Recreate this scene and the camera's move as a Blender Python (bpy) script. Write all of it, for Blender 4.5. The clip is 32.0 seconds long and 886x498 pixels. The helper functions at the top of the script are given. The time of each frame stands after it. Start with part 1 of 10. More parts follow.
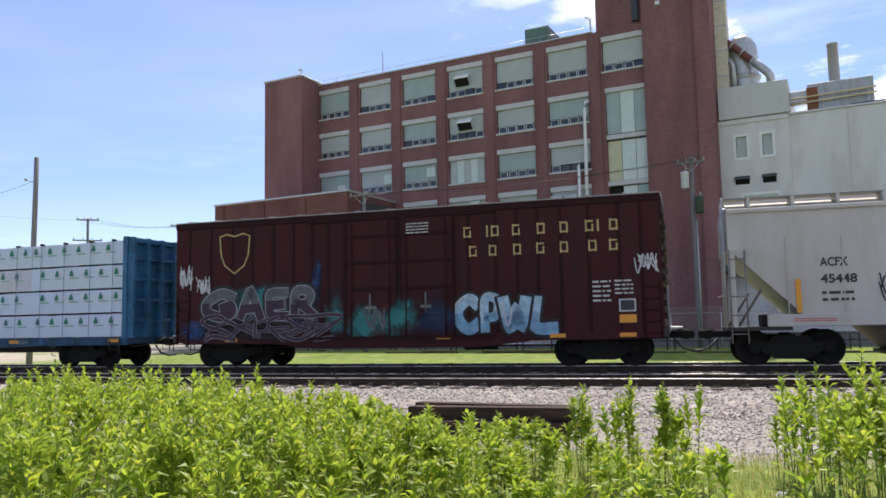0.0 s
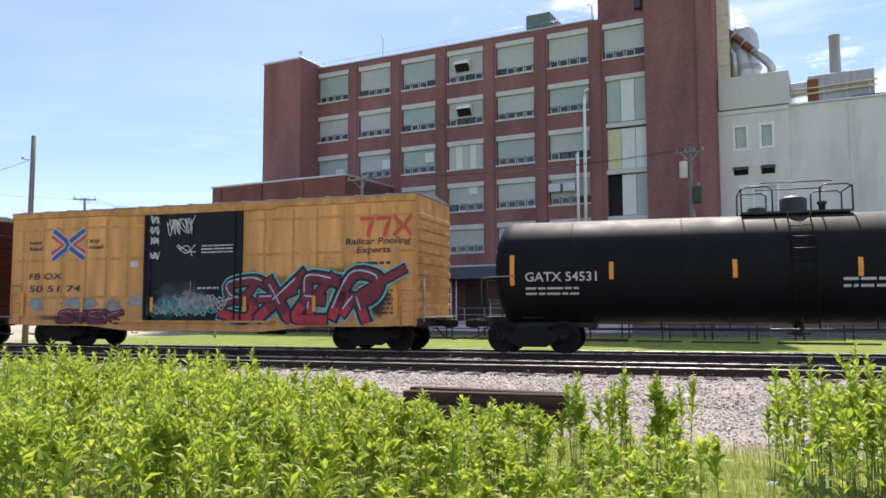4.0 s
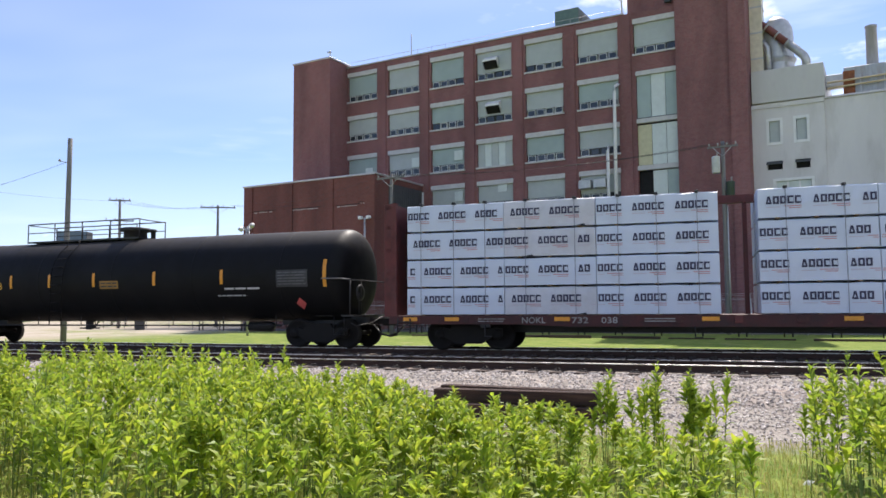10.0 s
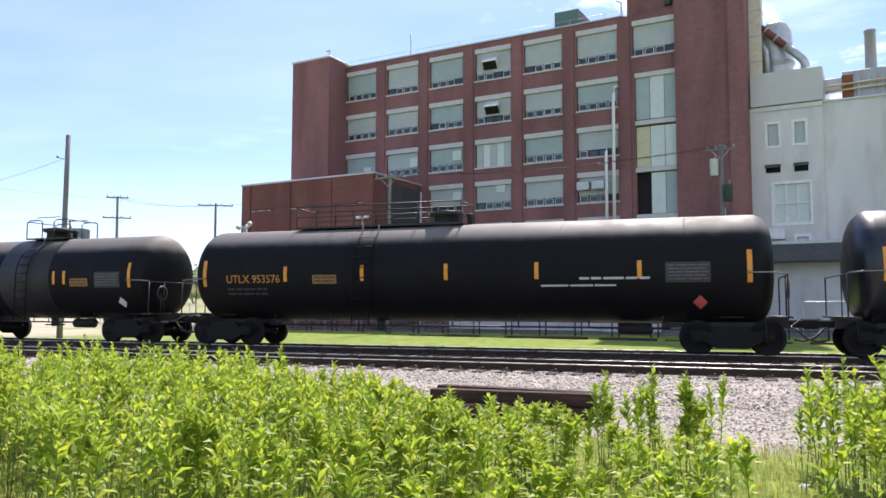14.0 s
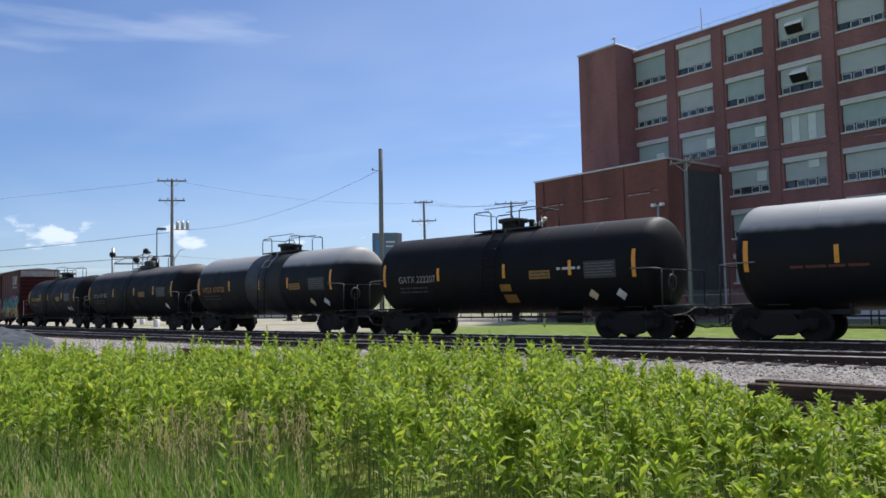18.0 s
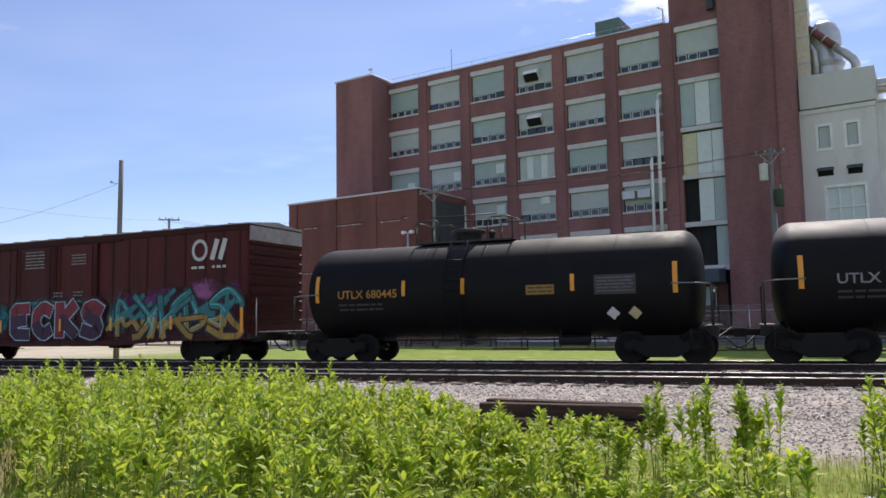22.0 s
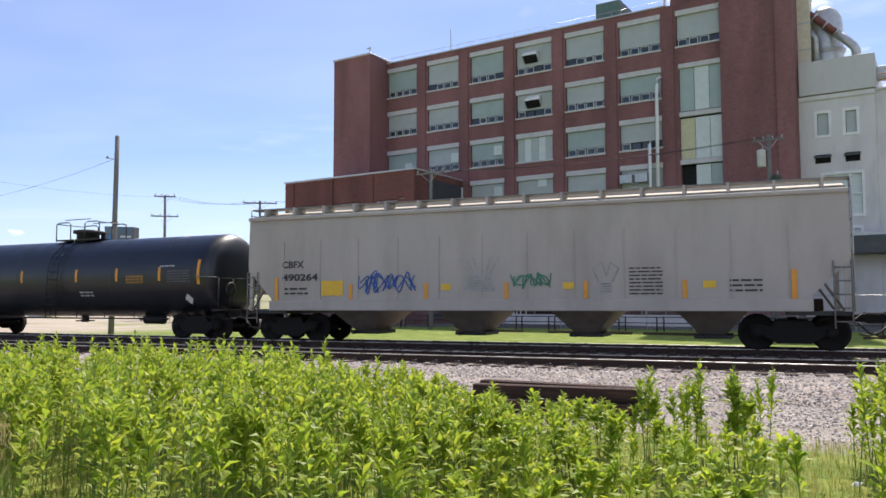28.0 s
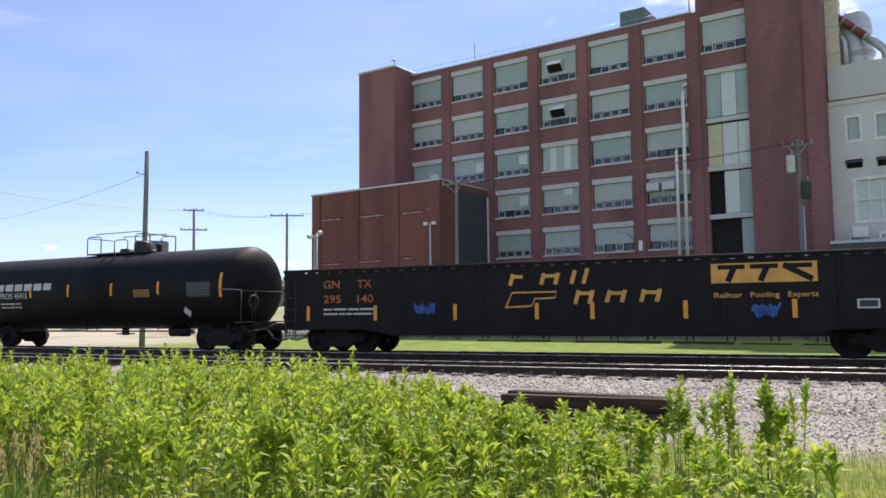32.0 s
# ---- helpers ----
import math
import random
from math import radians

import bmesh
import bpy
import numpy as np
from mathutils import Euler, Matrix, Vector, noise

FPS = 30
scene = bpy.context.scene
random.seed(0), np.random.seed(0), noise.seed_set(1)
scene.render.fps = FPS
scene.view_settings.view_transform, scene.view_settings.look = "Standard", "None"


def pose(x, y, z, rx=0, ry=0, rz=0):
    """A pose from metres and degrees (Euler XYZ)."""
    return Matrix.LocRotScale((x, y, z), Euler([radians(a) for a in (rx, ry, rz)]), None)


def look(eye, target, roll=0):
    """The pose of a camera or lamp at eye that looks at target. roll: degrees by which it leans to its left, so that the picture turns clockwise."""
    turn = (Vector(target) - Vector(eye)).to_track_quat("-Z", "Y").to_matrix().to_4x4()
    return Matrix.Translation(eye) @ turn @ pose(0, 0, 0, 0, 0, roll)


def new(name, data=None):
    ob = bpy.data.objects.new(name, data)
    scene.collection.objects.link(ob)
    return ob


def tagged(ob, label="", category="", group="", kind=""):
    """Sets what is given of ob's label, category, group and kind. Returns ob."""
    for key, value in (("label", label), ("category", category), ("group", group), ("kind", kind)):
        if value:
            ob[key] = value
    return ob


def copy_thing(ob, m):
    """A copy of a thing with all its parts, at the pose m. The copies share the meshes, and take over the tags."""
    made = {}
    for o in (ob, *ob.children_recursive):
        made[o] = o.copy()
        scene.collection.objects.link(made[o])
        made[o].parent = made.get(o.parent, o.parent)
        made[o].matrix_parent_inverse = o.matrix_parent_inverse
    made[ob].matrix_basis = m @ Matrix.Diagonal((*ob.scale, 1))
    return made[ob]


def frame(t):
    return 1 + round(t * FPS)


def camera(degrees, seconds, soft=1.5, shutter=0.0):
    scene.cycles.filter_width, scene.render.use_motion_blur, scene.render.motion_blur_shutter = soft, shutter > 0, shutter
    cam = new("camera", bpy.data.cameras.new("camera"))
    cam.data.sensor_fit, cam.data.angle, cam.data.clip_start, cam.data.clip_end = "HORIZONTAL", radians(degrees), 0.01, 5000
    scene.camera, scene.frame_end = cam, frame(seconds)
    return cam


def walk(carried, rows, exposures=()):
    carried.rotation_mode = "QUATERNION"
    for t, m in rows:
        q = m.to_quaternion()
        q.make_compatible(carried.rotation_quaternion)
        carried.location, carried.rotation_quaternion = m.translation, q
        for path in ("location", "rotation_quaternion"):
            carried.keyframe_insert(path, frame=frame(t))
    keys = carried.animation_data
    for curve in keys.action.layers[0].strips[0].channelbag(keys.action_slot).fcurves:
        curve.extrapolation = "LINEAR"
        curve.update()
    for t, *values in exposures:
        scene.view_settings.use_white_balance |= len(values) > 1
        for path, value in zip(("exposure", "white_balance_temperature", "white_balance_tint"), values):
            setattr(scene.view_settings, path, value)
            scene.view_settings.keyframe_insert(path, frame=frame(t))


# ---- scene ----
# Camera: a person stands still beside the line and pans. x runs along the track, y away from the camera, z up.
EYE = 1.67
cam = camera(59.56, 32.0, soft=1.6)
# seconds, yaw, tilt, roll
TURNS = [
    (0, 22.06, 95.58, 1.10), (0.5, 21.98, 95.55, 0.96), (1, 22.26, 95.48, 0.77), (1.5, 22.70, 95.05, 0.68),
    (2, 23.60, 94.58, 0.69), (2.5, 23.75, 94.57, 0.53), (4.5, 19.75, 94.74, 0.20), (5, 17.74, 95.15, 0.34),
    (5.5, 17.70, 95.61, 0.10), (6, 20.69, 95.09, -0.09), (6.5, 21.74, 94.31, 0.01), (7, 22.46, 93.98, 0.38),
    (7.5, 23.26, 94.31, 0.42), (8, 23.27, 94.54, 0.40), (8.5, 23.40, 94.65, 0.41), (9, 23.55, 94.71, 0.33),
    (9.5, 23.92, 94.44, 0.27), (10, 23.99, 94.37, 0.38), (10.5, 23.41, 94.48, 0.42), (11, 22.33, 94.57, 0.38),
    (11.5, 21.53, 94.65, 0.38), (12, 21.50, 94.39, 0.28), (12.5, 22.68, 93.81, 0.09), (13, 23.06, 93.84, 0.14),
    (13.5, 23.23, 94.32, 0.01), (15.5, 31.34, 93.92, 0.56), (16, 36.70, 94.58, 1.02), (16.5, 41.32, 94.93, 0.57),
    (17, 44.64, 94.63, 0.49), (17.5, 45.90, 94.25, 0.69), (18, 45.41, 94.02, 1.15), (18.5, 46.10, 94.32, 1.27),
    (19, 46.31, 94.74, 1.12), (19.5, 46.12, 94.98, 1.18), (20, 45.31, 95.38, 0.84), (20.5, 41.93, 95.57, 0.74),
    (21, 36.54, 95.49, 1.23), (21.5, 32.15, 95.41, 1.00), (22, 27.25, 95.43, 1.00), (22.5, 21.91, 95.58, 0.48),
    (23, 19.91, 95.51, 0.14), (23.5, 20.75, 95.38, 0.08), (24, 23.55, 95.33, 0.67), (24.5, 27.28, 95.76, 0.64),
    (26.5, 26.25, 92.92, 1.28), (27, 24.98, 93.69, 0.67), (27.5, 25.10, 93.97, 0.41), (28, 26.89, 94.03, 0.11),
    (28.5, 27.89, 93.37, 0.13), (29, 28.07, 93.73, 0.32), (29.5, 28.57, 94.59, 0.20), (30, 28.85, 94.97, 0.13),
    (30.5, 28.67, 95.00, 0.12), (31, 28.74, 94.86, 0.43), (31.5, 28.80, 94.81, 0.59), (32, 28.86, 94.81, 0.58),
]


def aside(yaw):
    """How far the eye shifts to the left as the body turns."""
    return -0.11 * min(max((yaw - 30) / 12, 0), 1)


# the picture brightens and darkens as bright and dark cars fill it
# seconds, stops, white balance
STOPS = [(0, 0.24, 6350, 15), (2.5, 0.26, 6350, 15), (4.5, 0.54, 6450, 17), (5, 0.59, 6450, 17), (6, 0.54, 6450, 17), (7, 0.44, 6350, 15), (8, 0.29, 6350, 15), (12, 0.39, 6350, 15), (13, 0.60, 6350, 15), (13.5, 0.60, 6350, 15), (16, 0.30, 6250, 11), (17, -0.12, 5950, 10), (19, -0.26, 5900, 10), (21, -0.22, 6000, 11), (22, 0.06, 6350, 15), (23, 0.39, 6450, 17), (24, 0.69, 6550, 18), (25, 0.64, 6550, 18), (26.5, 0.29, 6450, 16), (27, 0.22, 6450, 16), (32, 0.24, 6350, 15)]
walk(cam, [(t, pose(aside(yaw), 0, EYE, tilt, roll, yaw)) for t, yaw, tilt, roll in TURNS], STOPS)

# ---- light ----
SUN_YAW, SUN_EL = 6.0, 53.0
world = bpy.data.worlds.new("world")
scene.world = world
world.use_nodes = True
wn, wl = world.node_tree.nodes, world.node_tree.links
sky = wn.new("ShaderNodeTexSky")
sky.sky_type, sky.sun_disc = "NISHITA", False
sky.sun_elevation, sky.sun_rotation = radians(SUN_EL), radians(-SUN_YAW)
sky.air_density, sky.dust_density, sky.ozone_density = 1.0, 0.4, 2.0
place = wn.new("ShaderNodeTexCoord")
split = wn.new("ShaderNodeSeparateXYZ")
wl.new(place.outputs["Generated"], split.inputs[0])
# clouds lie on a high flat sheet: the way up divides the way aside
up = wn.new("ShaderNodeMath")
up.operation, up.inputs[1].default_value = "MAXIMUM", 0.03
wl.new(split.outputs["Z"], up.inputs[0])
sheet = wn.new("ShaderNodeVectorMath")
sheet.operation = "DIVIDE"
wl.new(place.outputs["Generated"], sheet.inputs[0])
joined = wn.new("ShaderNodeCombineXYZ")
for k in range(3):
    wl.new(up.outputs[0], joined.inputs[k])
wl.new(joined.outputs[0], sheet.inputs[1])


def cloud_layer(scale, lo, hi, offset, stretch):
    m = wn.new("ShaderNodeMapping")
    m.inputs["Location"].default_value = offset
    m.inputs["Scale"].default_value = stretch
    wl.new(sheet.outputs[0], m.inputs[0])
    n = wn.new("ShaderNodeTexNoise")
    n.inputs["Scale"].default_value, n.inputs["Detail"].default_value, n.inputs["Roughness"].default_value = scale, (9 if scale > 1 else 4), 0.58
    wl.new(m.outputs[0], n.inputs["Vector"])
    r = wn.new("ShaderNodeMapRange")
    r.interpolation_type = "SMOOTHSTEP"
    r.inputs["From Min"].default_value, r.inputs["From Max"].default_value = lo, hi
    wl.new(n.outputs["Fac"], r.inputs["Value"])
    return r.outputs[0]


puffs = cloud_layer(1.7, 0.475, 0.64, (3.1, 0.4, 0), (1, 1, 1))
veil = cloud_layer(0.33, 0.40, 0.80, (7.3, 2.0, 0), (0.5, 0.9, 1))
total = wn.new("ShaderNodeMath")
total.operation, total.use_clamp = "MAXIMUM", True
soft_veil = wn.new("ShaderNodeMath")
soft_veil.operation, soft_veil.inputs[1].default_value = "MULTIPLY", 0.28
wl.new(veil, soft_veil.inputs[0])

def band(axis, lo, hi):
    """1 past hi, 0 before lo, along one axis of the sky."""
    r = wn.new("ShaderNodeMapRange")
    r.interpolation_type = "SMOOTHSTEP"
    r.inputs["From Min"].default_value, r.inputs["From Max"].default_value = lo, hi
    wl.new(split.outputs[axis], r.inputs["Value"])
    return r.outputs[0]


def times(a, b):
    m = wn.new("ShaderNodeMath")
    m.operation = "MULTIPLY"
    wl.new(a, m.inputs[0]), wl.new(b, m.inputs[1])
    return m.outputs[0]


def streaks(scale, lo, hi, offset, stretch, amount):
    """Thin cloud drawn out along the horizon."""
    m, n, r = wn.new("ShaderNodeMapping"), wn.new("ShaderNodeTexNoise"), wn.new("ShaderNodeMapRange")
    m.inputs["Location"].default_value, m.inputs["Scale"].default_value = offset, stretch
    m.inputs["Rotation"].default_value = (0.05, 0.06, 0)
    n.inputs["Scale"].default_value, n.inputs["Detail"].default_value = scale, 7
    r.interpolation_type = "SMOOTHSTEP"
    r.inputs["From Min"].default_value, r.inputs["From Max"].default_value, r.inputs["To Max"].default_value = lo, hi, amount
    wl.new(place.outputs["Generated"], m.inputs[0]), wl.new(m.outputs[0], n.inputs["Vector"]), wl.new(n.outputs["Fac"], r.inputs["Value"])
    return r.outputs[0]


# heaped clouds towards the east, a low rank of small ones near the horizon
small = streaks(15, 0.60, 0.70, (1.3, 5.2, 0), (1, 1, 2.4), 0.8)
east, low = times(puffs, band("X", -0.42, -0.12)), times(times(small, band("Z", 0.125, 0.095)), band("Z", 0.05, 0.065))
heaps = wn.new("ShaderNodeMath")
heaps.operation = "MAXIMUM"
wl.new(east, heaps.inputs[0]), wl.new(low, heaps.inputs[1])


# a pale bank over the horizon and thin streaks above it
bank = times(streaks(1.8, 0.30, 0.62, (0.4, 0.2, 0), (1, 1, 3.0), 0.15), band("Z", 0.22, 0.10))
cirrus = times(streaks(2.2, 0.50, 0.72, (2.0, 0.7, 0.3), (1, 1, 7), 0.32), band("Z", 0.12, 0.2))
over = wn.new("ShaderNodeMath")
over.operation = "MAXIMUM"
wl.new(bank, over.inputs[0]), wl.new(cirrus, over.inputs[1])
thin = wn.new("ShaderNodeMath")
thin.operation = "MAXIMUM"
wl.new(over.outputs[0], thin.inputs[0]), wl.new(soft_veil.outputs[0], thin.inputs[1])
wl.new(heaps.outputs[0], total.inputs[0])
wl.new(thin.outputs[0], total.inputs[1])
blend = wn.new("ShaderNodeMix")
blend.data_type = "RGBA"
wl.new(total.outputs[0], blend.inputs["Factor"])
tint = wn.new("ShaderNodeMix")
tint.data_type, tint.blend_type = "RGBA", "MULTIPLY"
tint.inputs["Factor"].default_value, tint.inputs["B"].default_value = 1.0, (0.90, 0.965, 1.16, 1)
wl.new(sky.outputs[0], tint.inputs["A"])
wl.new(tint.outputs["Result"], blend.inputs["A"])
blend.inputs["B"].default_value = (10.5, 10.8, 11.2, 1)
back = wn["Background"]
back.inputs["Strength"].default_value = 0.113
wl.new(blend.outputs["Result"], back.inputs["Color"])
sun = new("sun", bpy.data.lights.new("sun", "SUN"))
sun.data.energy, sun.data.angle, sun.data.color = 5.6, radians(0.53), (1.0, 0.93, 0.81)
far = Vector((-math.sin(radians(SUN_YAW)) * math.cos(radians(SUN_EL)), math.cos(radians(SUN_YAW)) * math.cos(radians(SUN_EL)), math.sin(radians(SUN_EL))))
sun.matrix_world = look(far * 300, (0, 0, 0))
scene.view_settings.exposure = 0.0


# ---- materials ----
def mat(name, color, rough=0.6, metal=0.0, vary=0.15, scale=3.0, grain=40.0, bump=0.0, dirt=None, dirt_scale=1.2, dirt_amount=0.5, stretch=(1, 1, 1), specular=0.5, chips=0.0, apart=0.0):
    """A painted, worn or grained surface: the base colour varies at two scales; dirt is the colour of stains."""
    m = bpy.data.materials.new(name)
    m.use_nodes = True
    n, l = m.node_tree.nodes, m.node_tree.links
    b = n["Principled BSDF"]
    b.inputs["Roughness"].default_value, b.inputs["Metallic"].default_value = rough, metal
    b.inputs["Specular IOR Level"].default_value = specular
    tc = n.new("ShaderNodeTexCoord")
    mp = n.new("ShaderNodeMapping")
    mp.inputs["Scale"].default_value = stretch
    l.new(tc.outputs["Object"], mp.inputs[0])

    def noise_of(s, detail=6, roughness=0.6):
        t = n.new("ShaderNodeTexNoise")
        t.inputs["Scale"].default_value, t.inputs["Detail"].default_value, t.inputs["Roughness"].default_value = s, detail, roughness
        l.new(mp.outputs[0], t.inputs["Vector"])
        return t.outputs["Fac"]

    def mixed(a, b2, fac, mode="MIX"):
        x = n.new("ShaderNodeMix")
        x.data_type, x.blend_type = "RGBA", mode
        for sock, v in ((x.inputs["A"], a), (x.inputs["B"], b2), (x.inputs["Factor"], fac)):
            if hasattr(v, "is_output"):
                l.new(v, sock)
            else:
                sock.default_value = v
        return x.outputs["Result"]

    def ramp(v, lo, hi, a=0.0, c=1.0):
        r = n.new("ShaderNodeMapRange")
        r.inputs["From Min"].default_value, r.inputs["From Max"].default_value = lo, hi
        r.inputs["To Min"].default_value, r.inputs["To Max"].default_value = a, c
        l.new(v, r.inputs["Value"])
        return r.outputs[0]

    dark = tuple(c * (1 - vary) for c in color) + (1,)
    light = tuple(min(1, c * (1 + vary)) for c in color) + (1,)
    big, small = noise_of(scale), noise_of(grain, 4)
    col = mixed(dark, light, ramp(big, 0.3, 0.7))
    col = mixed(col, tuple(c * 0.72 for c in color) + (1,), ramp(small, 0.52, 0.8, 0, vary * 2))
    if dirt:
        col = mixed(col, (*dirt, 1), ramp(noise_of(dirt_scale, 9, 0.65), 0.48, 0.75, 0, dirt_amount))
    if chips:
        col = mixed(col, (0.10, 0.045, 0.02, 1), ramp(noise_of(9, 10, 0.72), 0.66 - chips * 0.1, 0.70 - chips * 0.1))
    if apart:
        own = n.new("ShaderNodeObjectInfo")
        shade = n.new("ShaderNodeMapRange")
        shade.inputs["To Min"].default_value, shade.inputs["To Max"].default_value = 1 - apart, 1 + apart
        l.new(own.outputs["Random"], shade.inputs["Value"])
        col = mixed(col, shade.outputs[0], 1.0, "MULTIPLY")
    l.new(col, b.inputs["Base Color"])
    l.new(ramp(big, 0.3, 0.7, max(0.03, rough - 0.1), min(1, rough + 0.1)), b.inputs["Roughness"])
    if bump:
        u = n.new("ShaderNodeBump")
        u.inputs["Strength"].default_value, u.inputs["Distance"].default_value = bump, 0.02
        l.new(small, u.inputs["Height"])
        l.new(u.outputs[0], b.inputs["Normal"])
    return m


def leaf_mat(name, colors, glow=0.45):
    """Leaves: each island takes its own green, and light comes through."""
    m = bpy.data.materials.new(name)
    m.use_nodes = True
    n, l = m.node_tree.nodes, m.node_tree.links
    g = n.new("ShaderNodeNewGeometry")
    r = n.new("ShaderNodeValToRGB")
    r.color_ramp.elements[0].color, r.color_ramp.elements[1].color = (*colors[0], 1), (*colors[-1], 1)
    for i, c in enumerate(colors[1:-1]):
        r.color_ramp.elements.new((i + 1) / (len(colors) - 1)).color = (*c, 1)
    l.new(g.outputs["Random Per Island"], r.inputs[0])
    t = n.new("ShaderNodeTexNoise")
    t.inputs["Scale"].default_value = 60
    x = n.new("ShaderNodeMix")
    x.data_type, x.blend_type = "RGBA", "MULTIPLY"
    x.inputs["Factor"].default_value = 0.35
    l.new(r.outputs[0], x.inputs["A"]), l.new(t.outputs["Color"], x.inputs["B"])
    b = n["Principled BSDF"]
    b.inputs["Roughness"].default_value, b.inputs["Specular IOR Level"].default_value = 0.5, 0.35
    l.new(x.outputs["Result"], b.inputs["Base Color"])
    tr = n.new("ShaderNodeBsdfTranslucent")
    l.new(x.outputs["Result"], tr.inputs["Color"])
    s = n.new("ShaderNodeMixShader")
    s.inputs[0].default_value = glow
    l.new(b.outputs[0], s.inputs[1]), l.new(tr.outputs[0], s.inputs[2])
    l.new(s.outputs[0], n["Material Output"].inputs["Surface"])
    return m


# ---- shapes ----
class Geo:
    """Collects corners and faces of one mesh."""

    def __init__(self):
        self.v, self.f, self.smooth = [], [], []

    def add(self, verts, faces, smooth=False):
        o = len(self.v)
        self.v += [tuple(p) for p in verts]
        self.f += [tuple(i + o for i in q) for q in faces]
        self.smooth += [smooth] * len(faces)
        return self

    def box(self, x0, x1, y0, y1, z0, z1, c=0.0):
        """A box; c cuts its long upright and level edges back."""
        if c <= 0:
            v = [(x, y, z) for z in (z0, z1) for x, y in ((x0, y0), (x1, y0), (x1, y1), (x0, y1))]
            return self.add(v, [(3, 2, 1, 0), (4, 5, 6, 7), (0, 1, 5, 4), (1, 2, 6, 5), (2, 3, 7, 6), (3, 0, 4, 7)])
        v = []
        for z, k in ((z0, c), (z0 + c, 0), (z1 - c, 0), (z1, c)):
            v += [(x0 + k, y0 + k, z), (x1 - k, y0 + k, z), (x1 - k, y1 - k, z), (x0 + k, y1 - k, z)]
        f = [(3, 2, 1, 0), (12, 13, 14, 15)]
        for s in range(3):
            for k in range(4):
                a, b = s * 4 + k, s * 4 + (k + 1) % 4
                f.append((a, b, b + 4, a + 4))
        return self.add(v, f)

    def prism(self, outline, axis, a, b):
        """A flat outline of (p, q) drawn along axis from a to b. x: p=y q=z; y: p=x q=z; z: p=x q=y."""
        put = {"x": lambda p, q, w: (w, p, q), "y": lambda p, q, w: (p, w, q), "z": lambda p, q, w: (p, q, w)}[axis]
        n = len(outline)
        v = [put(p, q, a) for p, q in outline] + [put(p, q, b) for p, q in outline]
        f = [tuple(range(n)), tuple(range(2 * n - 1, n - 1, -1))]
        f += [(i, i + n, (i + 1) % n + n, (i + 1) % n) for i in range(n)]
        return self.add(v, f)

    def tube(self, pts, r, n=6, r2=None, caps=True):
        """A round bar along points."""
        pts = [Vector(p) for p in pts]
        v, f = [], []
        m = len(pts)
        for i, p in enumerate(pts):
            d = (pts[min(i + 1, m - 1)] - pts[max(i - 1, 0)]).normalized()
            s = d.cross(Vector((0, 0, 1)) if abs(d.z) < 0.9 else Vector((1, 0, 0))).normalized()
            t = d.cross(s)
            k = r if r2 is None else r + (r2 - r) * i / (m - 1)
            v += [tuple(p + (s * math.cos(a) + t * math.sin(a)) * k) for a in (2 * math.pi * j / n for j in range(n))]
        for i in range(m - 1):
            for j in range(n):
                f.append((i * n + j, i * n + (j + 1) % n, (i + 1) * n + (j + 1) % n, (i + 1) * n + j))
        self.add(v, f, True)
        if caps:
            o = len(self.v) - m * n
            self.f += [tuple(o + j for j in reversed(range(n))), tuple(o + (m - 1) * n + j for j in range(n))]
            self.smooth += [False, False]
        return self

    def lathe(self, profile, axis="x", n=32, at=(0, 0, 0), smooth=True):
        """A round body: profile of (along, radius) about an axis through at."""
        v, f = [], []
        for w, r in profile:
            for j in range(n):
                a = 2 * math.pi * j / n
                p, q = r * math.cos(a), r * math.sin(a)
                v.append({"x": (at[0] + w, at[1] + p, at[2] + q), "y": (at[0] + p, at[1] + w, at[2] + q), "z": (at[0] + p, at[1] + q, at[2] + w)}[axis])
        for i in range(len(profile) - 1):
            for j in range(n):
                f.append((i * n + j, i * n + (j + 1) % n, (i + 1) * n + (j + 1) % n, (i + 1) * n + j))
        return self.add(v, f, smooth)

    def mesh(self, name, material):
        me = bpy.data.meshes.new(name)
        me.from_pydata(self.v, [], self.f)
        me.polygons.foreach_set("use_smooth", self.smooth)
        me.materials.append(material)
        b = bmesh.new()
        b.from_mesh(me)
        bmesh.ops.recalc_face_normals(b, faces=b.faces)
        b.to_mesh(me)
        b.free()
        return me


def raw_mesh(name, verts, faces, material, smooth=False):
    me = bpy.data.meshes.new(name)
    me.from_pydata(verts, [], faces)
    if smooth:
        me.polygons.foreach_set("use_smooth", [True] * len(faces))
    me.materials.append(material)
    return me


def part(name, geo, material, parent=None, label="", at=None):
    """Links a shape as one mesh object under a thing or a part."""
    ob = new(name, geo.mesh(name, material) if isinstance(geo, Geo) else geo)
    ob.parent = parent
    if at is not None:
        ob.matrix_basis = at
    if label:
        ob["label"] = label
    return ob


def thing(name, m, label, category, group="", kind=""):
    """An empty at a thing's base, which carries its parts."""
    ob = new(name)
    ob.matrix_basis = m
    return tagged(ob, label, category, group, kind)


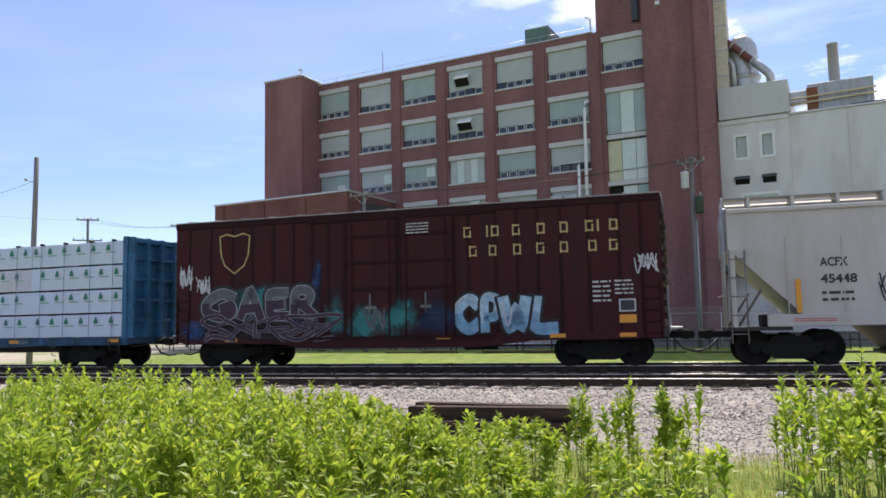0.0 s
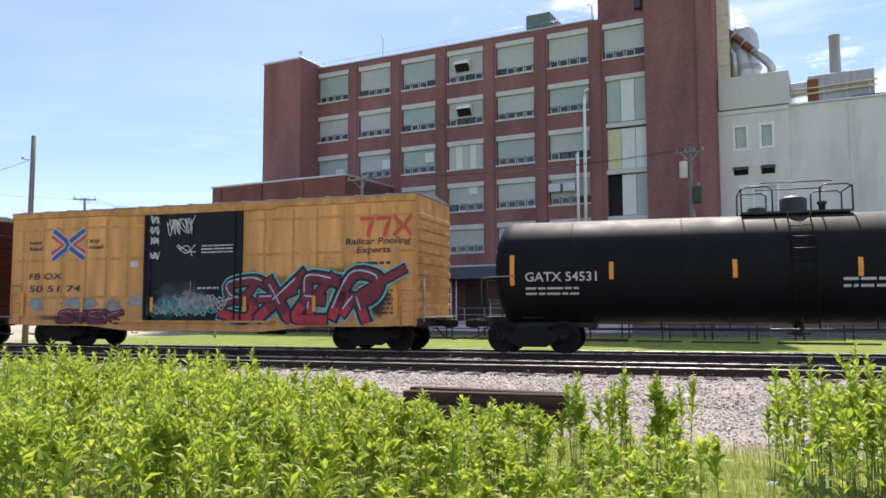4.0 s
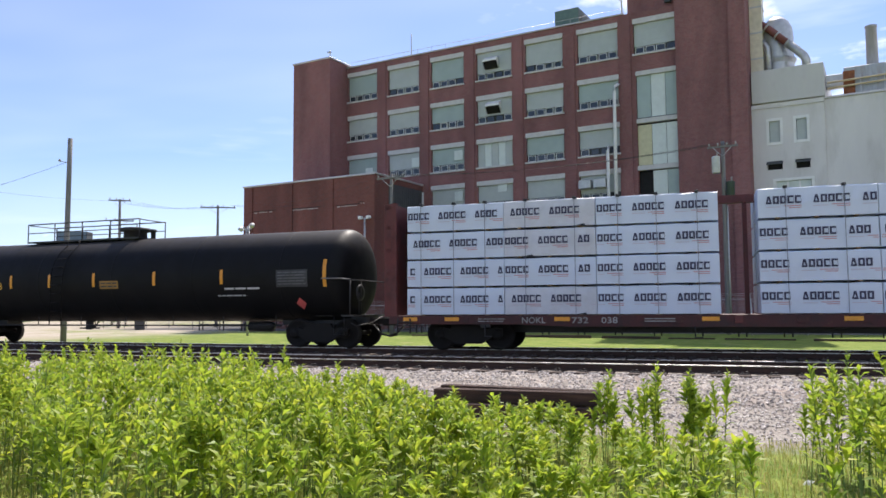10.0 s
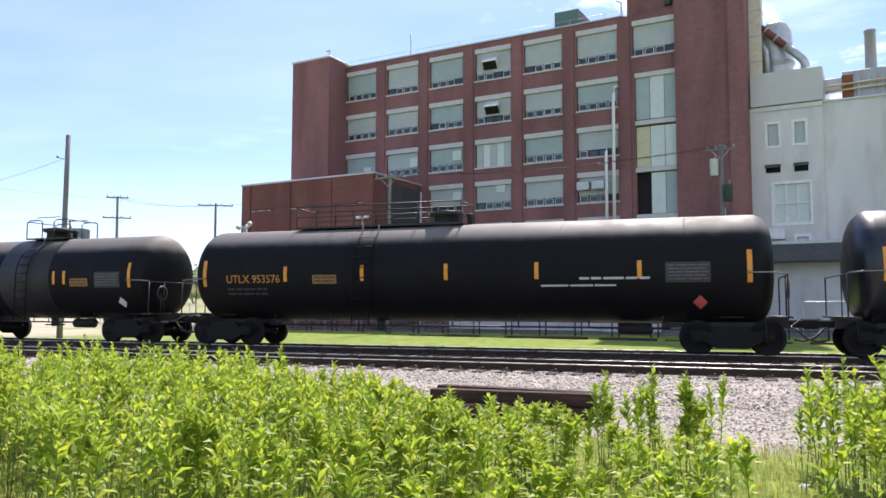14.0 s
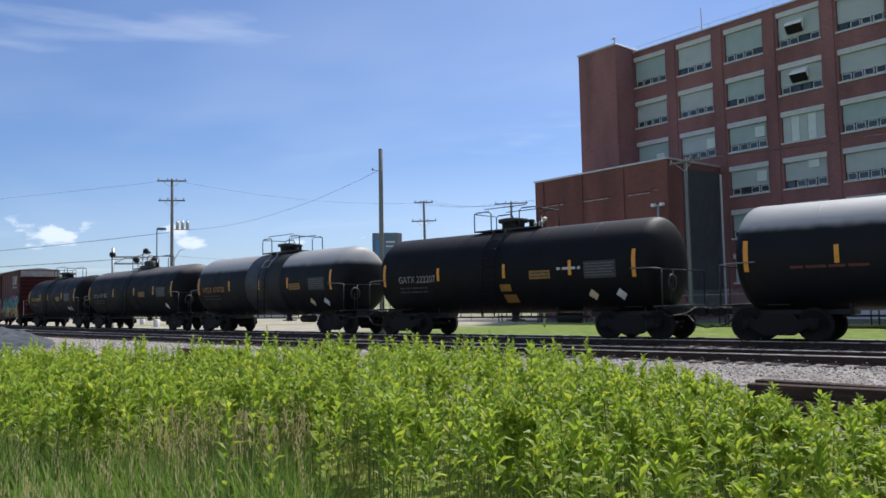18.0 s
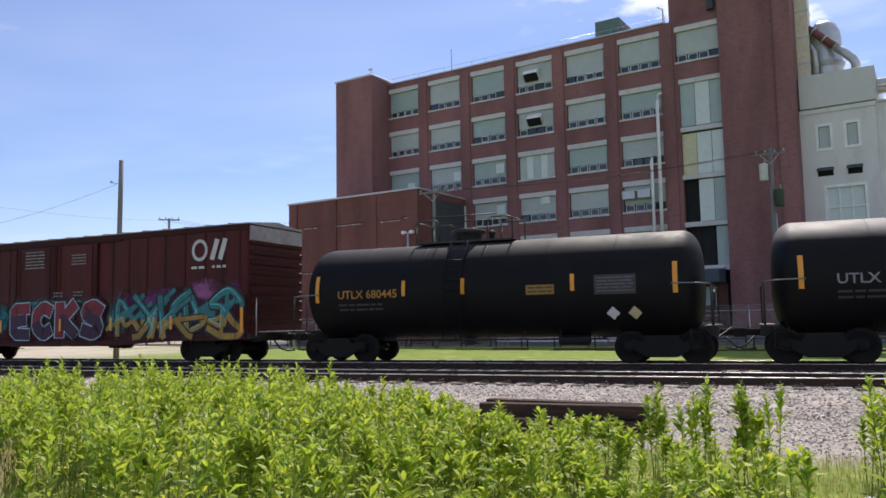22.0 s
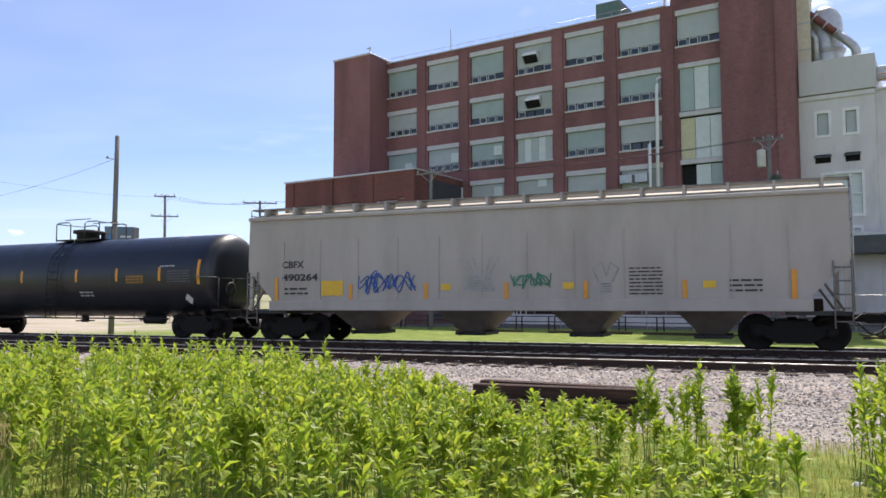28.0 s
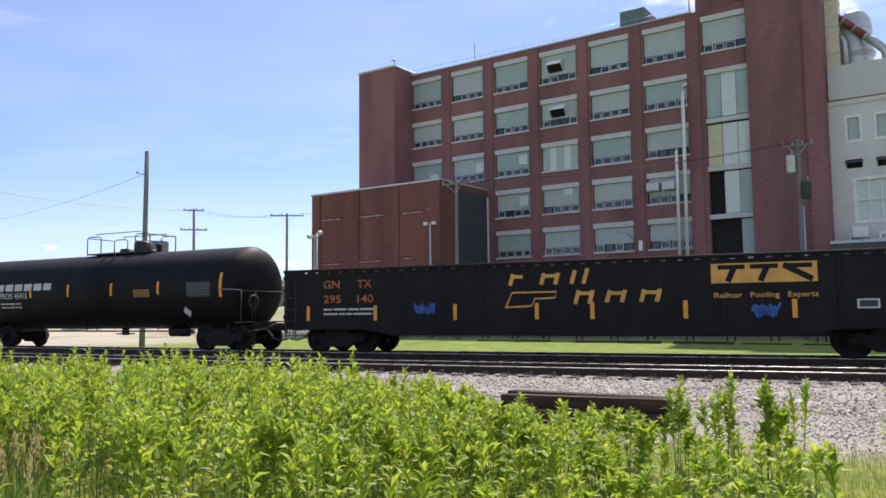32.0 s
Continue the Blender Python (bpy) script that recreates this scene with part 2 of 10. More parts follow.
def brick_mat(name, c1, c2, joint, length=0.21, height=0.075):
    """Brickwork laid in running bond, seen from afar, with weathered streaks."""
    m = bpy.data.materials.new(name)
    m.use_nodes = True
    n, l = m.node_tree.nodes, m.node_tree.links
    b = n["Principled BSDF"]
    b.inputs["Roughness"].default_value = 0.85
    tc = n.new("ShaderNodeTexCoord")
    sp = n.new("ShaderNodeSeparateXYZ")
    l.new(tc.outputs["Object"], sp.inputs[0])
    ad = n.new("ShaderNodeMath")
    ad.operation = "ADD"
    l.new(sp.outputs["X"], ad.inputs[0]), l.new(sp.outputs["Y"], ad.inputs[1])
    cb = n.new("ShaderNodeCombineXYZ")
    l.new(ad.outputs[0], cb.inputs[0]), l.new(sp.outputs["Z"], cb.inputs[1])
    br = n.new("ShaderNodeTexBrick")
    br.inputs["Color1"].default_value, br.inputs["Color2"].default_value, br.inputs["Mortar"].default_value = (*c1, 1), (*c2, 1), (*joint, 1)
    br.inputs["Scale"].default_value, br.inputs["Brick Width"].default_value, br.inputs["Row Height"].default_value, br.inputs["Mortar Size"].default_value = 1.0, length, height, 0.006
    l.new(cb.outputs[0], br.inputs["Vector"])
    t = n.new("ShaderNodeTexNoise")
    t.inputs["Scale"].default_value, t.inputs["Detail"].default_value = 0.35, 8
    mp = n.new("ShaderNodeMapping")
    mp.inputs["Scale"].default_value = (1.5, 1.5, 0.35)
    l.new(tc.outputs["Object"], mp.inputs[0]), l.new(mp.outputs[0], t.inputs["Vector"])
    r = n.new("ShaderNodeMapRange")
    r.inputs["From Min"].default_value, r.inputs["From Max"].default_value, r.inputs["To Min"].default_value, r.inputs["To Max"].default_value = 0.3, 0.72, 0.72, 1.2
    l.new(t.outputs["Fac"], r.inputs["Value"])
    x = n.new("ShaderNodeMix")
    x.data_type, x.blend_type = "RGBA", "MULTIPLY"
    x.inputs["Factor"].default_value = 1
    l.new(br.outputs["Color"], x.inputs["A"]), l.new(r.outputs[0], x.inputs["B"])
    l.new(x.outputs["Result"], b.inputs["Base Color"])
    return m


RED_BRICK = brick_mat("red_brick", (0.262, 0.104, 0.100), (0.188, 0.073, 0.073), (0.25, 0.175, 0.168))
ANNEX_BRICK = brick_mat("annex_brick", (0.205, 0.067, 0.052), (0.15, 0.049, 0.041), (0.17, 0.105, 0.09))
STONE = mat("pale_stone", (0.54, 0.53, 0.52), 0.8, vary=0.10, dirt=(0.40, 0.38, 0.34), dirt_amount=0.4)
CONCRETE = mat("painted_concrete", (0.67, 0.65, 0.63), 0.85, vary=0.08, scale=0.4, dirt=(0.36, 0.34, 0.30), dirt_scale=0.5, dirt_amount=0.6, stretch=(1, 1, 0.3))
PANEL = mat("window_panel", (0.43, 0.47, 0.455), 0.55, vary=0.08, scale=0.8, dirt=(0.34, 0.39, 0.37), dirt_amount=0.4)
FRAME_PALE = mat("pale_frame", (0.62, 0.64, 0.63), 0.5, vary=0.08)
FRAME_DARK = mat("dark_frame", (0.045, 0.052, 0.055), 0.5, vary=0.1)
GLASS = mat("dark_glass", (0.035, 0.045, 0.055), 0.08, vary=0.3, specular=0.6)
BLACK = mat("black_steel", (0.014, 0.014, 0.015), 0.55, vary=0.3, dirt=(0.06, 0.05, 0.045), dirt_amount=0.3)
STEEL = mat("rail_steel", (0.50, 0.48, 0.47), 0.30, 0.9, vary=0.15)
RUST = mat("rusty_steel", (0.042, 0.022, 0.016), 0.85, vary=0.35, scale=6, dirt=(0.03, 0.02, 0.018), dirt_amount=0.6)
GALV = mat("galvanised_steel", (0.48, 0.49, 0.49), 0.45, 0.6, vary=0.15)
WHITE_PAINT = mat("white_paint", (0.80, 0.80, 0.78), 0.5, vary=0.06, dirt=(0.5, 0.48, 0.45), dirt_amount=0.3)
POLE_WOOD = mat("weathered_pole", (0.18, 0.175, 0.168), 0.9, vary=0.25, scale=2, stretch=(6, 6, 0.5))
TIE_WOOD = mat("creosoted_wood", (0.055, 0.036, 0.026), 0.9, vary=0.4, scale=4, grain=60, bump=0.4, stretch=(0.4, 4, 4), dirt=(0.15, 0.10, 0.07), dirt_amount=0.5)
WIRE = mat("wire", (0.03, 0.03, 0.03), 0.6)


# ---- the line of the track ----
RAIL = 0.43   # railhead above the ground
BOW, LEAN_IN = 0.001106, 0.099
TRACK_Y = 23.4  # centre of the far track abreast of the camera


def line_y(x):
    """The far track's centre: a gentle curve, straight beyond its ends."""
    if x < -95:
        return line_y(-95) + (LEAN_IN - 2 * BOW * 95) * (x + 95)
    if x > 25:
        return line_y(25) + (LEAN_IN + 2 * BOW * 25) * (x - 25)
    return TRACK_Y + LEAN_IN * x + BOW * x * x


XS = np.arange(-620, 560, 0.5)
YS = np.array([line_y(x) for x in XS])
RUN = np.concatenate([[0], np.cumsum(np.hypot(np.diff(XS), np.diff(YS)))])
RUN = RUN - np.interp(0, XS, RUN)


def along(run, aside=0.0):
    """Place and heading (radians) at that distance along the line, aside metres to its left (away from the camera)."""
    x = float(np.interp(run, RUN, XS))
    y = line_y(x)
    h = math.atan2(line_y(x + 0.5) - line_y(x - 0.5), 1.0)
    return x - math.sin(h) * aside, y + math.cos(h) * aside, h


NEAR = -5.1   # the empty near track lies this far aside of the far one

# ---- ground ----
def ground_mat():
    m = bpy.data.materials.new("ground")
    m.use_nodes = True
    n, l = m.node_tree.nodes, m.node_tree.links
    b = n["Principled BSDF"]
    b.inputs["Roughness"].default_value = 0.95
    b.inputs["Specular IOR Level"].default_value = 0.15
    tc = n.new("ShaderNodeTexCoord")
    sp = n.new("ShaderNodeSeparateXYZ")
    l.new(tc.outputs["Object"], sp.inputs[0])

    def noise_of(s, detail=8):
        t = n.new("ShaderNodeTexNoise")
        t.inputs["Scale"].default_value, t.inputs["Detail"].default_value, t.inputs["Roughness"].default_value = s, detail, 0.62
        l.new(tc.outputs["Object"], t.inputs["Vector"])
        return t.outputs["Fac"]

    def calc(op, a, c):
        x = n.new("ShaderNodeMath")
        x.operation = op
        for k, v in enumerate((a, c)):
            if hasattr(v, "is_output"):
                l.new(v, x.inputs[k])
            else:
                x.inputs[k].default_value = v
        return x.outputs[0]

    def step(v, lo, hi):
        r = n.new("ShaderNodeMapRange")
        r.interpolation_type = "SMOOTHSTEP"
        r.inputs["From Min"].default_value, r.inputs["From Max"].default_value = lo, hi
        l.new(v, r.inputs["Value"])
        return r.outputs[0]

    def mixed(a, c, f):
        x = n.new("ShaderNodeMix")
        x.data_type = "RGBA"
        for sock, v in ((x.inputs["A"], a), (x.inputs["B"], c), (x.inputs["Factor"], f)):
            if hasattr(v, "is_output"):
                l.new(v, sock)
            else:
                sock.default_value = v
        return x.outputs["Result"]

    wob = calc("MULTIPLY", calc("SUBTRACT", noise_of(0.35), 0.5), 5.0)
    x, y = sp.outputs["X"], calc("ADD", sp.outputs["Y"], wob)
    grass = mixed((0.13, 0.20, 0.035, 1), (0.24, 0.28, 0.06, 1), step(noise_of(1.3), 0.35, 0.65))
    grass = mixed(grass, (0.34, 0.32, 0.14, 1), step(noise_of(0.5), 0.55, 0.75))
    grass = mixed(grass, (0.07, 0.11, 0.02, 1), step(noise_of(14), 0.5, 0.75))
    gravel = mixed((0.38, 0.345, 0.30, 1), (0.28, 0.245, 0.205, 1), step(noise_of(0.9), 0.4, 0.65))
    gravel = mixed((0.46, 0.34, 0.26, 1), gravel, step(calc("ADD", x, calc("MULTIPLY", wob, 2.0)), -27, -17))
    gravel = mixed(gravel, (0.16, 0.14, 0.125, 1), step(noise_of(22, 3), 0.5, 0.68))
    dirt = mixed((0.46, 0.40, 0.32, 1), (0.38, 0.33, 0.25, 1), step(noise_of(0.6), 0.4, 0.6))
    col = mixed(grass, gravel, calc("MULTIPLY", step(y, 9.6, 10.6), calc("SUBTRACT", 1.0, step(y, 26.0, 27.5))))
    lot = calc("MULTIPLY", calc("SUBTRACT", 1.0, step(calc("ADD", x, calc("MULTIPLY", wob, 1.5)), -46, -34)), calc("SUBTRACT", step(y, 25, 27), step(y, 190, 260)))
    far = step(y, 62, 80)
    bare = calc("MULTIPLY", step(noise_of(0.12), 0.30, 0.5), calc("SUBTRACT", 1.0, calc("MULTIPLY", far, 0.45)))
    col = mixed(col, dirt, calc("MULTIPLY", lot, bare))
    yard = calc("MULTIPLY", step(sp.outputs["Y"], 50, 51), calc("SUBTRACT", 1.0, step(sp.outputs["Y"], 120, 130)))
    col = mixed(col, (0.11, 0.105, 0.10, 1), calc("MULTIPLY", yard, step(x, -60, -50)))
    l.new(col, b.inputs["Base Color"])
    u = n.new("ShaderNodeBump")
    u.inputs["Strength"].default_value, u.inputs["Distance"].default_value = 0.7, 0.05
    l.new(noise_of(18, 4), u.inputs["Height"])
    l.new(u.outputs[0], b.inputs["Normal"])
    return m


def rise(x, y):
    """Height of the gentle grass bank on which the shops stand."""
    yaw, r = math.degrees(math.atan2(-x, y)), math.hypot(x, y)
    return 3.8 * float(np.interp(r, (95, 180, 330, 480), (0, 1, 1, 0)) * np.interp(yaw, (34, 37, 50, 54), (0, 1, 1, 0)))


def build_ground():
    """One sheet to the horizon, finer near the line, with a slight unevenness."""
    gx = sorted({*np.arange(-100, 40.1, 2.0), *np.arange(-260, -100, 8.0), *(-2600, -1800, -1200, -800, -500, -350, 55, 75, 100, 140, 200, 300, 500, 900, 1500, 2600)})
    gy = sorted({*np.arange(-6, 62.1, 1.0), *np.arange(70, 250, 8.0), *(-400, -150, -60, -30, -15, 290, 330, 400, 500, 800, 1300, 2000, 3000)})
    v = [(x, y, 0.05 * noise.noise((x * 0.3, y * 0.3, 0)) - 0.03 + rise(x, y)) for y in gy for x in gx]
    w = len(gx)
    f = [(j * w + i, j * w + i + 1, (j + 1) * w + i + 1, (j + 1) * w + i) for j in range(len(gy) - 1) for i in range(w - 1)]
    tagged(new("ground", raw_mesh("ground", v, f, ground_mat(), True)), "grass, grey gravel and tan dirt along the railway line", "ground", kind="structure")


build_ground()
BALLAST = mat("ballast_bed", (0.35, 0.31, 0.268), 0.95, vary=0.45, scale=2.0, grain=22, bump=1.0, dirt=(0.25, 0.17, 0.13), dirt_amount=0.65, dirt_scale=0.5, specular=0.1)
X_FROM, X_TO = -480, 450


def sweep(profile, material, name, step=2.0, x0=X_FROM, x1=X_TO):
    """Draws a flat profile of (aside, z) along the line."""
    g = Geo()
    runs = np.arange(np.interp(x0, XS, RUN), np.interp(x1, XS, RUN), step)
    v = []
    for r in runs:
        for a, z in profile:
            px, py, _ = along(r, a)
            v.append((px, py, z))
    k = len(profile)
    f = [(i * k + j, (i + 1) * k + j, (i + 1) * k + (j + 1) % k, i * k + (j + 1) % k) for i in range(len(runs) - 1) for j in range(k)]
    return g.add(v, f).mesh(name, material)


bed = new("ballast_bed", sweep([(-9.4, -0.1), (-8.2, 0.05), (NEAR - 1.6, 0.22), (NEAR + 1.6, 0.23), (NEAR / 2, 0.18), (-1.6, 0.23), (1.6, 0.23), (2.8, 0.12), (3.9, -0.1)], BALLAST, "ballast_bed"))
tagged(bed, "grey crushed stone ballast bed under two tracks", "ballast", kind="structure")


def build_rails():
    web = [(-0.075, -0.17), (0.075, -0.17), (0.075, -0.155), (0.012, -0.14), (0.010, -0.04), (0.036, -0.034), (0.036, 0.0), (-0.036, 0.0), (-0.036, -0.034), (-0.010, -0.04), (-0.012, -0.14), (-0.075, -0.155)]
    head = [(-0.0375, -0.016), (0.0375, -0.016), (0.0375, 0.002), (0.031, 0.004), (-0.031, 0.004), (-0.0375, 0.002)]
    for track, name in ((0.0, "far_track"), (NEAR, "near_track")):
        t = thing(name, Matrix(), "railway track of two steel rails on dark wooden sleepers", "track", kind="structure")
        for side in (-0.755, 0.755):
            r = part("rail", sweep([(track + side + a, RAIL + z) for a, z in web], RUST, "rail"), None, t, "rust-brown steel rail")
            part("rail_head", sweep([(track + side + a, RAIL + z) for a, z in head], STEEL, "rail_head"), None, r, "polished running surface")
        ties = Geo()
        ties.box(-0.12, 0.12, -1.3, 1.3, -0.165, 0.0, 0.01)
        plate = Geo()
        for side in (-0.755, 0.755):
            plate.box(-0.1, 0.1, side - 0.19, side + 0.19, 0.0, 0.018)
            for dy in (-0.12, 0.12):
                plate.box(-0.055, -0.025, side + dy - 0.03, side + dy + 0.03, 0.018, 0.055)
                plate.tube([(0.03, side + dy, 0.02), (0.03, side + dy * 1.25, 0.06), (0.07, side + dy * 0.9, 0.05)], 0.012, 4)
        tm, pm = ties.mesh("sleeper", TIE_WOOD), plate.mesh("tie_plate", GALV_DULL)
        for r in np.arange(-46, 10, 0.55):
            px, py, h = along(r, track)
            s = part("sleeper", tm, None, t, at=Matrix.Translation((px, py, RAIL - 0.172)) @ Matrix.Rotation(h + random.uniform(-0.01, 0.01), 4, "Z"))
            part("tie_plate", pm, None, s, "steel tie plate and clips")
        rest = Geo()
        for r in [*np.arange(-330, -46, 0.55), *np.arange(10, 60, 0.55)]:
            px, py, h = along(r, track)
            rot = Matrix.Translation((px, py, RAIL - 0.172)) @ Matrix.Rotation(h, 4, "Z")
            o = Geo().box(-0.12, 0.12, -1.3, 1.3, -0.165, 0.0)
            rest.add([rot @ Vector(p) for p in o.v], o.f)
        tagged(part("sleepers_far_off", rest, TIE_WOOD, t), kind="stuff")


GALV_DULL = mat("dull_plate", (0.10, 0.085, 0.075), 0.6, 0.3, vary=0.3)
build_rails()


def build_stones():
    """Loose ballast on the near shoulder and between the rails, one joined field."""
    rng = np.random.default_rng(5)
    v, f = [], []
    base = np.array([(1, 0, 0), (-1, 0, 0), (0, 1, 0), (0, -1, 0), (0, 0, 1), (0, 0, -1)], float)
    tri = [(0, 2, 4), (2, 1, 4), (1, 3, 4), (3, 0, 4), (2, 0, 5), (1, 2, 5), (3, 1, 5), (0, 3, 5)]
    shelf = np.array([-9.4, -8.2, NEAR - 1.6, NEAR + 1.6, NEAR / 2, -1.6, 1.6])
    high = np.array([-0.06, 0.05, 0.22, 0.23, 0.18, 0.23, 0.23])
    for _ in range(84000):
        r = rng.uniform(-40, 9)
        a = rng.uniform(-12.8, -5.9) if rng.random() < 0.88 else rng.uniform(-5.9, 0)
        px, py, _h = along(r, a)
        z = float(np.interp(a, shelf, high)) if a > -9.4 else -0.02
        if a < -9.2 and rng.random() < (0.2 if a > -11.6 else 0.55):
            continue
        k = rng.uniform(0.015, 0.042) * (0.8 if a < -9 else 1)
        pts = base * rng.uniform(0.6, 1.25, (6, 1)) * k * np.array([1, 1, 0.6])
        ang = rng.uniform(0, 6.28)
        c, s = math.cos(ang), math.sin(ang)
        pts = pts @ np.array([[c, s, 0], [-s, c, 0], [0, 0, 1]])
        o = len(v)
        v += [(px + p[0], py + p[1], z + k * 0.15 + p[2]) for p in pts]
        f += [(o + i, o + j, o + q) for i, j, q in tri]
    tagged(new("ballast_stones", raw_mesh("ballast_stones", v, f, stone_mat())), "loose crushed ballast stones in greys and pinks", "ballast", kind="stuff")


def stone_mat():
    m = bpy.data.materials.new("stones")
    m.use_nodes = True
    n, l = m.node_tree.nodes, m.node_tree.links
    g, r = n.new("ShaderNodeNewGeometry"), n.new("ShaderNodeValToRGB")
    r.color_ramp.elements[0].color, r.color_ramp.elements[1].color = (0.14, 0.13, 0.128, 1), (0.74, 0.68, 0.62, 1)
    r.color_ramp.elements.new(0.5).color = (0.40, 0.342, 0.298, 1)
    l.new(g.outputs["Random Per Island"], r.inputs[0])
    l.new(r.outputs[0], n["Principled BSDF"].inputs["Base Color"])
    n["Principled BSDF"].inputs["Roughness"].default_value = 0.9
    return m


build_stones()


# ---- the factory: its front runs 5.7 degrees off the line; local x along the front, y away from the camera ----
TURN = -5.7
SITE = pose(0, 0, 0, 0, 0, TURN)
FRONT = 60.0
COLS = [-44.73 + 4.69 * i for i in range(7)]
WIDE = 3.42
ROWS = [(22.93, 19.93), (18.65, 16.05), (14.77, 12.15), (11.05, 8.45), (7.36, 4.85), (3.67, 1.13)]
ROWS = [(a + EYE, b + EYE) for a, b in ROWS]


def wall_with_openings(x0, x1, z0, z1, y, thick, holes, material, name, parent):
    """A wall facing the camera, cut by openings (xa, xb, za, zb)."""
    xs = sorted({x0, x1, *[h[0] for h in holes], *[h[1] for h in holes]})
    zs = sorted({z0, z1, *[h[2] for h in holes], *[h[3] for h in holes]})
    nx, nz = len(xs), len(zs)

    def solid(i, j):
        if not (0 <= i < nx - 1 and 0 <= j < nz - 1):
            return False
        px, pz = (xs[i] + xs[i + 1]) / 2, (zs[j] + zs[j + 1]) / 2
        return not any(h[0] < px < h[1] and h[2] < pz < h[3] for h in holes)

    at = lambda i, j, k: (j * nx + i) * 2 + k
    v = [(x, y + thick * k, z) for z in zs for x in xs for k in (0, 1)]
    f = []
    for i in range(nx - 1):
        for j in range(nz - 1):
            if not solid(i, j):
                continue
            f.append((at(i, j, 0), at(i + 1, j, 0), at(i + 1, j + 1, 0), at(i, j + 1, 0)))
            f.append((at(i, j, 1), at(i, j + 1, 1), at(i + 1, j + 1, 1), at(i + 1, j, 1)))
            if not solid(i - 1, j):
                f.append((at(i, j, 0), at(i, j + 1, 0), at(i, j + 1, 1), at(i, j, 1)))
            if not solid(i + 1, j):
                f.append((at(i + 1, j, 0), at(i + 1, j, 1), at(i + 1, j + 1, 1), at(i + 1, j + 1, 0)))
            if not solid(i, j - 1):
                f.append((at(i, j, 0), at(i, j, 1), at(i + 1, j, 1), at(i + 1, j, 0)))
            if not solid(i, j + 1):
                f.append((at(i, j + 1, 0), at(i + 1, j + 1, 0), at(i + 1, j + 1, 1), at(i, j + 1, 1)))
    used = sorted({q for c in f for q in c})
    where = {q: k for k, q in enumerate(used)}
    g = Geo().add([v[q] for q in used], [tuple(where[q] for q in c) for c in f])
    return part(name, g, material, parent)


def factory_window(parent, x, zt, zb, y, style, seed):
    """A wide factory window: pale lintel, blind panel above, a strip of four lights below, stone sill."""
    rng = random.Random(seed)
    w = part("window", Geo().box(x - 0.02, x + WIDE + 0.02, y + 0.34, y + 0.40, zb, zt), FRAME_DARK, parent)
    part("lintel", Geo().box(x - 0.03, x + WIDE + 0.03, y - 0.03, y + 0.30, zt - 0.42, zt, 0.02), STONE, w, "pale stone lintel")
    part("sill", Geo().box(x - 0.08, x + WIDE + 0.08, y - 0.10, y + 0.30, zb - 0.02, zb + 0.13, 0.02), STONE, w, "pale stone sill")
    lo, hi = zb + 0.13, zt - 0.42
    strip = lo + 0.62 if style != "panels" else lo
    if style == "panels":
        n = 5
        for i in range(n):
            a = x + 0.04 + (WIDE - 0.08) / n * i
            part("panel", Geo().box(a, a + (WIDE - 0.08) / n - 0.03, y + 0.18, y + 0.24, lo, hi, 0.01), PANEL_PALE if i % 2 else PANEL, w)
    else:
        rows = max(3, round((hi - strip) / 0.2))
        outline = [(y + 0.26, strip + 0.004)]
        for i in range(rows):
            a, b = strip + 0.004 + (hi - strip - 0.008) / rows * i, strip + 0.004 + (hi - strip - 0.008) / rows * (i + 1)
            outline += [(y + 0.205, a), (y + 0.212, b - 0.010), (y + 0.222, b - 0.005)]
        outline += [(y + 0.235, hi - 0.004), (y + 0.26, hi - 0.004)]
        g = Geo().prism(outline, "x", x + 0.03, x + WIDE - 0.03)
        part("blind_panel", g, PANEL if rng.random() < 0.7 else PANEL_DIM, w, "grey-green translucent panel")
        n = 4
        for i in range(n):
            a, b2 = x + 0.04 + (WIDE - 0.08) / n * i, x + 0.04 + (WIDE - 0.08) / n * (i + 1)
            part("pane", Geo().box(a + 0.10, b2 - 0.10, y + 0.22, y + 0.24, lo + 0.08, strip - 0.08), GLASS, w)
            open_it = rng.random() < 0.12
            g = Geo()
            yy = y + (0.05 if open_it else 0.19)
            for c in ((a + 0.07, a + 0.115, lo + 0.05, strip - 0.05), (b2 - 0.115, b2 - 0.07, lo + 0.05, strip - 0.05)):
                g.box(c[0], c[1], yy, y + 0.25, c[2], c[3])
            g.box(a + 0.07, b2 - 0.07, yy, y + 0.25, lo + 0.05, lo + 0.095).box(a + 0.07, b2 - 0.07, yy, y + 0.25, strip - 0.095, strip - 0.05)
            part("window_frame", g, FRAME_PALE if rng.random() < 0.85 else FRAME_DARK, w)
    return w


PANEL_PALE = mat("pale_panel", (0.60, 0.66, 0.63), 0.5, vary=0.06)
PANEL_DIM = mat("dim_panel", (0.34, 0.42, 0.40), 0.5, vary=0.1, scale=0.7)
PANEL_YELLOW = mat("yellowed_panel", (0.55, 0.52, 0.33), 0.55, vary=0.1)
# near-black stands in for the unlit inside of holes and openings
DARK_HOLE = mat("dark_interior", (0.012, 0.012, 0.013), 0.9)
COPING = mat("metal_coping", (0.55, 0.53, 0.52), 0.4, 0.4, vary=0.1)
TOP = 23.45 + EYE


